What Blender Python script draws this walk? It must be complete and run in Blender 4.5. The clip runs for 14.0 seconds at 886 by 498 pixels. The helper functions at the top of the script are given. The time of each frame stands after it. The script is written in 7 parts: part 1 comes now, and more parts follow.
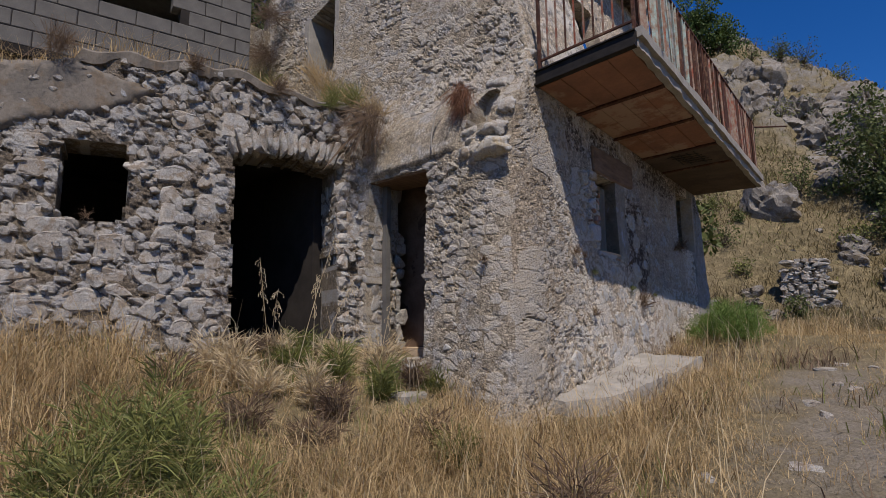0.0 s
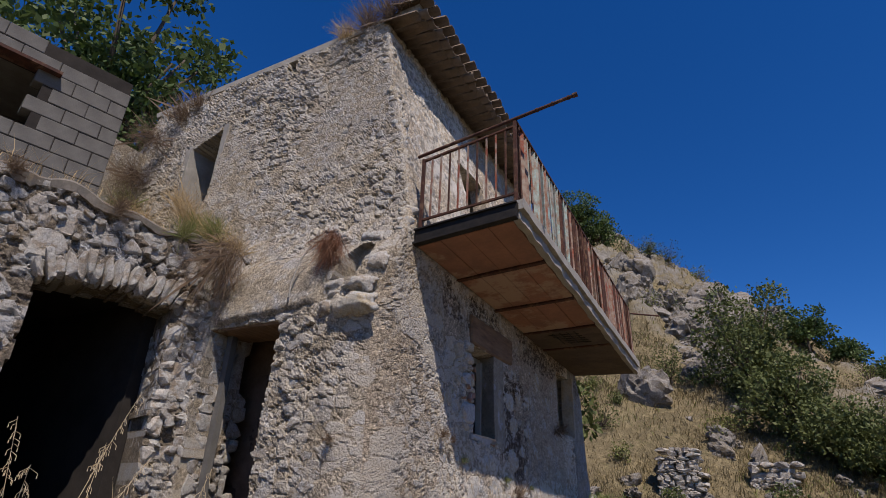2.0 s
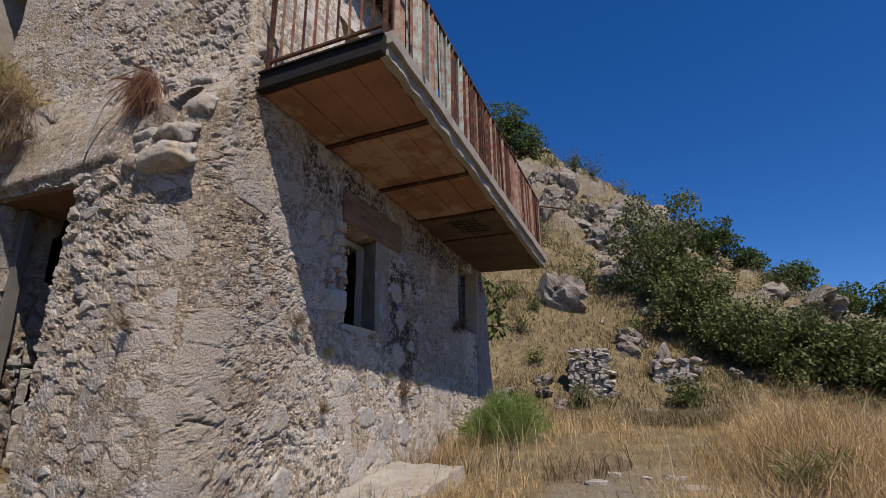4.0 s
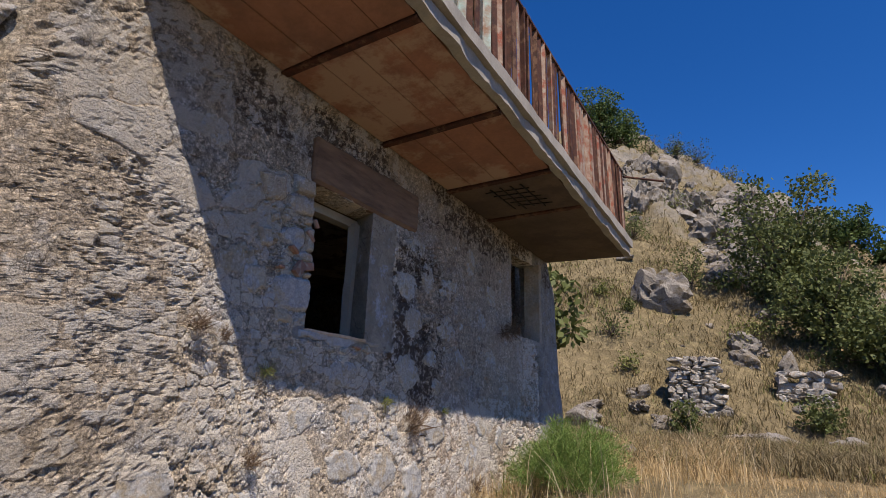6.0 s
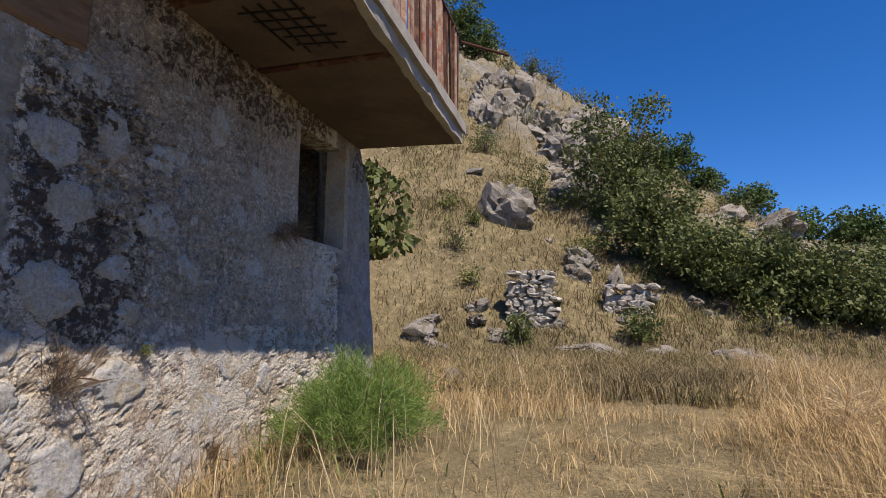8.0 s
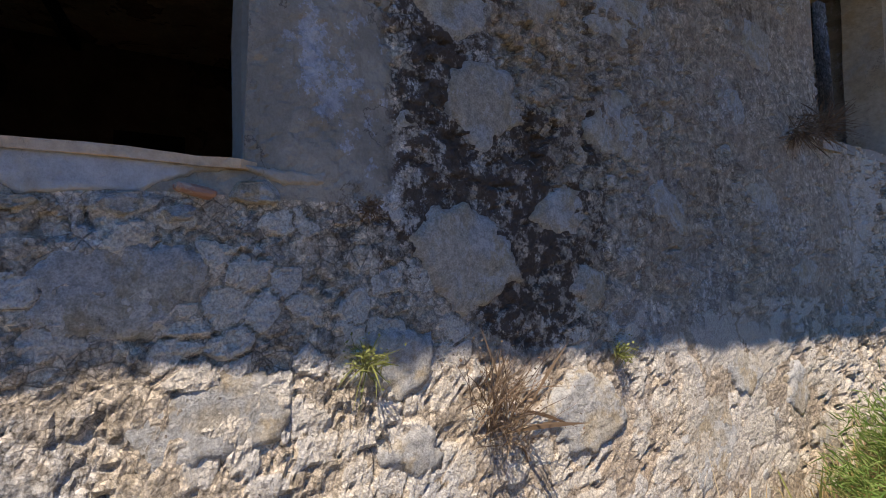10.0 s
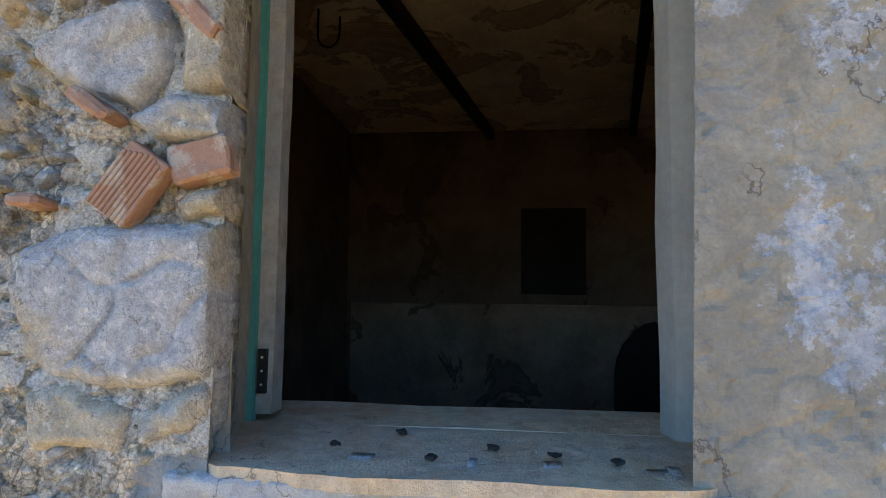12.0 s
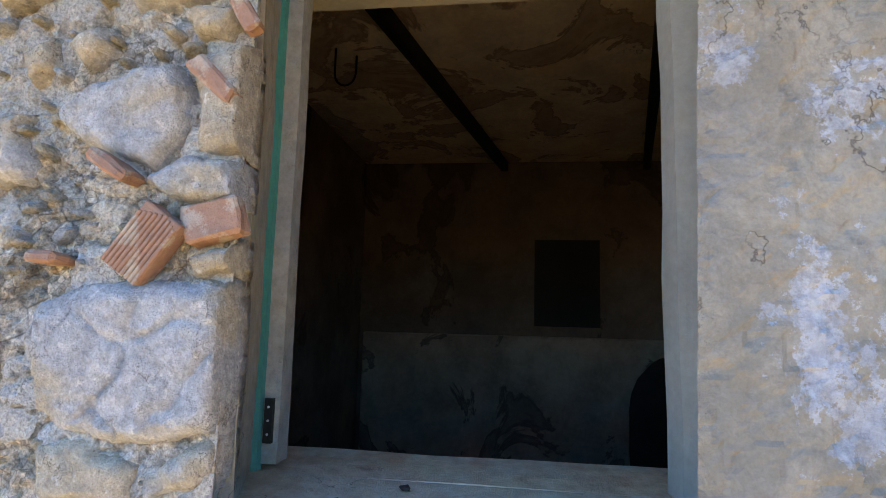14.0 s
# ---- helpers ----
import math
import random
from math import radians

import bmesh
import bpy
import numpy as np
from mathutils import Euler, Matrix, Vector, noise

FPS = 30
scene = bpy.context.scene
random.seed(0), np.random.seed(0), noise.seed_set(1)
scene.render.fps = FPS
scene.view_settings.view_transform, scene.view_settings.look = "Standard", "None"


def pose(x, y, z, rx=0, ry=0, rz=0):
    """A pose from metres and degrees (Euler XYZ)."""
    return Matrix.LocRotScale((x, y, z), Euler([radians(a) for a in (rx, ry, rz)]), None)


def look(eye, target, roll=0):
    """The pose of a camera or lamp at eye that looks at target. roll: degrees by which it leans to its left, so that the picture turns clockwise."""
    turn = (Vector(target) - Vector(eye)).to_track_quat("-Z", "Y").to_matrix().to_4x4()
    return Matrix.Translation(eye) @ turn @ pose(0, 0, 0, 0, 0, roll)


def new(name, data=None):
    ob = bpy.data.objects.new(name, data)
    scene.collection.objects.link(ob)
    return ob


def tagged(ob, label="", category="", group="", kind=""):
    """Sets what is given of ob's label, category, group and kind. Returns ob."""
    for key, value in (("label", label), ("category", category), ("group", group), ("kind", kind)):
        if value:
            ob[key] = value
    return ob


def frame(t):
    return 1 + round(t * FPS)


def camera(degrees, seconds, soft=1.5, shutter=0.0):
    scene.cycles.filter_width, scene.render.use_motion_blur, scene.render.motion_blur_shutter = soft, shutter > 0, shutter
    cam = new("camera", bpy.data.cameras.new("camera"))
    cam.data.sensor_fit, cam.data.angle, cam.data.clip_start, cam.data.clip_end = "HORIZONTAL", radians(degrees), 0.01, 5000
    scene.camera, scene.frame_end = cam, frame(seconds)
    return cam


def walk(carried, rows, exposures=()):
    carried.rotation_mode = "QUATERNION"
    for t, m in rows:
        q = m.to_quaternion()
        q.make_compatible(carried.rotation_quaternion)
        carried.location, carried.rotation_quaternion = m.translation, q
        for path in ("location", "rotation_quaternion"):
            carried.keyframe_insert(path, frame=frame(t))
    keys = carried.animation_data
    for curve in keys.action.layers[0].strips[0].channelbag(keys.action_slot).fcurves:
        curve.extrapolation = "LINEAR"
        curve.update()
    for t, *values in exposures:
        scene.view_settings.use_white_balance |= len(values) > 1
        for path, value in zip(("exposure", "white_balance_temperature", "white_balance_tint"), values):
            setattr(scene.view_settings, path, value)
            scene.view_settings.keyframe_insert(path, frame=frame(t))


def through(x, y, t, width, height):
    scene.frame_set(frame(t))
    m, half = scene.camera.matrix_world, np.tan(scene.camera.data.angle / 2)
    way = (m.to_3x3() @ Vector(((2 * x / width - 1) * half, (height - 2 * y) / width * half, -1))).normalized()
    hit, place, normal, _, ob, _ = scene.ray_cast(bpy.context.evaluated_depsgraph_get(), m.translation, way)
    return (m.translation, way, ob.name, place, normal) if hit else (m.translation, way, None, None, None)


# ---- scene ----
cam = camera(77.7, 14.0, soft=0.9)
PATH = [
    (0, (0.06, -0.185, 1.527), (-1.208, 1.335, 1.813), -0.5),
    (0.5, (0.027, 0.07, 1.645), (-1.12, 1.656, 2.054), 0.4),
    (1, (0.018, 0.372, 1.724), (-1.039, 1.979, 2.272), 0.9),
    (1.5, (-0.046, 0.506, 1.76), (-1.046, 2.094, 2.452), 2.0),
    (2, (-0.085, 0.549, 1.781), (-0.965, 2.139, 2.614), 2.4),
    (2.5, (-0.094, 0.578, 1.759), (-0.909, 2.18, 2.635), 2.2),
    (3, (-0.027, 0.833, 1.681), (-0.736, 2.51, 2.51), 1.0),
    (3.5, (0.053, 1.243, 1.69), (-0.628, 3.004, 2.351), 0.2),
    (3.7, (0.033, 1.439, 1.655), (-0.65, 3.23, 2.224), -0.3),
    (5.8, (-0.187, 3.446, 1.988), (-1.184, 5.077, 2.574), 1.7),
    (6, (-0.181, 3.604, 1.991), (-1.185, 5.241, 2.549), 2.0),
    (6.5, (-0.127, 4.138, 2.066), (-1.072, 5.828, 2.563), 1.6),
    (7, (-0.11, 4.534, 2.116), (-0.845, 6.345, 2.539), 1.0),
    (7.2, (-0.122, 4.701, 2.103), (-0.658, 6.586, 2.501), 1.0),
    (9.3, (-0.978, 6.15, 2.198), (-2.009, 7.862, 2.274), -0.2),
    (9.5, (-1.114, 6.223, 2.208), (-2.3, 7.831, 2.283), -0.3),
    (10, (-1.568, 6.402, 2.209), (-3.236, 7.503, 2.305), -0.9),
    (10.5, (-1.823, 6.491, 2.373), (-3.799, 6.784, 2.455), 1.0),
    (11, (-1.933, 6.465, 2.495), (-3.93, 6.398, 2.585), 1.5),
    (11.5, (-2.01, 6.472, 2.574), (-3.996, 6.277, 2.715), 0.9),
    (12, (-2.011, 6.452, 2.661), (-3.993, 6.236, 2.821), 0.7),
    (12.5, (-2.006, 6.455, 2.704), (-3.978, 6.205, 2.925), 1.0),
    (13, (-2.002, 6.463, 2.716), (-3.97, 6.194, 2.951), 1.2),
    (13.5, (-2.002, 6.462, 2.721), (-3.969, 6.192, 2.961), 1.4),
    (14, (-1.999, 6.467, 2.709), (-3.965, 6.196, 2.955), 1.5),
]
EXPOSURE = [(0, -0.07, 6500, 17), (2, 0.06, 6550, 18), (3.7, 0.15, 6900, 18), (6.5, 0.55, 6850, 17), (7.2, 0.6, 7000, 15), (9.5, 0.5, 6800, 18), (10, 0.93, 7100, 16), (10.5, 1.6, 8300, 12), (11, 2.12, 9000, 8), (12, 2.8, 10100, 6), (12.5, 3.15, 10100, 9), (13, 3.2, 10050, 8), (14, 3.22, 9950, 9)]
walk(cam, [(t, look(eye, target, roll)) for t, eye, target, roll in PATH], EXPOSURE)

# ---- sky and sun ----
SUN_DIR = Vector((1.02, -0.92, 2.15)).normalized()
world = bpy.data.worlds.new("sky")
scene.world = world
world.use_nodes = True
wn = world.node_tree.nodes
sky = wn.new("ShaderNodeTexSky")
sky.sky_type = "NISHITA"
sky.sun_disc = False
sky.sun_elevation = math.asin(SUN_DIR.z)
sky.sun_rotation = math.atan2(SUN_DIR.x, SUN_DIR.y)
sky.altitude, sky.air_density, sky.dust_density, sky.ozone_density = 1500, 1.0, 0.1, 4.0
wn["Background"].inputs["Strength"].default_value = 0.081
deep = wn.new("ShaderNodeHueSaturation")
deep.inputs["Saturation"].default_value = 1.32
world.node_tree.links.new(sky.outputs["Color"], deep.inputs["Color"])
tint = wn.new("ShaderNodeMix")
tint.data_type, tint.blend_type = "RGBA", "MULTIPLY"
tint.inputs[0].default_value = 1.0
tint.inputs[7].default_value = (0.82, 1.0, 1.28, 1)
world.node_tree.links.new(deep.outputs["Color"], tint.inputs[6])
world.node_tree.links.new(tint.outputs[2], wn["Background"].inputs["Color"])
sun = new("sun", bpy.data.lights.new("sun", "SUN"))
sun.data.energy, sun.data.angle, sun.data.color = 4.5, radians(0.53), (1.0, 0.93, 0.81)
sun.matrix_world = look(SUN_DIR * 60, (0, 0, 0))

# ---- materials ----
class Tree:
    """Short hand for one procedural material."""

    def __init__(self, name, rough=0.9, metal=0.0):
        self.m = bpy.data.materials.new(name)
        self.m.use_nodes = True
        self.t = self.m.node_tree
        self.b = self.t.nodes["Principled BSDF"]
        self.b.inputs["Roughness"].default_value = rough
        self.b.inputs["Metallic"].default_value = metal
        self.b.inputs["Specular IOR Level"].default_value = 0.25
        self.co = self.t.nodes.new("ShaderNodeTexCoord").outputs["Object"]

    def put(self, socket, value):
        if isinstance(value, bpy.types.NodeSocket):
            self.t.links.new(value, socket)
        elif isinstance(value, tuple) and len(value) == 3 and socket.type == "RGBA":
            socket.default_value = (*value, 1)
        else:
            socket.default_value = value

    def world(self):
        self.co = self.t.nodes.new("ShaderNodeNewGeometry").outputs["Position"]
        return self

    def noise(self, scale, detail=4.0, rough=0.6, stretch=None, distort=0.0):
        n = self.t.nodes.new("ShaderNodeTexNoise")
        co = self.co
        if stretch:
            mp = self.t.nodes.new("ShaderNodeMapping")
            mp.inputs["Scale"].default_value = stretch
            self.put(mp.inputs["Vector"], co)
            co = mp.outputs[0]
        self.put(n.inputs["Vector"], co)
        n.inputs["Scale"].default_value = scale
        n.inputs["Detail"].default_value = detail
        n.inputs["Roughness"].default_value = rough
        n.inputs["Distortion"].default_value = distort
        return n.outputs["Fac"]

    def cells(self, scale, feature="DISTANCE_TO_EDGE", out="Distance", random=1.0):
        n = self.t.nodes.new("ShaderNodeTexVoronoi")
        n.feature = feature
        self.put(n.inputs["Vector"], self.co)
        n.inputs["Scale"].default_value = scale
        n.inputs["Randomness"].default_value = random
        return n.outputs[out]

    def ramp(self, fac, *stops):
        n = self.t.nodes.new("ShaderNodeValToRGB")
        e = n.color_ramp.elements
        while len(e) < len(stops):
            e.new(0.5)
        for k, (p, c) in zip(e, stops):
            k.position = p
            k.color = (*c, 1) if isinstance(c, tuple) else (c, c, c, 1)
        self.put(n.inputs["Fac"], fac)
        return n.outputs["Color"]

    def mix(self, fac, a, b, blend="MIX"):
        n = self.t.nodes.new("ShaderNodeMix")
        n.data_type, n.blend_type = "RGBA", blend
        self.put(n.inputs[0], fac)
        self.put(n.inputs[6], a)
        self.put(n.inputs[7], b)
        return n.outputs[2]

    def math(self, op, a, b=0.5):
        n = self.t.nodes.new("ShaderNodeMath")
        n.operation = op
        self.put(n.inputs[0], a)
        self.put(n.inputs[1], b)
        return n.outputs[0]

    def attr(self, name, out="Fac"):
        n = self.t.nodes.new("ShaderNodeAttribute")
        n.attribute_name = name
        return n.outputs[out]

    def axis(self, i):
        n = self.t.nodes.new("ShaderNodeSeparateXYZ")
        self.put(n.inputs[0], self.co)
        return n.outputs[i]

    def island(self):
        return self.t.nodes.new("ShaderNodeNewGeometry").outputs["Random Per Island"]

    def rand(self):
        return self.t.nodes.new("ShaderNodeObjectInfo").outputs["Random"]

    def vary(self, col, fac, lo=0.75, hi=1.25):
        return self.mix(1.0, col, self.ramp(fac, (0.0, lo), (1.0, hi)), "MULTIPLY")

    def bump(self, height, strength=0.5, dist=0.02, after=None):
        n = self.t.nodes.new("ShaderNodeBump")
        self.put(n.inputs["Strength"], strength)
        n.inputs["Distance"].default_value = dist
        self.put(n.inputs["Height"], height)
        if after is not None:
            self.put(n.inputs["Normal"], after)
        self.t.links.new(n.outputs[0], self.b.inputs["Normal"])
        return n.outputs[0]

    def done(self, col):
        self.put(self.b.inputs["Base Color"], col)
        return self.m


def masonry(name, mortar_a, mortar_b, stone_a, stone_b, blue, dark=0.0, fine=1.0, relief=1.0):
    """Rubble in mortar: the mesh carries which spots are stone ("stone") and a number for each stone ("pick")."""
    k = Tree(name, 0.93).world()
    n1, n2, n3, n4 = k.noise(1.3, 5), k.noise(9 * fine, 6, 0.65), k.noise(45 * fine, 6, 0.75), k.noise(190, 4, 0.7)
    mortar = k.mix(k.ramp(n2, (0.35, 0.0), (0.65, 1.0)), mortar_a, mortar_b)
    mortar = k.mix(k.ramp(k.noise(3.1, 5, 0.7), (0.5, 0.0), (0.62, 1.0)), mortar, blue)
    mortar = k.vary(mortar, k.ramp(n3, (0.36, 0.0), (0.64, 1.0)), 0.45, 1.35)
    pits = k.ramp(k.noise(24 * fine, 5, 0.8), (0.30, 1.0), (0.40, 0.0))
    mortar = k.mix(k.math("MULTIPLY", pits, 0.5 if dark else 0.8), mortar, (0.07, 0.055, 0.04))
    chip, gap = k.cells(75 * fine, "F1", "Color"), k.cells(75 * fine)
    chip2, gap2 = k.cells(28 * fine, "F1", "Color"), k.cells(28 * fine)
    sep = k.t.nodes.new("ShaderNodeSeparateColor")
    k.put(sep.inputs[0], chip)
    sep2 = k.t.nodes.new("ShaderNodeSeparateColor")
    k.put(sep2.inputs[0], chip2)
    mortar = k.vary(k.vary(mortar, sep.outputs[0], 0.72, 1.22), sep2.outputs[0], 0.75, 1.2)
    some = k.ramp(k.noise(18 * fine, 4), (0.46, 0.0), (0.56, 1.0))
    mortar = k.mix(k.math("MULTIPLY", k.ramp(gap, (0.0, 0.6), (0.10, 0.0)), some), mortar, (0.10, 0.08, 0.06))
    mortar = k.mix(k.math("MULTIPLY", k.ramp(gap2, (0.0, 0.7), (0.06, 0.0)), k.ramp(k.noise(11 * fine, 4), (0.48, 0.0), (0.55, 1.0))), mortar, (0.08, 0.065, 0.05))
    st = k.mix(k.attr("pick"), stone_a, stone_b)
    st = k.mix(k.ramp(k.noise(5, 4), (0.45, 0.0), (0.7, 1.0)), st, blue)
    st = k.vary(st, n3, 0.65, 1.3)
    edge = k.math("ADD", k.attr("stone"), k.math("MULTIPLY", k.math("SUBTRACT", n2, 0.5), 0.9))
    col = k.mix(k.ramp(edge, (0.42, 0.0), (0.6, 1.0)), mortar, st)
    col = k.mix(k.math("MULTIPLY", k.ramp(n1, (0.5, 0.0), (0.75, 1.0)), 0.35), col, (0.42, 0.34, 0.22))
    col = k.vary(col, k.ramp(n4, (0.36, 0.0), (0.64, 1.0)), 0.7, 1.25)
    if dark:
        flat = k.mix(k.ramp(k.noise(2.0, 5, 0.5), (0.42, 0.0), (0.6, 1.0)), (0.27, 0.24, 0.19), (0.245, 0.238, 0.218))
        peel = k.math("ADD", k.attr("peel"), k.math("MULTIPLY", k.math("SUBTRACT", k.noise(17, 8, 0.75), 0.5), 2.6))
        white = k.mix(k.ramp(k.noise(42, 6, 0.8), (0.42, 0.0), (0.56, 1.0)), (0.26, 0.265, 0.27), (0.37, 0.375, 0.385))
        flat = k.mix(k.ramp(peel, (0.47, 0.0), (0.53, 0.95)), flat, white)
        flat = k.vary(flat, k.ramp(n4, (0.36, 0.0), (0.64, 1.0)), 0.93, 1.05)
        flat = k.mix(k.math("MULTIPLY", k.ramp(k.noise(6, 5, 0.6), (0.60, 0.0), (0.66, 1.0)), 0.4), flat, (0.28, 0.23, 0.16))
        flat = k.vary(flat, k.ramp(n3, (0.36, 0.0), (0.64, 1.0)), 0.9, 1.07)
        crack = k.ramp(k.math("ABSOLUTE", k.math("SUBTRACT", k.noise(4.2, 6, 0.62), 0.5)), (0.0, 1.0), (0.009, 0.0))
        flat = k.mix(k.math("MULTIPLY", crack, k.ramp(k.noise(2.5, 3), (0.42, 0.0), (0.49, 0.9))), flat, (0.1, 0.085, 0.07))
        flat = k.vary(flat, k.ramp(k.noise(6.5, 7, 0.72, distort=0.4), (0.42, 0.0), (0.58, 1.0)), 0.82, 1.14)
        col = k.mix(k.ramp(k.math("ADD", k.attr("plaster"), k.math("MULTIPLY", k.math("SUBTRACT", k.noise(8, 6, 0.75), 0.5), 1.2)), (0.45, 0.0), (0.55, 1.0)), col, flat)
        # Mortar is mixed browner between about y 6.9 and 9.9, least on stones.
        col = k.mix(k.math("MULTIPLY", k.math("MULTIPLY", k.attr("damp"), k.ramp(k.noise(5, 5, 0.6), (0.35, 0.1), (0.6, 0.5))), k.ramp(k.attr("stone"), (0.3, 1.0), (0.7, 0.2))), col, (0.33, 0.26, 0.195))
        spots = k.math("MULTIPLY", k.ramp(k.math("ADD", k.noise(19, 8, 0.78), k.math("MULTIPLY", k.attr("moss"), 0.1)), (0.53, 0.0), (0.59, 1.0)), k.ramp(k.attr("moss"), (0.05, 0.0), (0.4, 1.0)))
        col = k.mix(k.math("MULTIPLY", spots, dark), col, (0.06, 0.04, 0.029))
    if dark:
        # Front wall colour falls to the flank's darker tone towards the corner.
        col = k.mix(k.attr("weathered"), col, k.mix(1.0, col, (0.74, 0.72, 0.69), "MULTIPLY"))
    skin = k.math("SUBTRACT", 1.0, k.math("MULTIPLY", k.attr("plaster"), 0.8)) if dark else 1.0
    amount = lambda s: k.math("MULTIPLY", skin, s)
    b1 = k.bump(n2, amount(0.6 * relief), 0.03)
    b2 = k.bump(n3, amount(0.9 * relief), 0.014, k.bump(k.ramp(gap, (0.0, 0.0), (0.25, 1.0)), amount(0.5 * relief), 0.006, k.bump(k.ramp(gap2, (0.0, 0.0), (0.2, 1.0)), amount(0.5 * relief), 0.012, b1)))
    k.bump(n4, amount(0.8), 0.006, b2)
    return k.done(col)


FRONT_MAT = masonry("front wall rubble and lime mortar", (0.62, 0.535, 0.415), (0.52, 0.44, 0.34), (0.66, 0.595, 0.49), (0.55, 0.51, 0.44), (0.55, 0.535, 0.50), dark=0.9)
SOUTH_MAT = masonry("flank wall rough render", (0.44, 0.38, 0.29), (0.35, 0.30, 0.225), (0.48, 0.43, 0.345), (0.38, 0.345, 0.295), (0.43, 0.415, 0.385), relief=0.8)
DRY_MAT = masonry("dry rubble wall", (0.24, 0.20, 0.15), (0.16, 0.13, 0.098), (0.42, 0.40, 0.36), (0.33, 0.31, 0.28), (0.38, 0.385, 0.385))


def stone_mat(name, a, b, blue, dirt=(0.42, 0.34, 0.22), fine=1.0):
    k = Tree(name, 0.9).world()
    n2, n3, n4 = k.noise(7 * fine, 5, 0.55), k.noise(55 * fine, 6, 0.75), k.noise(220 * fine, 4, 0.7)
    col = k.mix(k.rand(), a, b)
    col = k.mix(k.ramp(n2, (0.47, 0.0), (0.53, 1.0)), col, blue)
    col = k.mix(k.math("MULTIPLY", k.ramp(k.noise(9 * fine, 5, 0.6), (0.53, 0.0), (0.6, 1.0)), 0.75), col, dirt)
    col = k.vary(col, k.ramp(n3, (0.36, 0.0), (0.64, 1.0)), 0.68, 1.2)
    col = k.mix(k.ramp(k.noise(16 * fine, 5, 0.7), (0.56, 0.0), (0.62, 0.6)), col, (0.56, 0.55, 0.52) if fine == 1 else blue)
    col = k.vary(col, k.ramp(n4, (0.36, 0.0), (0.64, 1.0)), 0.84, 1.12)
    col = k.mix(k.ramp(k.noise(19 * fine, 6, 0.8), (0.3, 0.75), (0.38, 0.0)), col, (0.06, 0.05, 0.04))
    k.bump(n4, 0.5, 0.004 / fine, k.bump(n3, 0.8, 0.012 / fine, k.bump(n2, 0.7, 0.04 / fine)))
    return k.done(col)


PALE_STONE = stone_mat("pale limestone", (0.50, 0.46, 0.38), (0.42, 0.37, 0.29), (0.44, 0.435, 0.41))
GREY_STONE = stone_mat("grey limestone", (0.46, 0.425, 0.37), (0.34, 0.30, 0.25), (0.41, 0.395, 0.36), (0.27, 0.21, 0.145))


def hero_mat():
    k = Tree("broken limestone with clay skin", 0.9).world()
    n2, n3, n4 = k.noise(11, 6, 0.7), k.noise(70, 6, 0.75), k.noise(260, 4, 0.7)
    blue = k.mix(k.rand(), (0.385, 0.385, 0.38), (0.345, 0.34, 0.325))
    blue = k.mix(k.ramp(k.noise(26, 6, 0.75), (0.46, 0.0), (0.58, 0.8)), blue, (0.49, 0.485, 0.47))
    tan = k.mix(k.ramp(n2, (0.4, 0.0), (0.6, 1.0)), (0.46, 0.395, 0.295), (0.40, 0.35, 0.275))
    where = k.math("ADD", k.noise(5.5, 5, 0.55, distort=0.4), k.math("MULTIPLY", k.math("SUBTRACT", k.rand(), 0.5), 0.2))
    col = k.mix(k.ramp(where, (0.41, 0.0), (0.50, 1.0)), blue, tan)
    col = k.mix(k.ramp(k.noise(38, 5, 0.75), (0.57, 0.0), (0.62, 0.7)), col, (0.62, 0.59, 0.53))
    col = k.vary(col, k.ramp(n3, (0.38, 0.0), (0.62, 1.0)), 0.8, 1.16)
    col = k.vary(col, k.ramp(n4, (0.36, 0.0), (0.64, 1.0)), 0.86, 1.12)
    col = k.mix(k.ramp(k.noise(34, 6, 0.8), (0.32, 0.85), (0.37, 0.0)), col, (0.07, 0.058, 0.045))
    crack = k.ramp(k.math("ABSOLUTE", k.math("SUBTRACT", k.noise(7, 7, 0.66), 0.47)), (0.0, 1.0), (0.007, 0.0))
    col = k.mix(k.math("MULTIPLY", crack, k.ramp(k.noise(5, 3), (0.45, 0.0), (0.55, 0.8))), col, (0.08, 0.065, 0.05))
    k.bump(n4, 0.6, 0.004, k.bump(n3, 0.7, 0.010, k.bump(n2, 0.8, 0.03)))
    return k.done(col)


HERO_STONE = hero_mat()
ROCK = stone_mat("hill rock", (0.25, 0.225, 0.19), (0.175, 0.157, 0.13), (0.27, 0.25, 0.222), (0.16, 0.125, 0.075), 0.3)


def plain(name, a, b, scale=8, rough=0.85, metal=0.0, grain=60, bump=0.3, stretch=None, spot=None):
    k = Tree(name, rough, metal)
    n1, n2 = k.noise(scale, 5, 0.65, stretch), k.noise(grain, 4, 0.7, stretch)
    col = k.mix(k.ramp(n1, (0.35, 0.0), (0.65, 1.0)), a, b)
    col = k.vary(col, n2, 0.75, 1.2)
    if spot:
        col = k.mix(k.ramp(k.noise(scale * 0.6, 6, 0.7), (0.52, 0.0), (0.6, 1.0)), col, spot)
    k.bump(n2, bump, 0.008)
    return k.done(col)


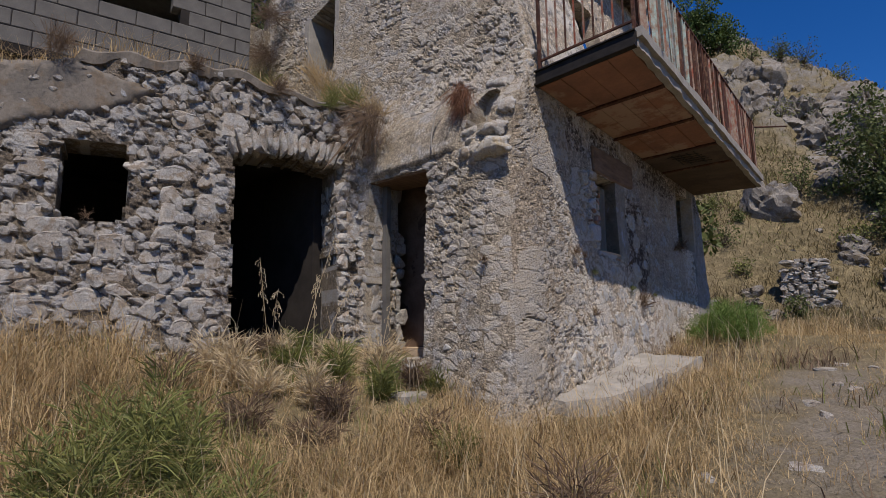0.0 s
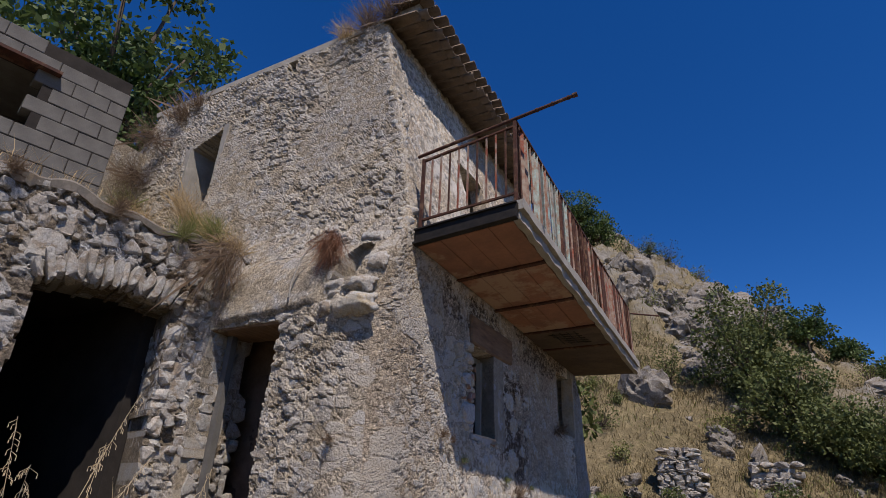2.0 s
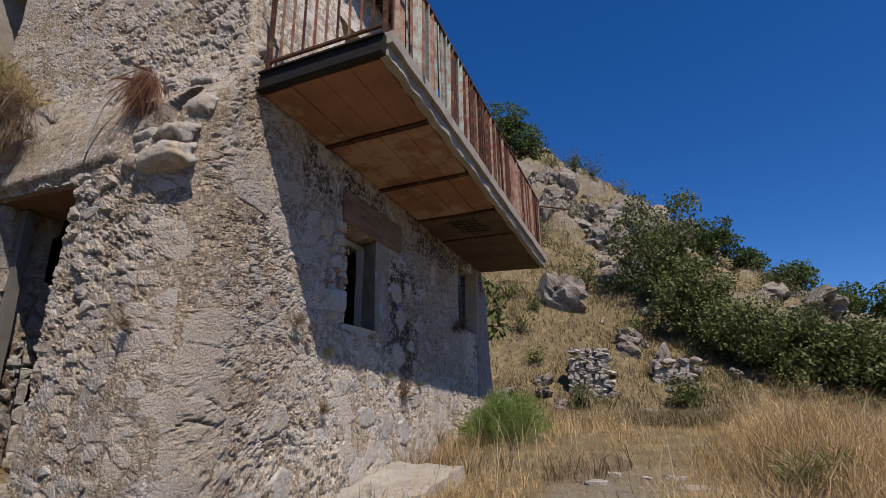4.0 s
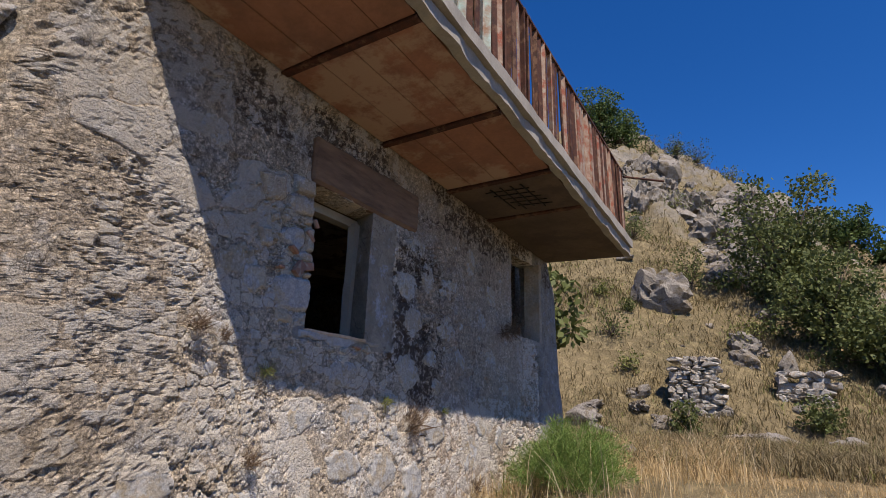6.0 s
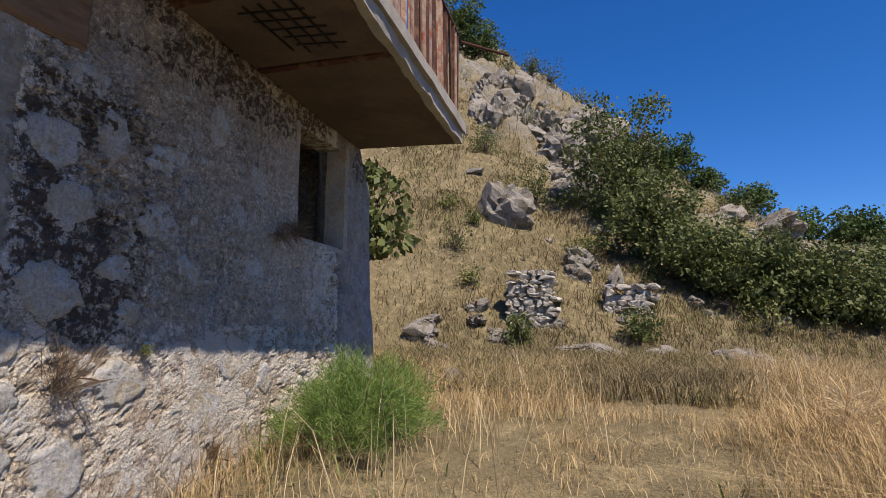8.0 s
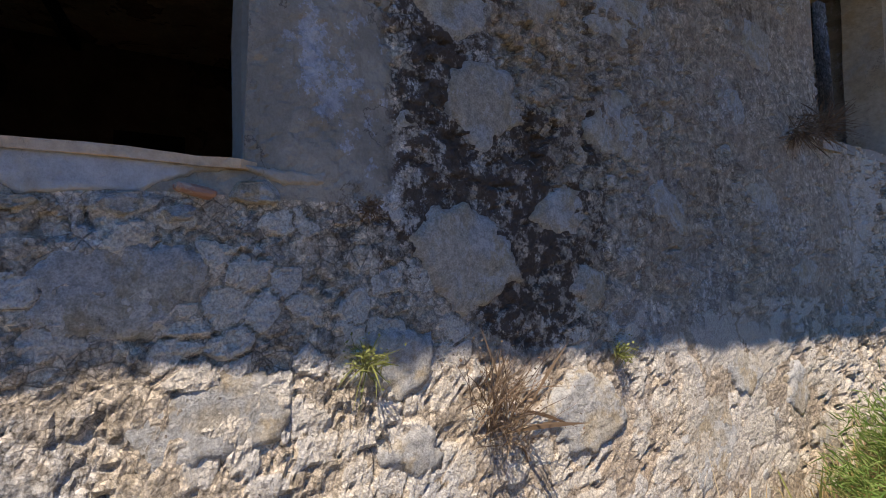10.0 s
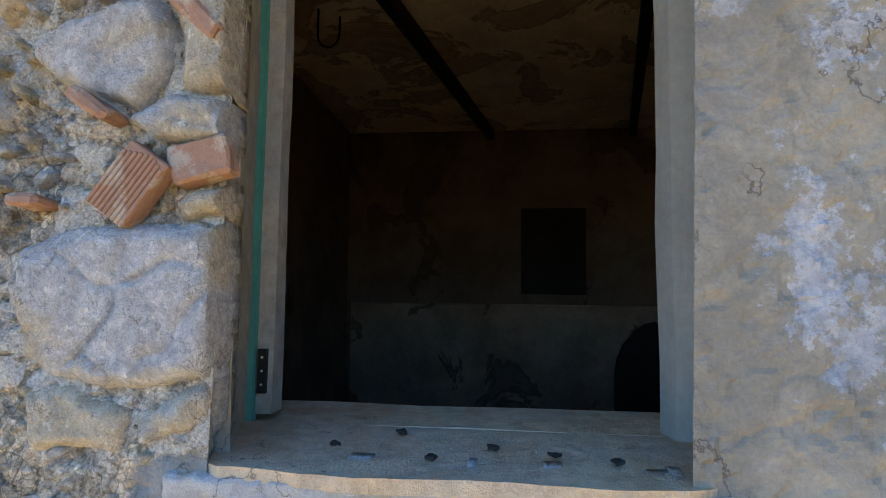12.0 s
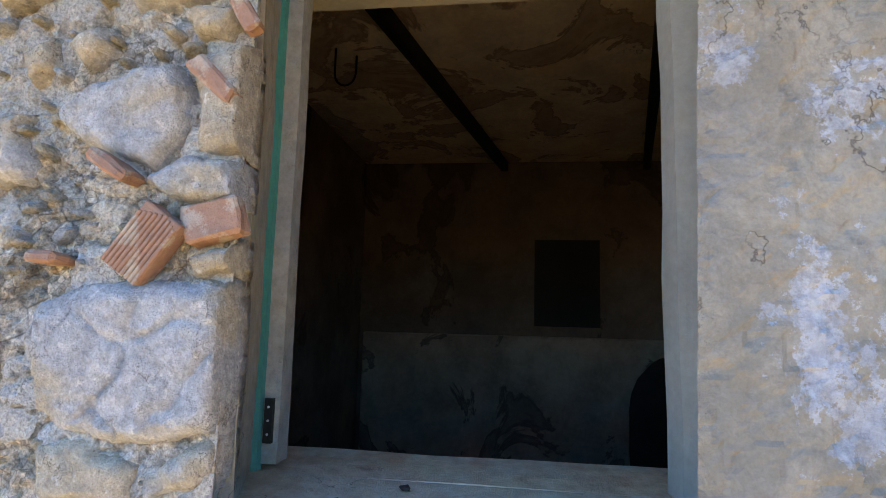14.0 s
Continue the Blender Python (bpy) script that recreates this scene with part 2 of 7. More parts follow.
def plaster_mat(name, a, b, ochre):
    k = Tree(name, 0.92).world()
    n1, n2, n3 = k.noise(4, 6, 0.7), k.noise(30, 6, 0.75), k.noise(160, 4, 0.7)
    col = k.mix(k.ramp(k.noise(4, 5, 0.55), (0.46, 0.0), (0.52, 1.0)), a, b)
    col = k.mix(k.math("MULTIPLY", k.ramp(k.noise(7, 5, 0.6), (0.52, 0.0), (0.6, 1.0)), 0.7), col, ochre)
    col = k.vary(col, k.ramp(n2, (0.3, 0.0), (0.7, 1.0)), 0.72, 1.2)
    crack = k.ramp(k.math("ABSOLUTE", k.math("SUBTRACT", k.noise(4.2, 6, 0.62), 0.5)), (0.0, 1.0), (0.006, 0.0))
    col = k.mix(k.math("MULTIPLY", crack, k.ramp(k.noise(2.5, 3), (0.5, 0.0), (0.6, 0.8))), col, (0.08, 0.07, 0.06))
    k.bump(n3, 0.5, 0.004, k.bump(n2, 0.7, 0.012))
    return k.done(col)


PLASTER = plaster_mat("weathered grey plaster", (0.45, 0.43, 0.38), (0.37, 0.38, 0.38), (0.44, 0.375, 0.27))
TAN_REVEAL = plaster_mat("grimy tan reveal", (0.38, 0.325, 0.245), (0.32, 0.29, 0.24), (0.33, 0.26, 0.17))
CONCRETE = plain("old concrete", (0.36, 0.34, 0.30), (0.26, 0.245, 0.215), 4, 0.92, grain=50, bump=0.5)
CAPPING = plaster_mat("weathered cement capping", (0.19, 0.168, 0.14), (0.15, 0.135, 0.115), (0.17, 0.13, 0.09))
CEMENT_SILL = plaster_mat("worn cement sill", (0.37, 0.335, 0.275), (0.38, 0.38, 0.37), (0.36, 0.29, 0.205))
SILL_TOP = plaster_mat("dusty sill top", (0.55, 0.405, 0.26), (0.51, 0.395, 0.275), (0.49, 0.33, 0.20))
TAN_SILL = plaster_mat("dusty tan sill", (0.62, 0.43, 0.26), (0.55, 0.40, 0.26), (0.50, 0.29, 0.17))
BLOCKS = plain("grey cement block", (0.15, 0.143, 0.13), (0.11, 0.105, 0.097), 5, 0.95, grain=70, bump=0.6)
RUST = plain("rusted iron", (0.10, 0.04, 0.026), (0.05, 0.028, 0.022), 12, 0.8, 0.3, grain=80, bump=0.4, spot=(0.15, 0.085, 0.055))
FLAKED = plain("flaked turquoise paint on rust", (0.30, 0.43, 0.40), (0.23, 0.12, 0.07), 9, 0.7, 0.1, grain=60, bump=0.4, spot=(0.36, 0.33, 0.28))
PEELED = plain("pale peeled paint on rust", (0.33, 0.28, 0.22), (0.20, 0.08, 0.045), 9, 0.75, 0.1, grain=60, bump=0.4, spot=(0.24, 0.07, 0.04))
TERRACOTTA = plain("dusty terracotta board", (0.31, 0.155, 0.10), (0.21, 0.115, 0.08), 2.2, 0.9, grain=30, bump=0.3, spot=(0.36, 0.25, 0.18))


def stained_mat(name, a, b, stain, scale, edge):
    """Old limewash with cloudy brown stains that have darker rims."""
    k = Tree(name, 0.93).world()
    n = k.noise(scale, 7, 0.62, distort=0.7)
    col = k.mix(k.ramp(k.noise(scale * 2.3, 6, 0.65), (0.38, 0.0), (0.62, 1.0)), a, b)
    col = k.mix(k.ramp(n, (edge, 0.0), (edge + 0.02, 0.95), (edge + 0.05, 0.55), (edge + 0.2, 0.85)), col, stain)
    col = k.vary(col, k.noise(35, 5, 0.7), 0.7, 1.25)
    k.bump(k.noise(30, 5, 0.7), 0.4, 0.008)
    return k.done(col)


SOOTY = stained_mat("sooty stained plaster", (0.90, 0.74, 0.55), (0.70, 0.53, 0.38), (0.36, 0.23, 0.15), 1.7, 0.52)
# Room walls are dark brown; the lower rear wall below gets a lighter mix.
DARK_WALL = stained_mat("dark brown stained interior plaster", (0.20, 0.14, 0.10), (0.12, 0.082, 0.058), (0.07, 0.045, 0.033), 1.3, 0.56)
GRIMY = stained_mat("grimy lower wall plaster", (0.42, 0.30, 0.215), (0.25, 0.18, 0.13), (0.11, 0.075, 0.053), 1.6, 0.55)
BROWN_WOOD = plain("weathered brown timber", (0.23, 0.15, 0.095), (0.13, 0.085, 0.058), 4, 0.85, grain=30, bump=0.6, stretch=(6, 1, 6))
BRICK_RED = plain("red clay", (0.33, 0.19, 0.135), (0.29, 0.155, 0.105), 30, 0.95, grain=90, bump=0.5, spot=(0.38, 0.30, 0.235))
TILE_CLAY = plain("weathered roof tile", (0.21, 0.155, 0.11), (0.14, 0.11, 0.085), 6, 0.9, grain=40, bump=0.4)
TEAL = plain("teal paint", (0.05, 0.27, 0.20), (0.04, 0.21, 0.16), 10, 0.6, grain=60, bump=0.2)
GREY_FRAME = plain("grey window frame paint", (0.34, 0.32, 0.27), (0.29, 0.275, 0.235), 6, 0.8, grain=60, bump=0.2)
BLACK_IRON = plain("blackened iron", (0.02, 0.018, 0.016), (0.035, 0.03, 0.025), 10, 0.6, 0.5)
SOFFIT = plain("stained brown soffit", (0.13, 0.095, 0.07), (0.085, 0.065, 0.05), 2.5, 0.9, grain=30, bump=0.3, spot=(0.08, 0.06, 0.05))
# Near-black that stands in for shade behind openings; also dark joints and leaves.
NEAR_BLACK = plain("near-black fill", (0.035, 0.03, 0.026), (0.02, 0.017, 0.015), 3, 0.95)
BARK = plain("bark", (0.12, 0.095, 0.07), (0.075, 0.06, 0.045), 6, 0.95, grain=30, bump=0.8, stretch=(3, 3, 0.6))


def leaf_mat(name, a, b, rough=0.6, through=0.25):
    k = Tree(name, rough)
    r = k.island()
    col = k.mix(r, a, b)
    k.put(k.b.inputs["Transmission Weight"], 0.0)
    col = k.vary(col, k.noise(0.9, 3), 0.7, 1.3)
    tr = k.t.nodes.new("ShaderNodeBsdfTranslucent")
    k.put(tr.inputs["Color"], col)
    mx = k.t.nodes.new("ShaderNodeMixShader")
    mx.inputs[0].default_value = through
    k.t.links.new(k.b.outputs[0], mx.inputs[1])
    k.t.links.new(tr.outputs[0], mx.inputs[2])
    k.t.links.new(mx.outputs[0], k.t.nodes["Material Output"].inputs["Surface"])
    return k.done(col)


STRAW = leaf_mat("dry straw grass", (0.58, 0.44, 0.235), (0.34, 0.235, 0.115))
HILL_STRAW = leaf_mat("faded hillside grass", (0.245, 0.195, 0.105), (0.14, 0.115, 0.058))
STRAW_PALE = leaf_mat("bleached grass stalks", (0.68, 0.57, 0.38), (0.48, 0.37, 0.21))
GREEN_GRASS = leaf_mat("half green weeds", (0.24, 0.25, 0.075), (0.13, 0.15, 0.05))
FRESH = leaf_mat("bright green feathery shrub", (0.105, 0.195, 0.04), (0.21, 0.27, 0.08))
BUSH = leaf_mat("dark evergreen leaves", (0.075, 0.10, 0.03), (0.14, 0.16, 0.055))
TREE_LEAF = leaf_mat("tree leaves", (0.05, 0.09, 0.022), (0.095, 0.135, 0.042))
RUSTY_LEAF = leaf_mat("dead russet weeds", (0.27, 0.13, 0.075), (0.15, 0.075, 0.045))
DRY_LEAF = leaf_mat("withered brown weeds", (0.25, 0.18, 0.12), (0.13, 0.085, 0.055))


def ground_mat():
    k = Tree("dry earth, straw and limestone grit", 0.97).world()
    n1, n2, n3 = k.noise(0.35, 5), k.noise(3.5, 6, 0.7), k.noise(40, 6, 0.75)
    col = k.mix(k.ramp(n1, (0.35, 0.0), (0.65, 1.0)), (0.185, 0.148, 0.083), (0.14, 0.113, 0.062))
    col = k.mix(k.ramp(n2, (0.48, 0.0), (0.68, 1.0)), col, (0.29, 0.235, 0.13))
    col = k.mix(k.math("MULTIPLY", k.ramp(k.noise(1.1, 6, 0.75), (0.55, 0.0), (0.66, 1.0)), 0.5), col, (0.13, 0.12, 0.05))
    grit = k.ramp(n3, (0.3, 0.6), (0.7, 1.35))
    col = k.mix(k.attr("gravel"), col, k.mix(k.ramp(n2, (0.4, 0.0), (0.6, 1.0)), (0.25, 0.225, 0.19), (0.19, 0.165, 0.125)))
    rk = k.ramp(k.noise(0.55, 8, 0.72, distort=0.5), (0.5, 0.0), (0.56, 1.0))
    rock = k.mix(k.ramp(k.noise(2.5, 8, 0.75), (0.35, 0.0), (0.65, 1.0)), (0.27, 0.25, 0.215), (0.13, 0.12, 0.10))
    col = k.mix(k.math("MULTIPLY", k.attr("rocky"), k.ramp(k.noise(0.8, 7, 0.7), (0.42, 0.1), (0.52, 1.0))), col, rock)
    col = k.mix(1.0, col, grit, "MULTIPLY")
    k.bump(n3, 0.8, 0.02, k.bump(n2, 0.9, 0.12))
    return k.done(col)


GROUND = ground_mat()

# ---- building helpers ----
def mesh_ob(name, verts, faces, material, parent=None, label="", smooth=False):
    me = bpy.data.meshes.new(name)
    me.from_pydata(np.asarray(verts, dtype=float).tolist(), [], [tuple(int(i) for i in f) for f in faces])
    me.materials.append(material)
    if smooth:
        me.polygons.foreach_set("use_smooth", [True] * len(me.polygons))
    me.update()
    ob = new(name, me)
    if parent:
        ob.parent = parent
        ob.matrix_parent_inverse = Matrix()
    return tagged(ob, label)


def part(name, bm, material, parent=None, label="", smooth=False):
    """One bmesh as one mesh object under a thing or under a part."""
    me = bpy.data.meshes.new(name)
    if smooth:
        for f in bm.faces:
            f.smooth = True
    bm.to_mesh(me)
    bm.free()
    me.materials.append(material)
    ob = new(name, me)
    if parent:
        ob.parent = parent
    return tagged(ob, label)


def thing(name, label, category, at=(0, 0, 0), group="", kind=""):
    ob = new(name)
    ob.empty_display_size = 0.1
    ob.matrix_basis = Matrix.Translation(at)
    return tagged(ob, label, category, group, kind)


def box_bm(lo, hi, bevel=0.0, bm=None, turn=None):
    bm = bm or bmesh.new()
    c = [(a + b) / 2 for a, b in zip(lo, hi)]
    made = bmesh.ops.create_cube(bm, size=1, matrix=Matrix.LocRotScale(c, turn, [max(b - a, 1e-4) for a, b in zip(lo, hi)]))
    if bevel:
        edges = list({e for v in made["verts"] for e in v.link_edges})
        bmesh.ops.bevel(bm, geom=edges, offset=bevel, segments=1, affect="EDGES", profile=0.5)
    return bm


def bar_bm(a, b, w, h=None, bm=None, sides=4):
    """A bar from a to b: square of w by h, or round with more sides."""
    bm = bm or bmesh.new()
    a, b = Vector(a), Vector(b)
    d = b - a
    m = Matrix.Translation((a + b) / 2) @ d.to_track_quat("Z", "Y").to_matrix().to_4x4()
    if sides == 4:
        bmesh.ops.create_cube(bm, size=1, matrix=m @ Matrix.Diagonal((w, h or w, d.length, 1)))
    else:
        bmesh.ops.create_cone(bm, cap_ends=True, segments=sides, radius1=w / 2, radius2=w / 2, depth=d.length, matrix=m)
    return bm


def hash2(i, j, k=0.0):
    s = np.sin(i * 127.1 + j * 311.7 + k * 74.7) * 43758.5453
    return s - np.floor(s)


def vnoise(u, v, seed=0.0, octaves=4, gain=0.55):
    """Smooth noise between -1 and 1."""
    out, amp, tot = np.zeros_like(u), 1.0, 0.0
    for o in range(octaves):
        i, j = np.floor(u), np.floor(v)
        fu, fv = u - i, v - j
        fu, fv = fu * fu * (3 - 2 * fu), fv * fv * (3 - 2 * fv)
        a, b = hash2(i, j, seed + o), hash2(i + 1, j, seed + o)
        c, d = hash2(i, j + 1, seed + o), hash2(i + 1, j + 1, seed + o)
        out += amp * ((a * (1 - fu) + b * fu) * (1 - fv) + (c * (1 - fu) + d * fu) * fv - 0.5) * 2
        tot += amp
        amp *= gain
        u, v = u * 2.03 + 5.1, v * 2.03 + 1.7
    return out / tot


def cells(u, v, size, seed, flat=1.5):
    """Distance to the border of irregular stones, and a number for each."""
    wu = u + 0.35 * size * vnoise(u / size * 1.3, v / size * 1.3, seed + 9, 2)
    wv = v + 0.25 * size * vnoise(u / size * 1.3, v / size * 1.3, seed + 19, 2)
    x, y = wu / (size * flat), wv / size
    i, j = np.floor(x), np.floor(y)
    f1, f2, pick = np.full(u.shape, 9.0), np.full(u.shape, 9.0), np.zeros(u.shape)
    for di in (-1, 0, 1):
        for dj in (-1, 0, 1):
            ci, cj = i + di, j + dj
            d = np.hypot((ci + 0.15 + 0.7 * hash2(ci, cj, seed) - x) * flat, cj + 0.15 + 0.7 * hash2(ci, cj, seed + 3) - y)
            near = d < f1
            f2 = np.where(near, f1, np.minimum(f2, d))
            pick = np.where(near, hash2(ci, cj, seed + 7), pick)
            f1 = np.where(near, d, f1)
    return (f2 - f1) * size, pick


def step(a, b, x):
    t = np.clip((x - a) / (b - a), 0, 1)
    return t * t * (3 - 2 * t)


def lines(*segs):
    """Grid lines: (start, end, step) stretches, end to end."""
    out = [np.linspace(a, b, max(2, int(round(abs(b - a) / s)) + 1))[:-1] for a, b, s in segs]
    return np.append(np.concatenate(out), segs[-1][1])


def shell(name, us, zs, place, outward, thick, hole, relief, material, label, masks=None, top=None, splay=None):
    """A wall with thickness: a fine outer face with relief, plain inner face, reveals round every opening."""
    U, Z = np.meshgrid(us, zs, indexing="ij")
    P = place(U, Z)
    disp, stone, pick = relief(U, Z, P)
    N = np.broadcast_to(np.array(outward(U, Z)).T if callable(outward) else np.array(outward), P.shape)
    outer = P + N * disp[..., None]
    inner = P - N * thick
    if splay:
        inner = inner + splay(U, Z, P)
    uc, zc = (us[:-1] + us[1:]) / 2, (zs[:-1] + zs[1:]) / 2
    UC, ZC = np.meshgrid(uc, zc, indexing="ij")
    keep = ~hole(UC, ZC)
    if top is not None:
        keep &= ZC < top(UC)
    nu, nz = U.shape
    idx = np.arange(nu * nz).reshape(nu, nz)
    a, b, c, d = idx[:-1, :-1], idx[1:, :-1], idx[1:, 1:], idx[:-1, 1:]
    n = nu * nz
    q = np.stack([a, b, c, d], -1)[keep]
    faces = [q]
    # the hidden side is laid in larger pieces
    k = 6
    for i in range(0, nu - 1, k):
        for j in range(0, nz - 1, k):
            i1, j1 = min(i + k, nu - 1), min(j + k, nz - 1)
            if keep[i:i1, j:j1].all():
                faces.append(np.array([[idx[i, j1], idx[i1, j1], idx[i1, j], idx[i, j]]]) + n)
    pad = np.zeros((nu + 1, nz + 1), bool)
    pad[1:-1, 1:-1] = keep
    for (di, dj), (p, r) in {(1, 0): (b, c), (-1, 0): (d, a), (0, 1): (c, d), (0, -1): (a, b)}.items():
        edge = keep & ~pad[1 + di:nu + di, 1 + dj:nz + dj]
        e0, e1 = p[edge], r[edge]
        faces.append(np.stack([e1, e0, e0 + n, e1 + n], -1))
    faces = np.concatenate(faces)
    used = np.unique(faces)
    remap = np.zeros(2 * n, int)
    remap[used] = np.arange(len(used))
    V = np.concatenate([outer.reshape(-1, 3), inner.reshape(-1, 3)])[used]
    me = bpy.data.meshes.new(name)
    me.from_pydata(V.tolist(), [], remap[faces].tolist())
    me.materials.append(material)
    extra = {"stone": stone, "pick": pick}
    extra.update(masks(U, Z) if masks else {})
    for key, val in extra.items():
        at = me.attributes.new(key, "FLOAT", "POINT")
        at.data.foreach_set("value", np.tile(val.reshape(-1), 2)[used].astype(np.float32))
    me.update()
    ob = new(name, me)
    return tagged(ob, label, "wall", kind="structure")


def rubble(u, z, size, seed, depth, grain=0.012, mortar=0.03):
    edge, pick = cells(u, z, size, seed)
    body = step(0.0, mortar * 2, edge)
    slope = (hash2(np.floor(pick * 997), 3.0, seed) - 0.5) * 0.25 * vnoise(u * 3, z * 3, seed + 4, 2)
    proud = np.clip(pick - 0.45, 0, 1) * depth * 1.4
    crumb = vnoise(u * 16, z * 16, seed, 5, 0.75) * grain
    pits = step(0.08, 0.32, -vnoise(u * 11 + 7, z * 13, seed + 31, 4, 0.7)) * grain * 1.5
    crumb = crumb - pits - (1 - body) * grain * 0.35
    d = body * (proud + slope * depth) + crumb * (1 - 0.55 * body * (pick > 0.45)) + vnoise(u * 1.1, z * 1.1, seed + 2, 3) * 0.03
    return d, body * (pick > 0.45), pick


# ---- profiles of the house ----
FZ = [0.0, 2.0, 3.0, 4.06, 4.56, 5.62, 6.62, 7.7]
FX = [-2.62, -2.67, -2.715, -2.74, -2.80, -3.05, -3.30, -3.53]
SZ = [0.0, 3.35, 3.8, 4.15, 4.56, 5.62, 6.62, 7.7]
SY = [4.12, 4.20, 4.34, 4.56, 4.72, 4.83, 4.90, 4.95]


def front_x(z):
    return np.interp(z, FZ, FX)


def south_y(z):
    return np.interp(z, SZ, SY)


def corner_turn(run, z):
    """Rounded corner of the lower storey: how far the wall line starts in, and how far it draws back there."""
    r = 0.05 + 0.42 * step(4.1, 3.3, z)
    go = run + 0.293 * r * step(1.2, 0.0, run)
    back = np.where(go < r, r - np.sqrt(np.clip(r * r - (r - go) ** 2, 0, None)), 0)
    return go, back


def near_ground(x, y):
    """The trodden slope in front of the house, with the bank up to the old cellar wall."""
    g = 0.02 + 0.14 * np.clip(y, -8, 9.6) + 0.01 * np.clip(y - 9.6, 0, 8)
    g = g + 0.37 * np.clip(-2.85 - x, 0, 3.3) * step(9.0, 5.0, y) - 0.10 * np.clip(x - 1.0, 0, 12)
    g = g - 0.7 * step(-5.15, -5.6, x) * step(1.9, 2.4, y) * step(4.7, 4.2, y)
    return g - 1.6 * step(-2.95, -3.4, x) * step(4.55, 4.9, y) * step(10.4, 9.9, y) * step(-9.0, -8.4, x)


AZ = [-180, -130, -90, -60, -20, -15, -9, -3.4, 1.2, 6.6, 11, 17, 40, 75, 120, 180]
EL = [2, 4, 20, 23, 28, 27.5, 25.3, 22.6, 18.6, 15.5, 12.5, 9.0, 6, 3, 1.5, 2]


def height(x, y):
    g = near_ground(x, y)
    az = np.degrees(np.arctan2(x, y - 5))
    r = np.hypot(x, y - 5)
    el = np.tan(np.radians(np.interp(az, AZ, EL)))
    foot = 15.0
    rise = np.clip(r - foot, 0, None) * (2 + 45 * el - 1.4) / (45 - foot)
    top = (2 + 45 * el - 1.4)
    rise = np.where(r > 45, top + (r - 45) * 0.10 * np.clip(1 - (r - 45) / 300, 0, 1), rise)
    bumps = vnoise(x * 0.25, y * 0.25, 4, 4) * 1.5 * step(15, 24, r) * step(0.02, 0.25, el) * step(60, 44, r)
    crag = (1 - np.abs(vnoise(x * 0.42, y * 0.42, 14, 5, 0.65)) * 2.2) * 1.5 * step(24, 32, r) * step(0.1, 0.3, el) * step(50, 46, r) * step(-0.1, 0.3, vnoise(x * 0.22 + 3, y * 0.22, 31, 4))
    small = vnoise(x * 1.7, y * 1.7, 24, 4) * 0.05 * step(60, 20, r)
    return g + rise + bumps + crag + small


def build_ground():
    radii = np.concatenate([np.arange(0.2, 14, 0.16), np.geomspace(14, 60, 130), np.geomspace(64, 3000, 26)])
    az = np.radians(np.concatenate([np.arange(-180, -40, 2.0), np.arange(-40, 40, 0.5), np.arange(40, 180, 2.0)]))
    R, A = np.meshgrid(radii, az, indexing="ij")
    X, Y = R * np.sin(A), 5 + R * np.cos(A)
    Z = height(X, Y)
    nr, na = R.shape
    idx = np.arange(nr * na).reshape(nr, na)
    nxt = np.roll(idx, -1, axis=1)
    faces = np.stack([idx[:-1], idx[1:], nxt[1:], nxt[:-1]], -1).reshape(-1, 4)
    V = np.stack([X, Y, Z], -1).reshape(-1, 3)
    centre = len(V)
    V = np.vstack([V, [[0, 5, height(np.array(0.0), np.array(5.0))]]])
    tri = [(idx[0, i], idx[0, (i + 1) % na], centre) for i in range(na)]
    me = bpy.data.meshes.new("ground")
    me.from_pydata(V.tolist(), [], faces.tolist() + [tuple(int(k) for k in t) for t in tri])
    me.polygons.foreach_set("use_smooth", [True] * len(me.polygons))
    me.materials.append(GROUND)
    x, y = V[:, 0], V[:, 1]
    g = step(0.9, 0.2, np.abs(x + 0.35) + 0.6 * vnoise(x * 2.1, y * 2.1, 3)) * step(3.2, 4.4, y) * step(8.5, 6.5, y) * 0.8
    at = me.attributes.new("gravel", "FLOAT", "POINT")
    at.data.foreach_set("value", g.astype(np.float32))
    r = np.hypot(x, y - 5)
    rk = step(0.02, 0.25, vnoise(x * 0.22 + 3, y * 0.22, 31, 4) + 0.25 * vnoise(x * 1.3, y * 1.3, 37, 3)) * step(24, 31, r) * step(75, 50, r)
    at = me.attributes.new("rocky", "FLOAT", "POINT")
    at.data.foreach_set("value", rk.astype(np.float32))
    return tagged(new("ground", me), "dry grassy slope with earth, grit and rocky hillside", "ground", kind="structure")


build_ground()

# ---- house: front wall with two windows ----
WIN = (6.08, 6.67, 2.42, 3.42)
WIN2 = (9.27, 10.06, 2.81, 3.78)


def front_end(z):
    return np.interp(z, [0, 2.0, 3.5, 3.95, 7.7], [10.82, 10.76, 10.66, 10.45, 10.2])


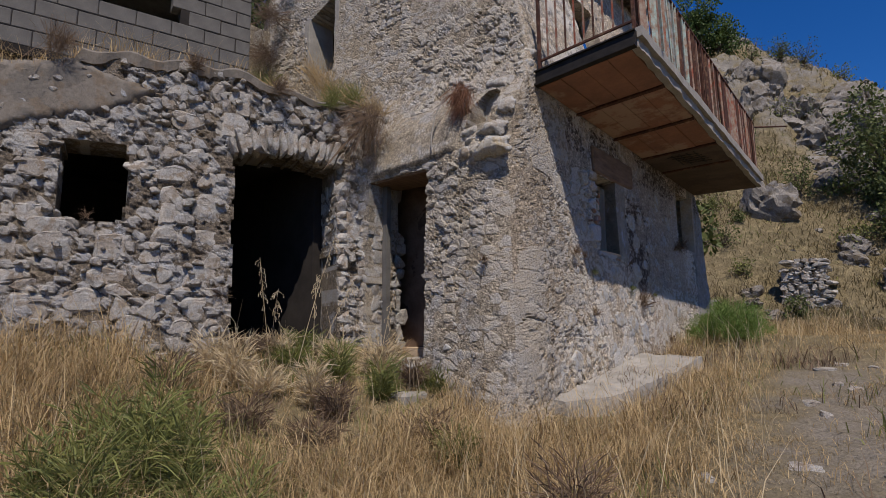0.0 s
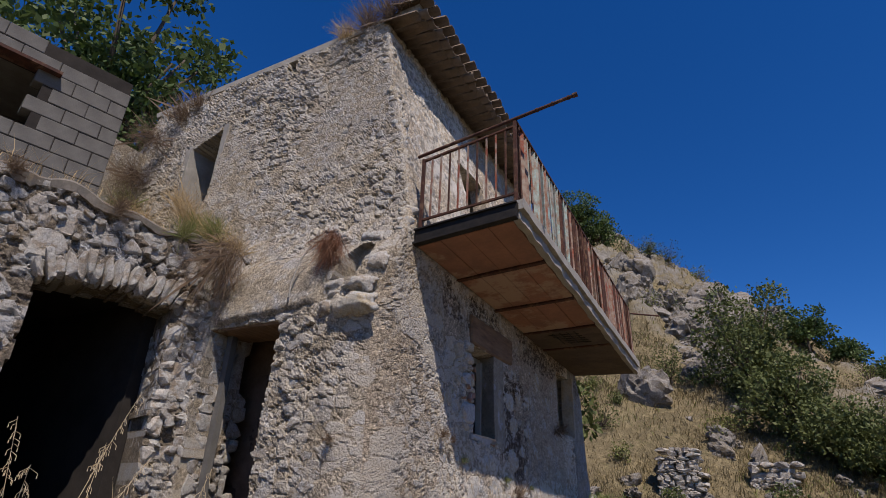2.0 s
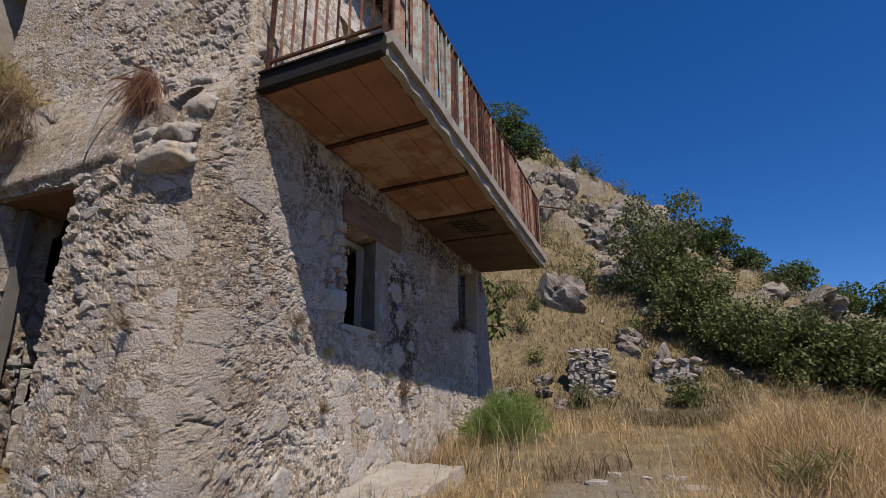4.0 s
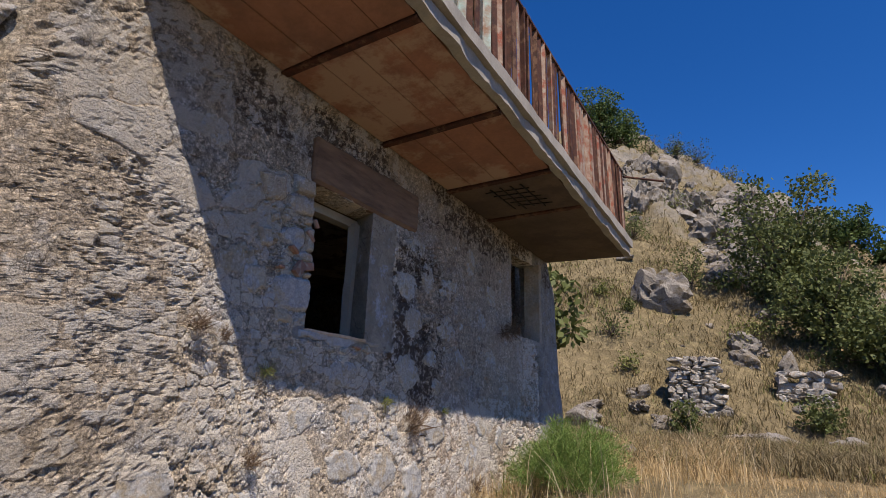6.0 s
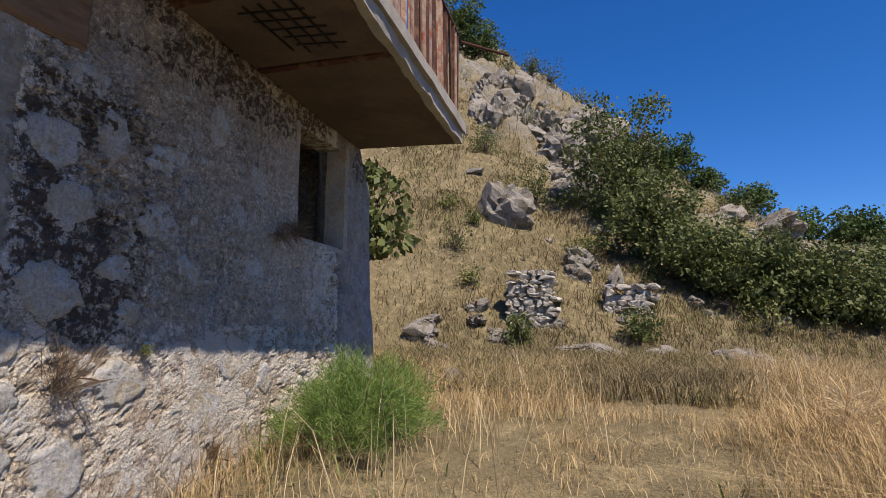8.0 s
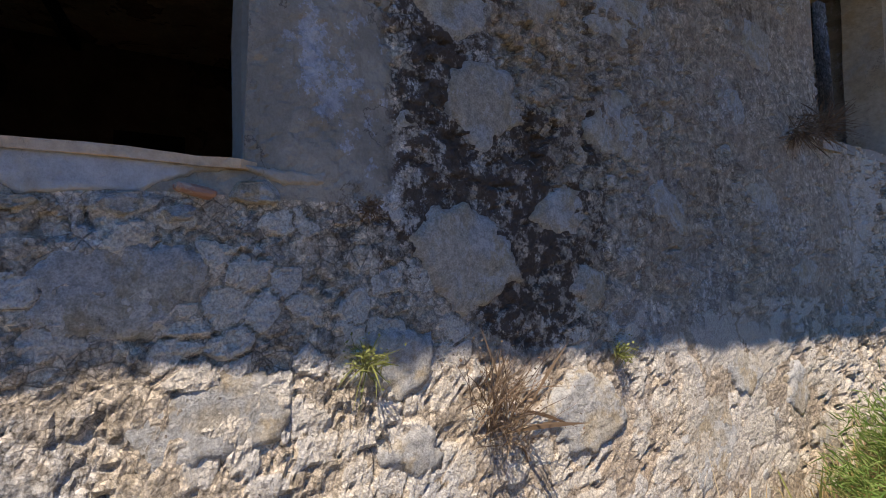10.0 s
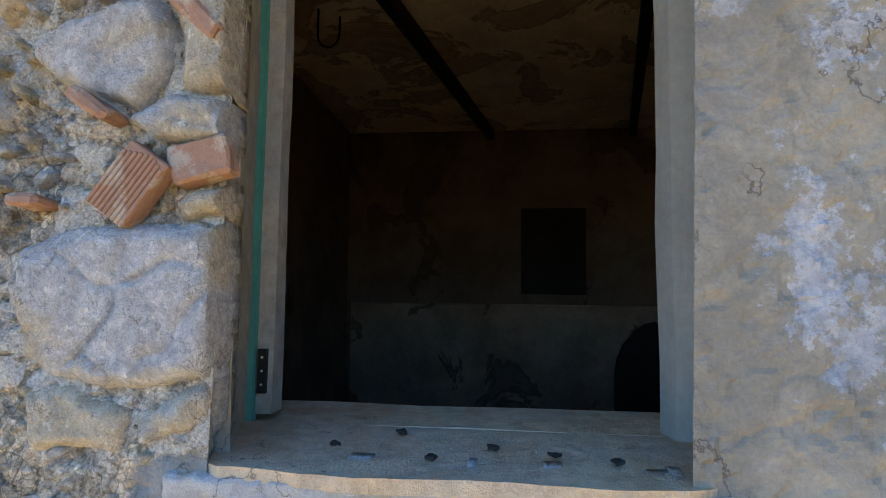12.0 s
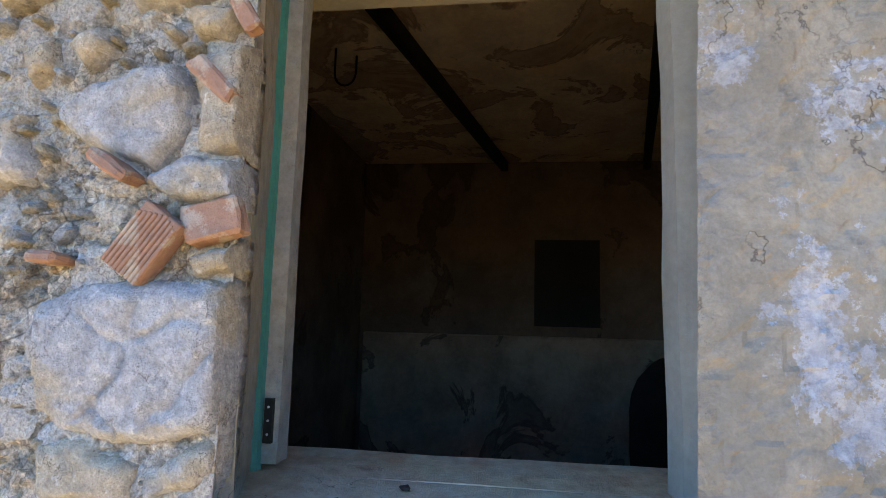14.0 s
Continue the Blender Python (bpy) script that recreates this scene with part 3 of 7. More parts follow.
def build_front():
    us = lines((0, 1.1, 0.026), (1.1, 1.85, 0.0055), (1.85, 2.95, 0.0075), (2.95, 4.4, 0.014), (4.4, 6.7, 0.026))
    us = np.sort(np.append(us, [6.7]))
    us = np.unique(np.round(us, 4))
    zs = lines((0.4, 1.4, 0.03), (1.4, 2.0, 0.014), (2.0, 3.45, 0.0065), (3.45, 4.2, 0.025), (4.2, 7.7, 0.045))

    def y_of(u, z):
        # columns run plumb beside the window
        z = z + (np.interp(z, [0, 2.15, 2.3, 3.5, 3.65, 8], [0, 2.15, 2.9, 2.9, 3.65, 8]) - z) * step(0.8, 1.2, u)
        s = u / 6.7
        go, _ = corner_turn(u, z)
        return south_y(z) * (1 - s) + front_end(z) * s + go - u

    def place(u, z):
        y = y_of(u, z)
        # the north edge of the opening leans outward as it rises
        y = y + 0.03 * np.clip((z - 2.45) / 0.7, 0, 1.3) * step(0.3, 0.0, np.abs(y - WIN[1]))
        return np.stack([front_x(z) - corner_turn(u, z)[1], y, z], -1)

    def hole(u, z):
        y = y_of(u, z)
        a = (y > WIN[0]) & (y < WIN[1]) & (z > WIN[2]) & (z < WIN[3])
        b = (y > WIN2[0]) & (y < WIN2[1]) & (z > WIN2[2]) & (z < WIN2[3])
        c = (y > 6.5) & (y < 7.4) & (z > 4.35) & (z < 6.3)
        return a | b | c

    def relief(u, z, P):
        y = P[..., 1]
        d, st, pick = rubble(y, z, 0.26, 1, 0.022, 0.015, 0.012)
        d2, st2, pick2 = rubble(y * 1.4, z * 1.4, 0.08, 5, 0.02, 0.018, 0.01)
        small = step(-0.45, 0.05, vnoise(y * 1.6, z * 1.6, 8, 3))
        d, st = d * (1 - small) + d2 * small, st * (1 - small) + st2 * small
        fade = step(0, 0.08, u) * step(6.7, 6.62, u)
        # plastered bands round the windows and at the far end
        flat = np.maximum(step(0.22, 0.15, np.abs(y - 6.83 + 0.05 * np.sin(z * 7))) * step(0.62, 0.52, np.abs(z - 2.95)), step(9.95, 10.2, y))
        flat = np.maximum(flat, step(9.28, 9.2, y) * step(9.0, 9.1, y) * step(2.7, 2.8, z))
        flat = np.maximum(flat, step(0.07, 0.03, np.abs(z - 2.405)) * step(0.55, 0.42, np.abs(y - 6.43)))
        d = d * (1 - 0.85 * flat) + flat * (0.0035 * vnoise(y * 23 + z * 8, z * 23 - y * 8, 97, 4, 0.7) - 0.006 * step(0.3, 0.45, vnoise(y * 9 + z * 4, z * 9 - y * 4, 98, 4, 0.7)))
        near = step(0.05, 0.0, np.abs(y - 5.9) - 0.4) * step(0.05, 0.0, np.abs(z - 2.8) - 0.6)
        lumps = vnoise(y * 22, z * 24, 91, 4, 0.7)
        d = d * (1 - 0.6 * near) + 0.004 * near + near * (0.008 * lumps - 0.010 * step(0.16, 0.34, -vnoise(y * 13, z * 15, 92, 4, 0.7)))
        d = d * (0.45 + 0.75 * step(-0.3, 0.4, vnoise(y * 0.9, z * 0.9, 63, 3)))
        close = np.maximum(near, step(7.25, 7.0, y) * step(5.3, 5.5, y) * step(2.36, 2.3, z) * step(1.8, 1.95, z))
        d = d + close * (0.006 * vnoise(y * 38, z * 42, 93, 4, 0.75) - 0.008 * step(0.25, 0.45, vnoise(y * 27 + z * 9, z * 31, 94, 3)))
        # skins of plaster left on the pier by the window
        d = d + 0.004 * step(6.72, 6.76, y) * step(-0.04, 0.06, vnoise(y * 4 + z * 2.7, z * 4 - y * 2.7, 95, 5, 0.65)) * step(0.6, 0.5, np.abs(z - 2.95)) * step(7.1, 7.0, y)
        d = d * np.where((z > 2.38) & (z < 3.45), step(0.0, 0.06, np.abs(y - WIN[0] - 0.01)) * step(0.0, 0.03, np.abs(y - WIN[1])), 1.0)
        # Stone colour thins above about z 2.1 here, leaving more of the browner mortar.
        less_stone = step(6.9, 7.3, y) * step(9.9, 9.2, y) * step(2.0, 2.15, z)
        return d * fade, st * (1 - flat * 0.8) * (1 - 0.65 * less_stone), pick

    def splay(u, z, P):
        y = P[..., 1]
        out = np.zeros(P.shape)
        edge = (z > 2.38) & (z < 3.45)
        out[..., 1] = np.where(edge & (y > 5.9) & (y < 6.3), -0.085, 0) + np.where(edge & (y > 6.5) & (y < 6.8), 0.085, 0)
        return out

    def masks(u, z):
        y = y_of(u, z)
        p = step(0.24, 0.12, np.abs(y - 6.83)) * step(0.66, 0.5, np.abs(z - 2.95))
        p = np.maximum(p, step(9.7, 10.15, y))
        p = np.maximum(p, step(0.06, 0.02, np.abs(z - 2.41)) * step(0.5, 0.4, np.abs(y - 6.43)))
        p = np.maximum(p, 0.3 * step(8.4, 9.2, y) * step(2.0, 2.2, z))
        p = np.maximum(p, 0.45 * step(4.2, 4.5, z))
        m = masks_moss(y, z)
        peel = 0.75 * step(0.17, 0.0, np.hypot((y - 6.83) * 1.2 + 0.35 * (z - 2.68), (z - 2.68) * 0.62)) * step(6.70, 6.76, y)
        peel = np.maximum(peel, 0.7 * step(0.11, 0.0, np.hypot(y - 6.85, (z - 3.0) * 0.8)))
        peel = np.maximum(peel, 0.7 * step(0.08, 0.0, np.hypot(y - 6.71, (z - 3.08) * 0.6)))
        peel = np.maximum(peel, 0.3 * step(6.8, 6.9, y))
        m = m * step(-0.3, 0.25, vnoise(y * 2.4, z * 2.4, 83, 3))
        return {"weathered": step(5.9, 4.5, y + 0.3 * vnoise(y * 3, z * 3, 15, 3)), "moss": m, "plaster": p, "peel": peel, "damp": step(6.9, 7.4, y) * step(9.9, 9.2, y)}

    def masks_moss(y, z):
        m = step(6.95, 7.1, y) * step(7.95, 7.4, y) * step(1.95, 2.1, z) * step(3.5, 3.0, z)
        m = np.maximum(m, 0.45 * step(6.6, 7.1, y) * step(8.0, 7.4, y) * step(2.0, 2.1, z) * step(2.5, 2.35, z))
        m = np.maximum(m, 0.3 * step(7.4, 8.2, y) * step(9.3, 8.6, y) * step(2.0, 2.2, z) * step(3.9, 3.4, z))
        m = np.maximum(m, 0.7 * step(3.45, 3.7, z) * step(5.2, 5.6, y) * step(4.3, 4.1, z))
        return m

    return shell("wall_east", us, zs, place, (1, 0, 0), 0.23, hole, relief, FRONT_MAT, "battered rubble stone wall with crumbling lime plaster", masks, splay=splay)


build_front()

# ---- house: flank wall with the narrow door and the upper window ----
DOOR = (-4.74, -3.83, 1.2, 3.27)


def build_south():
    us = lines((0, 1.3, 0.0145), (1.3, 5.2, 0.026))
    zs = lines((0.4, 4.2, 0.0155), (4.2, 7.68, 0.024))

    def place(u, z):
        go, back = corner_turn(u, z)
        return np.stack([front_x(z) - go, south_y(z) + back, z], -1)

    def hole(u, z):
        x = front_x(z) - u
        rag = 0.02 * vnoise(z * 9, x * 0 + 2, 5, 3)
        a = (x > DOOR[0]) & (x < DOOR[1] + rag) & (z > DOOR[2]) & (z < 3.27 + 0.05 * (-3.83 - x) * 0)
        b = (x > -7.02) & (x < -6.27) & (z > 5.45) & (z < 6.55 + 0.32 * (x + 7.02))
        c = (x > -5.28) & (x < -5.1) & (z > 7.45)
        # round-headed recess of an old flue
        c |= (z > 3.64) & (np.hypot((x + 3.14) / 0.15, np.clip(z - 3.93, 0, None) / 0.17) < 1 + 0.12 * vnoise(x * 14, z * 14, 6, 2))
        return a | b | c

    def relief(u, z, P):
        x = P[..., 0]
        d, st, pick = rubble(x * 2, z * 2, 0.09, 21, 0.012, 0.009, 0.012)
        d2, st2, _ = rubble(x * 1.3, z * 1.5, 0.14, 25, 0.032, 0.014, 0.02)
        big = step(-0.25, 0.15, vnoise(x * 1.2, z * 1.2, 3, 3))
        d, st = d * (1 - big) + d2 * big, st * (1 - big) + st2 * big
        flat = step(-3.35, -3.45, x) * step(3.3, 3.36, z) * step(4.0, 3.95, z)
        d = d * (0.4 + 0.9 * step(-0.3, 0.4, vnoise(x * 0.8, z * 0.8, 67, 3)))
        return d * (1 - 0.7 * flat) * step(0, 0.07, u), st * (1 - flat), pick

    return shell("wall_south", us, zs, place, (0, -1, 0), 0.5, hole, relief, SOUTH_MAT, "rough rendered rubble flank wall of the stone house", top=lambda u: 7.66 + 0.03 * np.sin(u * 9) - 0.9 * step(4.6, 5.2, u))


build_south()

# ---- cellar wall with the arch and the square hole ----
TRACE = np.array([(-4.66, 4.60), (-5.29, 2.78), (-5.75, 1.86), (-6.21, 0.93), (-7.3, -1.3), (-8.4, -3.6)])
RUN = np.concatenate([[0], np.cumsum(np.hypot(*np.diff(TRACE, axis=0).T))])


def trace(u):
    return np.interp(u, RUN, TRACE[:, 0]), np.interp(u, RUN, TRACE[:, 1])


ARCH = (0.76, 1.92, 1.2, 3.40)
GAP = (2.92, 3.50, 2.60, 3.40)


def arch_top(u):
    m, w = (ARCH[0] + ARCH[1]) / 2, (ARCH[1] - ARCH[0]) / 2
    return 3.30 + 0.20 * np.sqrt(np.clip(1 - ((u - m) / (w * 1.25)) ** 2, 0, 1))


def cellar_top(u):
    return np.interp(u, [0, 0.6, 1.2, 2.0, 3.4, 3.5, 4.4, 5.0, 8], [4.2, 4.24, 4.25, 4.40, 4.36, 4.12, 4.0, 3.8, 3.6]) + 0.03 * np.sin(u * 11)


def build_cellar():
    us = lines((0, 4.6, 0.028), (4.6, RUN[-1], 0.08))
    zs = lines((0.6, 4.5, 0.028))

    def place(u, z):
        x, y = trace(u)
        lean = 0.05 * (z - 1.5)
        return np.stack([x - lean, y + 0.25 * lean, z], -1)

    def hole(u, z):
        rag = 0.03 * vnoise(z * 9, u * 9, 5, 2)
        a = (u > ARCH[0] + rag) & (u < ARCH[1] + rag) & (z < arch_top(u) + rag)
        b = (u > GAP[0] + rag) & (u < GAP[1] + rag) & (z > GAP[2] + rag) & (z < GAP[3] + rag)
        c = (u > 3.98) & (u < 4.45) & (z > 2.75) & (z < 3.2 + rag)
        return a | b | c

    def relief(u, z, P):
        d, st, pick = rubble(u, z, 0.11, 41, 0.05, 0.025, 0.025)
        return d - 0.01, st, pick

    return shell("wall_cellar", us, zs, place, (0.94, -0.33, 0), 0.55, hole, relief, DRY_MAT, "dry-laid rubble wall of a ruined vaulted cellar", top=cellar_top)


build_cellar()


def slab(name, lo, hi, material, label, category, kind="structure", bevel=0.0):
    ob = part(name, box_bm(lo, hi, bevel), material)
    return tagged(ob, label, category, kind=kind)


# closed backs of the dark rooms
slab("wall_west", (-8.6, 4.3, 0.8), (-8.2, 10.6, 6.8), SOUTH_MAT, "plain back wall of the stone house", "wall")
slab("wall_north", (-8.6, 10.3, 0.8), (-3.62, 10.7, 7.4), SOUTH_MAT, "plain end wall of the stone house", "wall")
slab("wall_north_lower", (-3.62, 10.35, 0.8), (-3.15, 10.7, 4.05), SOUTH_MAT, "plain end wall of the stone house", "wall")
slab("wall_room_back", (-6.5, 5.0, 1.0), (-6.2, 8.6, 3.95), DARK_WALL, "dark brown stained plaster room wall", "wall")
slab("wall_room_side", (-6.2, 5.0, 1.0), (-2.98, 5.25, 3.95), DARK_WALL, "dark brown stained plaster room wall", "wall")
# Added sheet: the upper window's dark inside is painted as near-black colour.
slab("wall_upper_back", (-7.6, 5.75, 4.15), (-3.9, 5.9, 7.6), NEAR_BLACK, "added near-black sheet behind the upper window", "wall")
# Unseen floor, given a pale material so it reflects light up to the ceiling.
slab("floor", (-8.2, 4.75, 0.9), (-2.92, 10.3, 1.3), SILL_TOP, "unseen room floor, pale to bounce light onto the ceiling", "floor")
slab("ceiling", (-8.2, 4.8, 3.92), (-2.97, 10.3, 4.1), SOOTY, "sooty stained vaulted ceiling", "ceiling")
LINING = [(-5.55, 3.95), (-5.94, 2.78), (-6.40, 1.86), (-6.86, 0.93), (-7.5, -0.4)]


def lining(name, outline, z0, z1, label, category):
    bm = bmesh.new()
    low = [bm.verts.new((x, y, z0)) for x, y in outline]
    top = [bm.verts.new((x, y, z1)) for x, y in outline]
    n = len(outline)
    bm.faces.new(low)
    bm.faces.new(top[::-1])
    for i in range(n):
        bm.faces.new((low[i], top[i], top[(i + 1) % n], low[(i + 1) % n]))
    bmesh.ops.recalc_face_normals(bm, faces=bm.faces)
    tagged(part(name, bm, NEAR_BLACK), label, category, kind="structure")


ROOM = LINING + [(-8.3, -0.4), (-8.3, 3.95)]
# Cellar lining: the deep shade behind the arch is put into its colour.
lining("cellar_ceiling", ROOM, 3.60, 3.71, "cellar ceiling, near-black in place of shade", "ceiling")
lining("cellar_floor", ROOM, 0.9, 1.4, "cellar floor, near-black in place of shade", "floor")
lining("cellar_back", [(-8.3, -0.5), (-8.3, 4.05), (-8.5, 4.05), (-8.5, -0.5)], 0.9, 3.71, "rear lining of the cellar, near-black in place of shade", "wall")
lining("cellar_end", [(-7.5, -0.4), (-8.3, -0.4), (-8.3, -0.55), (-7.5, -0.55)], 0.9, 3.71, "end lining of the cellar, near-black in place of shade", "wall")
lining("cellar_side", [(-5.5, 3.96), (-8.3, 3.96), (-8.3, 4.1), (-5.5, 4.1)], 0.9, 3.71, "side lining of the cellar, near-black in place of shade", "wall")

# ---- loose and built-in stones ----
def rock_mesh(name, seed, sub=2, box=0.6, rough=0.16, material=None):
    rnd = random.Random(seed)
    bm = bmesh.new()
    bmesh.ops.create_icosphere(bm, subdivisions=sub, radius=1)
    cuts = [(Vector((rnd.uniform(-0.4, 1), rnd.gauss(0, 1), rnd.gauss(0, 1))).normalized(), rnd.uniform(0.62, 0.86)) for _ in range(9)]
    off = Vector((rnd.uniform(0, 50), rnd.uniform(0, 50), rnd.uniform(0, 50)))
    for v in bm.verts:
        c = Vector([math.copysign(abs(a) ** box, a) for a in v.co])
        n = noise.noise(c * 1.1 + off) * rough * 1.6 + noise.noise(c * 2.7 + off) * rough + noise.noise(c * 6 + off) * rough * 0.35 * (sub > 2) + (noise.turbulence(c * 3.5 + off, 4, True) - 0.5) * (0.22 if sub == 4 else 0.12) * (sub > 3)
        v.co = c * (0.9 + n)
        for d, lim in cuts:
            over = v.co.dot(d) - lim
            if over > 0:
                v.co -= d * over * 0.92
        v.co.x = min(v.co.x, 0.72 + 0.12 * noise.noise(c * 3 + off))
    me = bpy.data.meshes.new(name)
    for f in bm.faces:
        f.smooth = sub in (3, 5) and box > 0.5
    bm.to_mesh(me)
    bm.free()
    me.materials.append(material)
    return me


GREY_ROCKS = [rock_mesh("stone", i, 3, 0.42, 0.12, material=GREY_STONE) for i in range(14)]
HERO_ROCKS = [rock_mesh("stone", 150 + i, 5, 0.62, 0.15, material=PALE_STONE) for i in range(8)]
PALE_ROCKS = [rock_mesh("stone", 50 + i, 3, material=PALE_STONE) for i in range(10)]
FIELD_ROCKS = [rock_mesh("rock", 90 + i, 4, 0.8, 0.36, material=ROCK) for i in range(8)]


def set_stone(name, me, at, size, spin, parent, face):
    """A stone bedded in a wall: size is depth, width, height; face is the way the wall looks, in degrees."""
    ob = new(name, me)
    ob.matrix_basis = Matrix.Translation(at) @ Matrix.Rotation(radians(face), 4, "Z") @ Matrix.Rotation(radians(spin), 4, "X") @ Matrix.Diagonal((*[s / 2 for s in size], 1))
    if parent:
        ob.parent = parent
    return ob


def bedded(name, outline, onto, proud, seed, material, parent, label="", soft=0.03, cell=0.006, ragged=0.012, rough=1.0):
    """A broken stone or skin set in a wall: outline in wall coordinates, onto(a, b, h) gives the place h in front of the wall."""
    pts = np.array(outline)
    lo, hi = pts.min(0) - 0.02 - 3 * cell, pts.max(0) + 0.02 + 3 * cell
    a, b = (np.linspace(lo[i], hi[i], max(4, int((hi[i] - lo[i]) / cell))) for i in (0, 1))
    A, B = np.meshgrid(a, b, indexing="ij")
    k = 0.09 / max(soft, 0.03)
    wa = A + ragged * vnoise(A * 9 * k, B * 9 * k, seed, 4, 0.6)
    wb = B + ragged * vnoise(A * 9 * k + 40, B * 9 * k, seed + 1, 4, 0.6)
    inside, dist = np.zeros(A.shape, bool), np.full(A.shape, 9.0)
    for (x0, y0), (x1, y1) in zip(pts, np.roll(pts, -1, 0)):
        t = np.clip(((wa - x0) * (x1 - x0) + (wb - y0) * (y1 - y0)) / ((x1 - x0) ** 2 + (y1 - y0) ** 2), 0, 1)
        dist = np.minimum(dist, np.hypot(wa - x0 - t * (x1 - x0), wb - y0 - t * (y1 - y0)))
        cross = (y0 > wb) != (y1 > wb)
        inside ^= cross & (wa < x0 + (wb - y0) / (y1 - y0 + 1e-12) * (x1 - x0))
    sd = np.where(inside, dist, -dist)
    f = np.clip(sd / soft, 0, 1)
    tilt = 0.3 * proud * ((A - pts[:, 0].mean()) * (hash2(seed, 1.0) - 0.5) + (B - pts[:, 1].mean()) * (hash2(seed, 2.0) - 0.5)) / (hi - lo).max() * 2
    facets, _ = cells(A, B, max(0.05, 0.35 * (hi - lo).max()), seed + 5, 1.1)
    h = proud * f ** 0.4 + f * (tilt - 0.22 * proud * step(0.012, 0.0, facets)) + rough * f * (0.0045 * vnoise(A * 11 + B * 5, B * 11 - A * 5, seed + 2, 4, 0.6) + 0.0028 * vnoise(A * 42 + B * 17, B * 42 - A * 17, seed + 3, 4, 0.75))
    # the rim dips under the wall's skin, so that the edge follows the outline
    rim = -2.2 * cell
    h = np.where(sd > 0, h, 0.045 * np.clip(sd / -rim, -1, 0))
    front, back = onto(A, B, h - 0.002), onto(A, B, np.full(A.shape, -0.06))
    keep = (sd[:-1, :-1] > rim) & (sd[1:, :-1] > rim) & (sd[1:, 1:] > rim) & (sd[:-1, 1:] > rim)
    na, nb = A.shape
    n, idx = na * nb, np.arange(na * nb).reshape(na, nb)
    p, q, r, t = idx[:-1, :-1], idx[1:, :-1], idx[1:, 1:], idx[:-1, 1:]
    faces = [np.stack([p, q, r, t], -1)[keep], np.stack([t, r, q, p], -1)[keep] + n]
    pad = np.zeros((na + 1, nb + 1), bool)
    pad[1:-1, 1:-1] = keep
    for (di, dj), (e, g) in {(1, 0): (q, r), (-1, 0): (t, p), (0, 1): (r, t), (0, -1): (p, q)}.items():
        edge = keep & ~pad[1 + di:na + di, 1 + dj:nb + dj]
        faces.append(np.stack([g[edge], e[edge], e[edge] + n, g[edge] + n], -1))
    faces = np.concatenate(faces)
    used = np.unique(faces)
    remap = np.zeros(2 * n, int)
    remap[used] = np.arange(len(used))
    V = np.concatenate([front.reshape(-1, 3), back.reshape(-1, 3)])[used]
    return mesh_ob(name, V, remap[faces], material, parent, label, smooth=True)


def on_front(a, b, h):
    return np.stack([-2.697 + h, a, b], -1)


def on_pier(a, b, h):
    """As on_front, but held back to the edge of the window opening."""
    return on_front(np.where(a > 6.08, 6.08 + 0.12 * (a - 6.08), a), b, h)


def on_face(a, b, h):
    return np.stack([front_x(b) + h, a, b], -1)


def on_flank(a, b, h):
    return np.stack([a, south_y(b) - h, b], -1)


def on_cellar(a, b, h):
    x, y = trace(a)
    lean = 0.05 * (b - 1.5)
    return np.stack([x - lean + 0.94 * h, y + 0.25 * lean - 0.33 * h, b], -1)


# ---- terrace on the cellar, and the cement-block shed on it ----
def build_terrace():
    us = np.linspace(0, RUN[-1], 60)
    ws = np.linspace(0, 1, 24)
    U, W = np.meshgrid(us, ws, indexing="ij")
    x, y = trace(U)
    back = 5.0
    X = x - W * back * 0.94 - 0.30
    Y = y + W * back * 0.33
    Y = np.minimum(Y, 4.9)
    Z = cellar_top(U) - 0.05 + step(0.05, 0.45, W) * 0.3 + step(0.4, 1, W) * 0.3 + vnoise(X * 2, Y * 2, 6, 4) * 0.07 * step(0, 0.1, W)
    top = np.stack([X, Y, Z], -1).reshape(-1, 3)
    low = top.copy()
    low[:, 2] = 3.72
    idx = np.arange(60 * 24).reshape(60, 24)
    q = np.stack([idx[:-1, :-1], idx[:-1, 1:], idx[1:, 1:], idx[1:, :-1]], -1).reshape(-1, 4)[:, ::-1]
    n = 60 * 24
    faces = q.tolist() + (q[:, ::-1] + n).tolist()
    rim = list(idx[:, 0]) + list(idx[-1, 1:]) + list(idx[-2::-1, -1]) + list(idx[0, -2:0:-1])
    faces += [(rim[i], rim[(i + 1) % len(rim)], rim[(i + 1) % len(rim)] + n, rim[i] + n) for i in range(len(rim))]
    ob = mesh_ob("earth_terrace", np.vstack([top, low]), faces, CONCRETE)
    return tagged(ob, "weedy old cement covering the roof of the cellar", "terrace", kind="structure")


build_terrace()

SHED_A, SHED_DIR = Vector((-6.70, 3.66, 0)), Vector((-0.25, -0.97, 0)).normalized()
SHED_OUT = Vector((0.97, -0.25, 0))


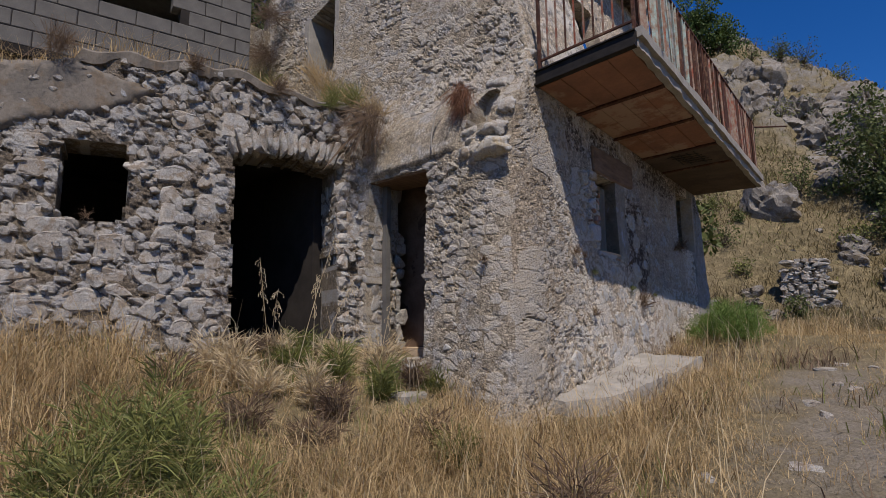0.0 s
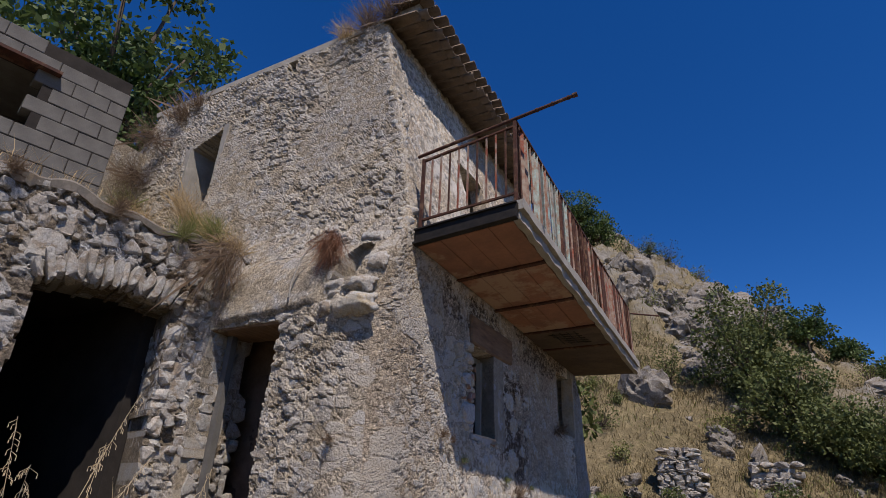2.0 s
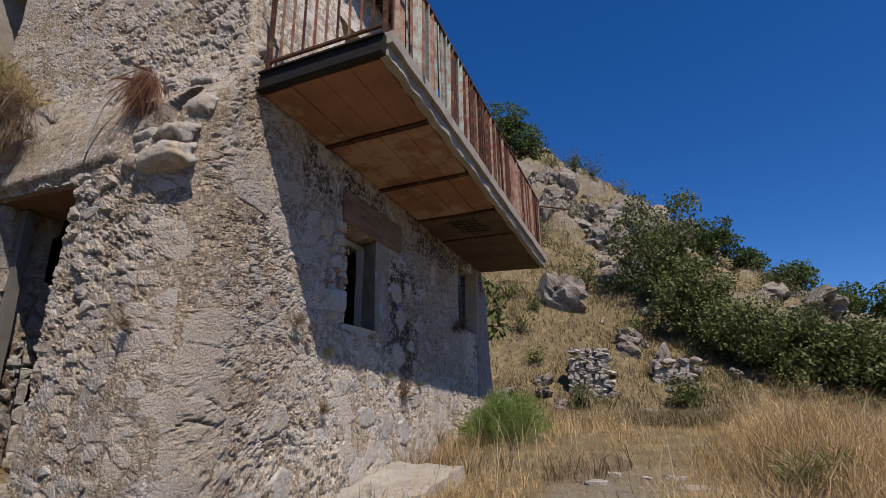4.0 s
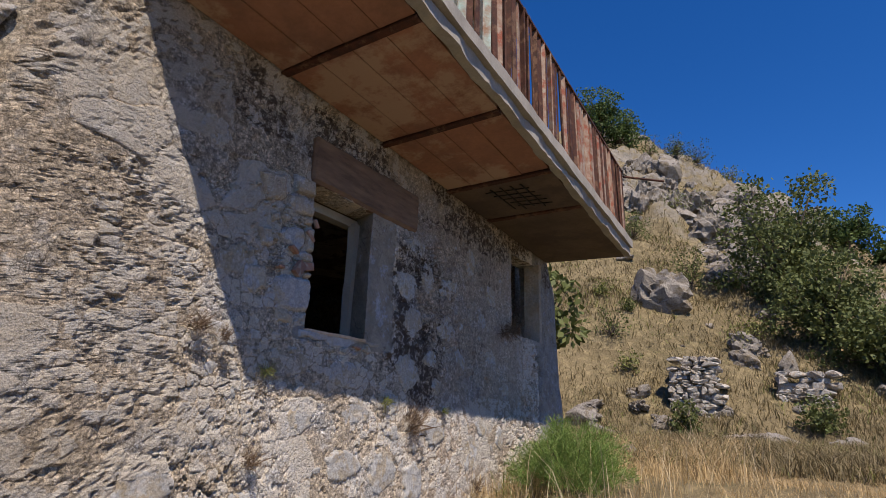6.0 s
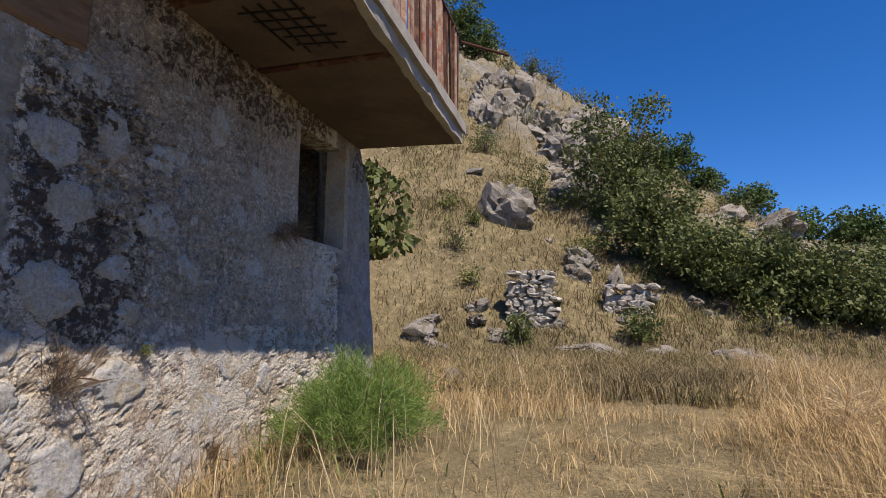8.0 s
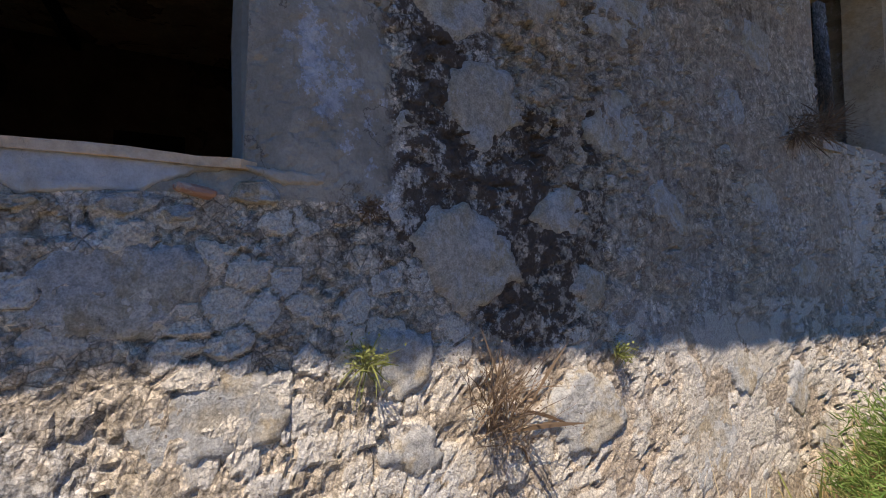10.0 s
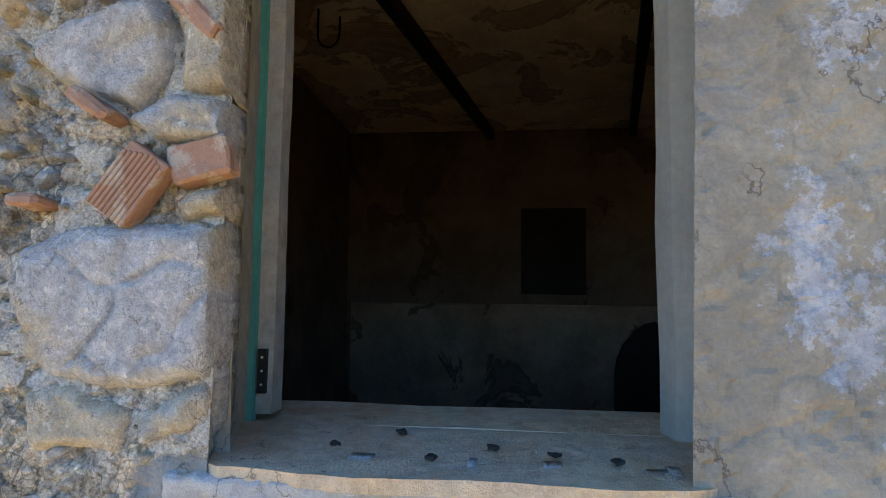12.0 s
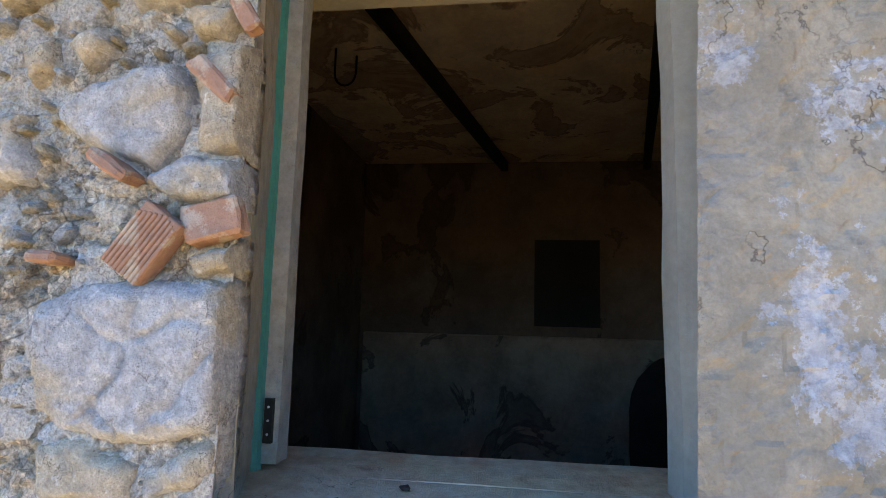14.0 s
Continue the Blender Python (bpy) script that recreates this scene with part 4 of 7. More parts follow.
def build_shed():
    face = math.degrees(math.atan2(SHED_OUT.y, SHED_OUT.x))
    shed = tagged(new("wall_shed"), "grey cement-block wall with a broken window opening", "wall", kind="structure")
    proto = part("block", box_bm((-0.1, -0.197, -0.096), (0.1, 0.197, 0.096), 0.008), BLOCKS)
    bed = bmesh.new()
    rnd = random.Random(4)
    blocks = []
    for row in range(-1, 9):
        z = 5.0 + row * 0.2
        for col in range(-1, 22):
            d = col * 0.4 + (0.2 if row % 2 else 0.0)
            w = 1.0
            if d < 0.2:
                if d < -0.01:
                    continue
                d, w = 0.1, 0.48
            y = (SHED_A + SHED_DIR * d).y
            gone = 1.25 < y < 2.75 and 5.45 < z < 6.25 or (2.6 < y < 2.95 and 5.75 < z < 5.95 and row % 2)
            if gone or (row == 8 and d < 0.9):
                continue
            blocks.append((d, z, w))
    for k, (d, z, w) in enumerate(blocks):
        ob = proto if k == 0 else new("block", proto.data)
        p = SHED_A + SHED_DIR * d
        ob.matrix_basis = pose(p.x + rnd.uniform(-0.004, 0.004), p.y, z, 0, 0, face + rnd.uniform(-0.6, 0.6)) @ Matrix.Diagonal((1, w, 1, 1))
        ob.parent = shed
    # mortar core a little behind the faces, round the opening
    def core(d0, d1, z0, z1):
        a, b = SHED_A + SHED_DIR * d0, SHED_A + SHED_DIR * d1
        m = Matrix.Translation(((a + b) / 2).xy.to_3d() + Vector((0, 0, (z0 + z1) / 2)))
        bmesh.ops.create_cube(bed, size=1, matrix=m @ Matrix.Rotation(radians(face), 4, "Z") @ Matrix.Diagonal((0.185, d1 - d0, z1 - z0, 1)))
    core(0.02, 0.9, 4.6, 6.68)
    core(2.55, 9.0, 4.6, 6.68)
    core(0.9, 2.55, 4.6, 5.38)
    core(0.9, 2.55, 6.3, 6.68)
    part("mortar", bed, NEAR_BLACK, shed)
    lint = SHED_A + SHED_DIR * 1.75 + SHED_OUT * 0.09
    bm = box_bm((-0.11, -0.98, 6.27), (0.11, 0.98, 6.31))
    ob = part("lintel", bm, RUST, shed, "rusted red iron lintel over the opening")
    ob.matrix_basis = pose(lint.x, lint.y, 0, 0, 0, face)
    cap = SHED_A + SHED_DIR * 4.4
    far = SHED_A + SHED_DIR * 4.4 - SHED_OUT * 2.2
    ob = part("rear_wall", box_bm((-0.1, -4.5, 4.4), (0.1, 4.5, 6.68)), BLOCKS, shed)
    ob.matrix_basis = pose(far.x, far.y, 0, 0, 0, face)
    mid = SHED_A + SHED_DIR * 4.4 - SHED_OUT * 1.1
    ob = part("roof_slab", box_bm((-1.15, -4.4, 6.70), (1.0, 4.35, 6.76)), CONCRETE, shed)
    ob.matrix_basis = pose(mid.x, mid.y, 0, 0, 0, face)
    for d in (0.1, 8.7):
        p = SHED_A + SHED_DIR * d - SHED_OUT * 1.15
        ob = part("end_wall", box_bm((-1.0, -0.1, 4.4), (1.04, 0.1, 6.67)), BLOCKS, shed)
        ob.matrix_basis = pose(p.x, p.y, 0, 0, 0, face)


build_shed()

# ---- roof and eaves ----
def build_roof():
    roof = thing("roof", "weathered clay tile roof edge of the stone house", "roof", (-3.5, 7.5, 7.7), kind="structure")
    bm = bmesh.new()
    for a, b in (((-8.4, 4.98, 7.69), (-3.05, 10.5, 7.80)),):
        box_bm([p - q for p, q in zip(a, (-3.5, 7.5, 7.7))], [p - q for p, q in zip(b, (-3.5, 7.5, 7.7))], 0.0, bm)
    part("roof_bed", bm, CONCRETE, roof)
    bm = bmesh.new()
    seg, half = 7, 0.1
    ring0, ring1, in0, in1 = [], [], [], []
    for i in range(seg + 1):
        a = math.pi * i / seg
        for ring, x, r, dz in ((ring0, -0.28, half, 0), (ring1, 0.28, half * 0.86, 0), (in0, -0.28, half - 0.014, 0), (in1, 0.28, half * 0.86 - 0.014, 0)):
            ring.append(bm.verts.new((x, math.cos(a) * r, math.sin(a) * r * 0.8)))
    for i in range(seg):
        bm.faces.new((ring0[i], ring1[i], ring1[i + 1], ring0[i + 1]))
        bm.faces.new((in0[i], in0[i + 1], in1[i + 1], in1[i]))
        bm.faces.new((ring1[i], in1[i], in1[i + 1], ring1[i + 1]))
        bm.faces.new((ring0[i], ring0[i + 1], in0[i + 1], in0[i]))
    for i in (0, seg):
        bm.faces.new((ring0[i], in0[i], in1[i], ring1[i]))
    first = part("roof_tile", bm, TILE_CLAY, roof, smooth=True)
    rnd = random.Random(8)
    k = 0
    for row, (x, z, up) in enumerate(((-3.32, 7.60, 1), (-3.2, 7.70, -1), (-3.14, 7.80, 1))):
        for j in range(29):
            y = 4.98 + j * 0.19 + (0.095 if row == 1 else 0)
            ob = first if k == 0 else new("roof_tile", first.data)
            ob.parent = roof
            ob.matrix_basis = pose(x + 3.5 + rnd.uniform(-0.03, 0.03), y - 7.5, z - 7.7, 0 if up > 0 else 180, rnd.uniform(4, 8), rnd.uniform(-3, 3))
            k += 1
    return roof


build_roof()

# ---- balcony ----
def deck(s, w, h=0.0):
    """A point of the balcony: s along the wall, w out from it, h above the underside."""
    return Vector((-2.745 + w + 0.004 * s, 4.79 + s + 0.06 * w - 0.04 * s * w * 0, 4.09 - 0.03 * s + (0.11 - 0.022 * s) * w + h))


LONG, OUT = 5.62, 1.06


def deck_block(bm, s0, s1, w0, w1, h0, h1):
    v = [bm.verts.new(deck(s, w, h)) for h in (h0, h1) for s, w in ((s0, w0), (s1, w0), (s1, w1), (s0, w1))]
    for f in ((0, 1, 2, 3), (7, 6, 5, 4), (0, 4, 5, 1), (1, 5, 6, 2), (2, 6, 7, 3), (3, 7, 4, 0)):
        bm.faces.new([v[i] for i in f])
    return bm


def rough_edge(bm, amount, cuts, seed):
    bmesh.ops.recalc_face_normals(bm, faces=bm.faces)
    bmesh.ops.subdivide_edges(bm, edges=[e for e in bm.edges if e.calc_length() > 0.5], cuts=cuts, use_grid_fill=True)
    for v in bm.verts:
        n = noise.noise_vector(v.co * 5 + Vector((seed, 0, 0))) + noise.noise_vector(v.co * 14 + Vector((seed, 3, 0))) * 0.5
        v.co += n * amount
    return bm


def build_balcony():
    b = thing("balcony", "concrete balcony with terracotta underside and rusted iron railing", "balcony")
    part("deck", rough_edge(deck_block(bmesh.new(), 0.0, LONG, -0.05, OUT + 0.06, 0.10, 0.20), 0.010, 40, 1), CONCRETE, b)
    part("edge_strip", rough_edge(deck_block(bmesh.new(), 0.02, LONG, OUT - 0.05, OUT + 0.02, 0.0, 0.10), 0.02, 90, 7), CONCRETE, b, "crumbling pale cement edge")
    bm = deck_block(bmesh.new(), -0.035, 0.0, 0.0, OUT + 0.01, -0.01, 0.16)
    deck_block(bm, -0.075, -0.035, 0.0, OUT + 0.01, -0.01, 0.012)
    deck_block(bm, -0.06, -0.035, 0.0, OUT + 0.01, 0.15, 0.165)
    part("channel_beam", bm, BLACK_IRON, b, "blackened rusted iron channel")
    bays = [0.0, 0.93, 2.0, 3.03, 3.88, LONG]
    for s in bays[1:-1]:
        bm = deck_block(bmesh.new(), s - 0.028, s + 0.028, 0.0, OUT - 0.05, -0.018, -0.004)
        deck_block(bm, s - 0.006, s + 0.006, 0.0, OUT - 0.05, -0.004, 0.074)
        part("joist", bm, RUST, b, "rusted iron joist")
    for k in range(3):
        for j in range(4):
            w0, w1 = 0.01 + j * 0.25, 0.01 + (j + 1) * 0.25 - 0.006
            bm = deck_block(bmesh.new(), bays[k] + 0.03, bays[k + 1] - 0.03, w0, w1, 0.0 + 0.002 * ((j * 7 + k * 3) % 4), 0.07)
            bmesh.ops.recalc_face_normals(bm, faces=bm.faces)
            part("terracotta_board", bm, TERRACOTTA, b)
    for k in (3, 4):
        bm = deck_block(bmesh.new(), bays[k] + 0.03, bays[k + 1] - (0.03 if k == 3 else 0.0), 0.0, OUT - 0.05, -0.002, 0.07)
        part("soffit_panel", rough_edge(bm, 0.004, 12, 3), SOFFIT, b, "stained plaster soffit")
    # bared wire mesh in the broken soffit
    for j in range(5):
        bm = bar_bm(deck(3.22 + 0.1 * j, 0.3 + 0.04 * j, -0.006), deck(3.26 + 0.1 * j, 0.72 + 0.02 * j, -0.012), 0.014, 0.006)
        part("mesh_wire", bm, BLACK_IRON, b)
    for j in range(4):
        bm = bar_bm(deck(3.15, 0.38 + 0.1 * j, -0.014), deck(3.68 + 0.05 * (j % 2), 0.4 + 0.1 * j, -0.008), 0.014, 0.006)
        part("mesh_wire", bm, BLACK_IRON, b)
    # railing
    corner, wall_end, far = deck(0.03, OUT - 0.02, 0.2), deck(0.03, 0.02, 0.2), deck(LONG - 0.06, OUT - 0.02, 0.2)
    up = Vector((0, 0, 1))
    hc, hf = 0.95, 0.93
    for p, h in ((corner, hc), (wall_end, 0.84), (far, hf)):
        part("rail_post", bar_bm(p - up * 0.03, p + up * h, 0.032), RUST, b, "rusted square post")
    part("top_rail", bar_bm(corner + up * hc, far + up * hf, 0.045, 0.022), RUST, b)
    part("top_rail", bar_bm(wall_end + up * 0.82, corner + up * (hc - 0.06), 0.03, 0.02), RUST, b)
    part("bottom_rail", bar_bm(wall_end + up * 0.1, corner + up * 0.1, 0.026, 0.02), RUST, b)
    part("bottom_rail", bar_bm(corner + up * 0.08, far + up * 0.08, 0.026, 0.02), RUST, b)
    a, c = wall_end + up * 0.87 + Vector((-0.06, -0.03, 0)), corner + up * (hc + 0.03)
    e = c + (c - a).normalized() * 0.66
    part("pipe", bar_bm(a, e, 0.036, sides=10), RUST, b, "rusted iron pipe sticking out past the rail")
    part("pipe_end", bar_bm(e - (c - a).normalized() * 0.05, e, 0.05, sides=10), RUST, b)
    for k in (0.35, 0.6, 0.85):
        q = c + (e - c) * k
        part("pipe_collar", bar_bm(q, q + (e - c) * 0.03, 0.046, sides=10), RUST, b)
    for j in range(1, 10):
        f = j / 10
        p, t = wall_end.lerp(corner, f), (wall_end + up * 0.82).lerp(corner + up * (hc - 0.06), f)
        part("baluster", bar_bm(p + up * 0.1, t, 0.016), PEELED if j % 3 else RUST, b)
    rnd = random.Random(11)
    n = 62
    for j in range(1, n):
        f = j / n
        p, t = corner.lerp(far, f), (corner + up * hc).lerp(far + up * hf, f)
        mat = FLAKED if 0.06 < f < 0.33 and rnd.random() < 0.75 else (RUST if rnd.random() < 0.5 else PEELED)
        lean = Vector((rnd.uniform(-0.012, 0.012), rnd.uniform(-0.015, 0.015), 0))
        part("baluster", bar_bm(p - up * rnd.uniform(0.0, 0.05) + lean + Vector((0.012, 0, 0)), t, 0.05, 0.014), mat, b)
    return b


build_balcony()
stub = part("iron_stub", bar_bm(deck(LONG, OUT, 1.08), deck(LONG + 0.55, OUT + 0.4, 1.2), 0.03, sides=8), RUST)
tagged(stub, "thin rusted rod at the railing end", "rod")

# ---- window by the path: frame, sill, lintel ----
def prism(name, outline, z0, z1, material, parent, label="", amount=0.0):
    bm = bmesh.new()
    lo = [bm.verts.new((x, y, z0)) for x, y in outline]
    hi = [bm.verts.new((x, y, z1)) for x, y in outline]
    n = len(outline)
    bm.faces.new(lo[::-1])
    bm.faces.new(hi)
    for i in range(n):
        bm.faces.new((lo[i], lo[(i + 1) % n], hi[(i + 1) % n], hi[i]))
    bmesh.ops.recalc_face_normals(bm, faces=bm.faces)
    if amount:
        bmesh.ops.subdivide_edges(bm, edges=bm.edges, cuts=7, use_grid_fill=True)
        for v in bm.verts:
            v.co += noise.noise_vector(v.co * 7) * amount + noise.noise_vector(v.co * 23) * amount * 0.5
    return part(name, bm, material, parent, label)


def build_window():
    w = tagged(new("window_1"), "paneless window opening with peeling frame and cement sill", "window", kind="structure")
    prism("reveal", ((-2.745, 6.03), (-2.742, 6.083), (-2.928, 6.018), (-2.928, 5.96)), 2.435, 3.42, TAN_REVEAL, w, "weathered plaster reveal", 0.004)
    prism("frame_board", ((-2.932, 5.95), (-2.932, 6.060), (-2.985, 6.056), (-2.985, 5.95)), 2.45, 3.36, TAN_REVEAL, w, "rough grey frame board", 0.003)
    prism("frame_board", ((-2.90, 6.715), (-2.90, 6.80), (-2.96, 6.80), (-2.96, 6.708)), 2.437, 3.36, GREY_FRAME, w, "pale peeling frame board", 0.004)
    prism("frame_board", ((-2.94, 6.0), (-2.94, 6.79), (-3.03, 6.79), (-3.03, 6.0)), 3.335, 3.40, GREY_FRAME, w)
    prism("paint_strip", ((-2.917, 6.016), (-2.917, 6.031), (-2.936, 6.031), (-2.936, 6.012)), 2.437, 3.36, TEAL, w, "teal painted strip")
    hinge = prism("hinge", ((-2.924, 6.036), (-2.924, 6.051), (-2.934, 6.051), (-2.934, 6.036)), 2.487, 2.562, BLACK_IRON, w, "black iron hinge plate")
    for z in (2.502, 2.525, 2.548):
        part("screw", bar_bm((-2.93, 6.044, z), (-2.9225, 6.044, z), 0.0045, sides=6), PLASTER, hinge)
    prism("sill", ((-2.715, 6.05), (-2.680, 6.10), (-2.670, 6.25), (-2.668, 6.5), (-2.674, 6.66), (-2.715, 6.74), (-2.925, 6.78), (-2.925, 6.0)), 2.424, 2.442, SILL_TOP, w, "chipped cement sill", 0.004)
    prism("inner_sill", ((-2.91, 6.0), (-2.91, 6.79), (-3.12, 6.79), (-3.12, 6.0)), 2.36, 2.438, TAN_SILL, w, "dusty clay inner sill", 0.004)
    return w


build_window()
litter = random.Random(8)
for x, y in ((-2.78, 6.22), (-2.74, 6.36), (-2.80, 6.44), (-2.77, 6.52), (-2.75, 6.60), (-2.86, 6.30)):
    bm = box_bm((-0.009, -0.006, 0), (0.009, 0.006, 0.004), 0.001)
    bmesh.ops.subdivide_edges(bm, edges=bm.edges, cuts=1, use_grid_fill=True)
    for v in bm.verts:
        v.co += noise.noise_vector(v.co * 90 + Vector((x * 40, y * 40, 0))) * 0.004
    ob = part("dead_leaf", bm, NEAR_BLACK)
    ob.matrix_basis = pose(x, y, 2.4475, 0, 0, litter.uniform(0, 180))
    tagged(ob, "small dark curled leaf on the window sill", "leaf", "leaf litter on the sill")


def build_lintel():
    bm = box_bm((-3.1, 6.03, 3.42), (-2.70, 7.30, 3.76), 0.02)
    bmesh.ops.subdivide_edges(bm, edges=[e for e in bm.edges if e.calc_length() > 0.3], cuts=20, use_grid_fill=True)
    for v in bm.verts:
        v.co += noise.noise_vector(v.co * 3) * 0.012 + noise.noise_vector(v.co * 13) * 0.005
    ob = part("lintel_beam", bm, BROWN_WOOD)
    tagged(ob, "cracked brown beam over the window", "beam", kind="structure")
    bm = box_bm((-4.78, 4.215, 3.25), (-3.8, 4.7, 3.36), 0.01)
    ob = part("door_lintel", rough_edge(bm, 0.014, 14, 2), BROWN_WOOD)
    tagged(ob, "rough dark timber lintel over the narrow door", "lintel", kind="structure")


build_lintel()


def build_window_2():
    w = tagged(new("window_2"), "narrow open window with plastered reveals", "window", kind="structure")
    prism("reveal", ((-2.73, 9.22), (-2.73, 9.282), (-2.90, 9.31), (-2.90, 9.22)), 2.80, 3.80, TAN_REVEAL, w, "", 0.005)
    prism("reveal", ((-2.69, 10.04), (-2.69, 10.12), (-2.89, 10.12), (-2.87, 10.0)), 2.80, 3.80, TAN_REVEAL, w, "", 0.005)
    prism("sill", ((-2.69, 9.24), (-2.69, 10.10), (-2.90, 10.10), (-2.90, 9.24)), 2.765, 2.815, CONCRETE, w, "worn plaster sill", 0.008)
    return w


build_window_2()
upper = tagged(new("window_3"), "small empty upper window in the flank wall", "window", kind="structure")
prism("jamb", ((-6.22, 4.875), (-6.32, 4.875), (-6.32, 5.37), (-6.22, 5.37)), 5.44, 6.80, CONCRETE, upper, "", 0.008)
prism("jamb", ((-6.97, 4.875), (-7.08, 4.875), (-7.08, 5.37), (-6.97, 5.37)), 5.44, 6.56, CONCRETE, upper, "", 0.008)

# ---- inside the room ----
for y0, y1 in ((5.92, 6.36), (6.98, 7.42)):
    bm = bar_bm((-3.15, y0 - 0.15, 3.885), (-6.2, y1, 3.885), 0.05, 0.07)
    tagged(part("ceiling_beam", bm, BLACK_IRON), "blackened iron ceiling beam", "beam", "ceiling beams", "structure")
bm = bmesh.new()
pts = [Vector((-4.3, 5.68 + 0.05 * math.cos(a), 3.80 + 0.06 * math.sin(a) - (0.0))) for a in np.linspace(math.pi, 2 * math.pi, 9)]
pts = [pts[0] + Vector((0, 0, 0.12))] + pts + [pts[-1] + Vector((0, 0, 0.08))]
for p, q in zip(pts, pts[1:]):
    bar_bm(p, q, 0.01, sides=6, bm=bm)
tagged(part("ceiling_hook", bm, BLACK_IRON), "bent iron hook hanging from the ceiling", "hook")
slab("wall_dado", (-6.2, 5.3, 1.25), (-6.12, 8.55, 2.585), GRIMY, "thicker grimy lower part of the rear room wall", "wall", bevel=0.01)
niche = tagged(new("wall_niche"), "niche in the rear room wall, its shade a flat painted sheet", "niche", kind="structure")
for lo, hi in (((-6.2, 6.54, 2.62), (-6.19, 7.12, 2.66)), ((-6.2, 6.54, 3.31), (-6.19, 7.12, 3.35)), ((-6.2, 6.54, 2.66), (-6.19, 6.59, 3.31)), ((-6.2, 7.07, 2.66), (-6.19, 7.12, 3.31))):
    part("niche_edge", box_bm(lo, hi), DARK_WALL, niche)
# Flat sheet on the wall; the niche's inner shade is its near-black colour.
part("niche_back", box_bm((-6.196, 6.59, 2.66), (-6.192, 7.07, 3.31)), NEAR_BLACK, niche)
# Thin black lump on the wall stands for the shaded inside of a hole.
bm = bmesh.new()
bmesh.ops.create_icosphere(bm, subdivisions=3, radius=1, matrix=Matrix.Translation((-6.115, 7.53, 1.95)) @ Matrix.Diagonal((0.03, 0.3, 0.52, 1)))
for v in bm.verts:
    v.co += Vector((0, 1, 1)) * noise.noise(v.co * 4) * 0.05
tagged(part("sooty_hole", bm, BLACK_IRON), "thin black lump painting the shade of a hole low in the rear wall", "hole", kind="structure")

# ---- cement ledge at the foot of the front wall, door step ----
bm = bmesh.new()
for i, (y, x) in enumerate(((4.72, -2.5), (4.95, -2.16), (5.5, -2.04), (6.2, -1.96), (7.1, -1.9))):
    z = 0.14 * y + 0.17
    for p in ((-2.75, y, z + 0.02), (x, y, z), (x + 0.05, y, z - 0.45), (-2.75, y, z - 0.45)):
        bm.verts.new(p)
bm.verts.ensure_lookup_table()
for i in range(4):
    for j in range(4):
        a, c = i * 4 + j, i * 4 + (j + 1) % 4
        bm.faces.new([bm.verts[k] for k in (a, c, c + 4, a + 4)])
bm.faces.new([bm.verts[k] for k in (3, 2, 1, 0)])
bm.faces.new([bm.verts[k] for k in (16, 17, 18, 19)])
bmesh.ops.recalc_face_normals(bm, faces=bm.faces)
tagged(part("cement_ledge", rough_edge(bm, 0.03, 10, 5), CONCRETE), "rough cement ledge along the foot of the wall", "ledge", kind="structure")
for lo, hi in (((-4.75, 3.98, 0.7), (-3.8, 4.62, 1.17)), ((-4.5, 3.62, 0.5), (-3.62, 4.0, 0.93))):
    tagged(part("door_step", rough_edge(box_bm(lo, hi, 0.03), 0.02, 6, 9), CONCRETE), "worn stone step before the narrow door", "step", "door steps", "structure")
bm = box_bm((-4.72, 4.40, 1.2), (-4.65, 4.47, 3.25))
tagged(part("door_post", rough_edge(bm, 0.008, 14, 4), BLOCKS), "weathered grey door post", "door post", kind="structure")

# ---- plants ----
def blades(name, base, high, wide, lean, material, seed=1, bend=0.6):
    """Many grass blades in one mesh. base: n x 3; high, wide, lean: n."""
    rs = np.random.RandomState(seed)
    n = len(base)
    a = rs.uniform(0, 2 * np.pi, n)
    side = np.stack([np.cos(a), np.sin(a), np.zeros(n)], -1) * wide[:, None] * 0.5
    b = rs.uniform(0, 2 * np.pi, n)
    off = np.stack([np.cos(b), np.sin(b), np.zeros(n)], -1) * (lean * high)[:, None]
    up = np.zeros((n, 3))
    up[:, 2] = high
    mid = base + up * 0.55 + off * 0.55 * (1 - bend)
    tip = base + up * (1 - 0.25 * lean)[:, None] + off
    V = np.stack([base - side, base + side, mid - side * 0.8, mid + side * 0.8, tip], 1).reshape(-1, 3)
    k = np.arange(n)[:, None] * 5
    quads = np.concatenate([k + np.array([[0, 1, 3, 2]])])
    tris = k + np.array([[2, 3, 4]])
    me = bpy.data.meshes.new(name)
    loops = np.concatenate([quads.reshape(-1), tris.reshape(-1)])
    me.vertices.add(len(V))
    me.vertices.foreach_set("co", V.reshape(-1))
    me.loops.add(len(loops))
    me.loops.foreach_set("vertex_index", loops.astype(np.int32))
    me.polygons.add(2 * n)
    me.polygons.foreach_set("loop_start", np.concatenate([np.arange(n) * 4, 4 * n + np.arange(n) * 3]).astype(np.int32))
    me.polygons.foreach_set("loop_total", np.concatenate([np.full(n, 4), np.full(n, 3)]).astype(np.int32))
    me.update(calc_edges=True)
    me.materials.append(material)
    return new(name, me)


def inside_house(x, y):
    tx = np.interp(y, TRACE[::-1, 1], TRACE[::-1, 0])
    return ((x < -2.62) & (y > 4.12) & (y < 10.8)) | ((y <= 4.2) & (x < tx + np.where((y > 2.8) & (y < 3.9), -0.7, 0.02))) | ((y > 4.1) & (y < 10.9) & (x < -4))


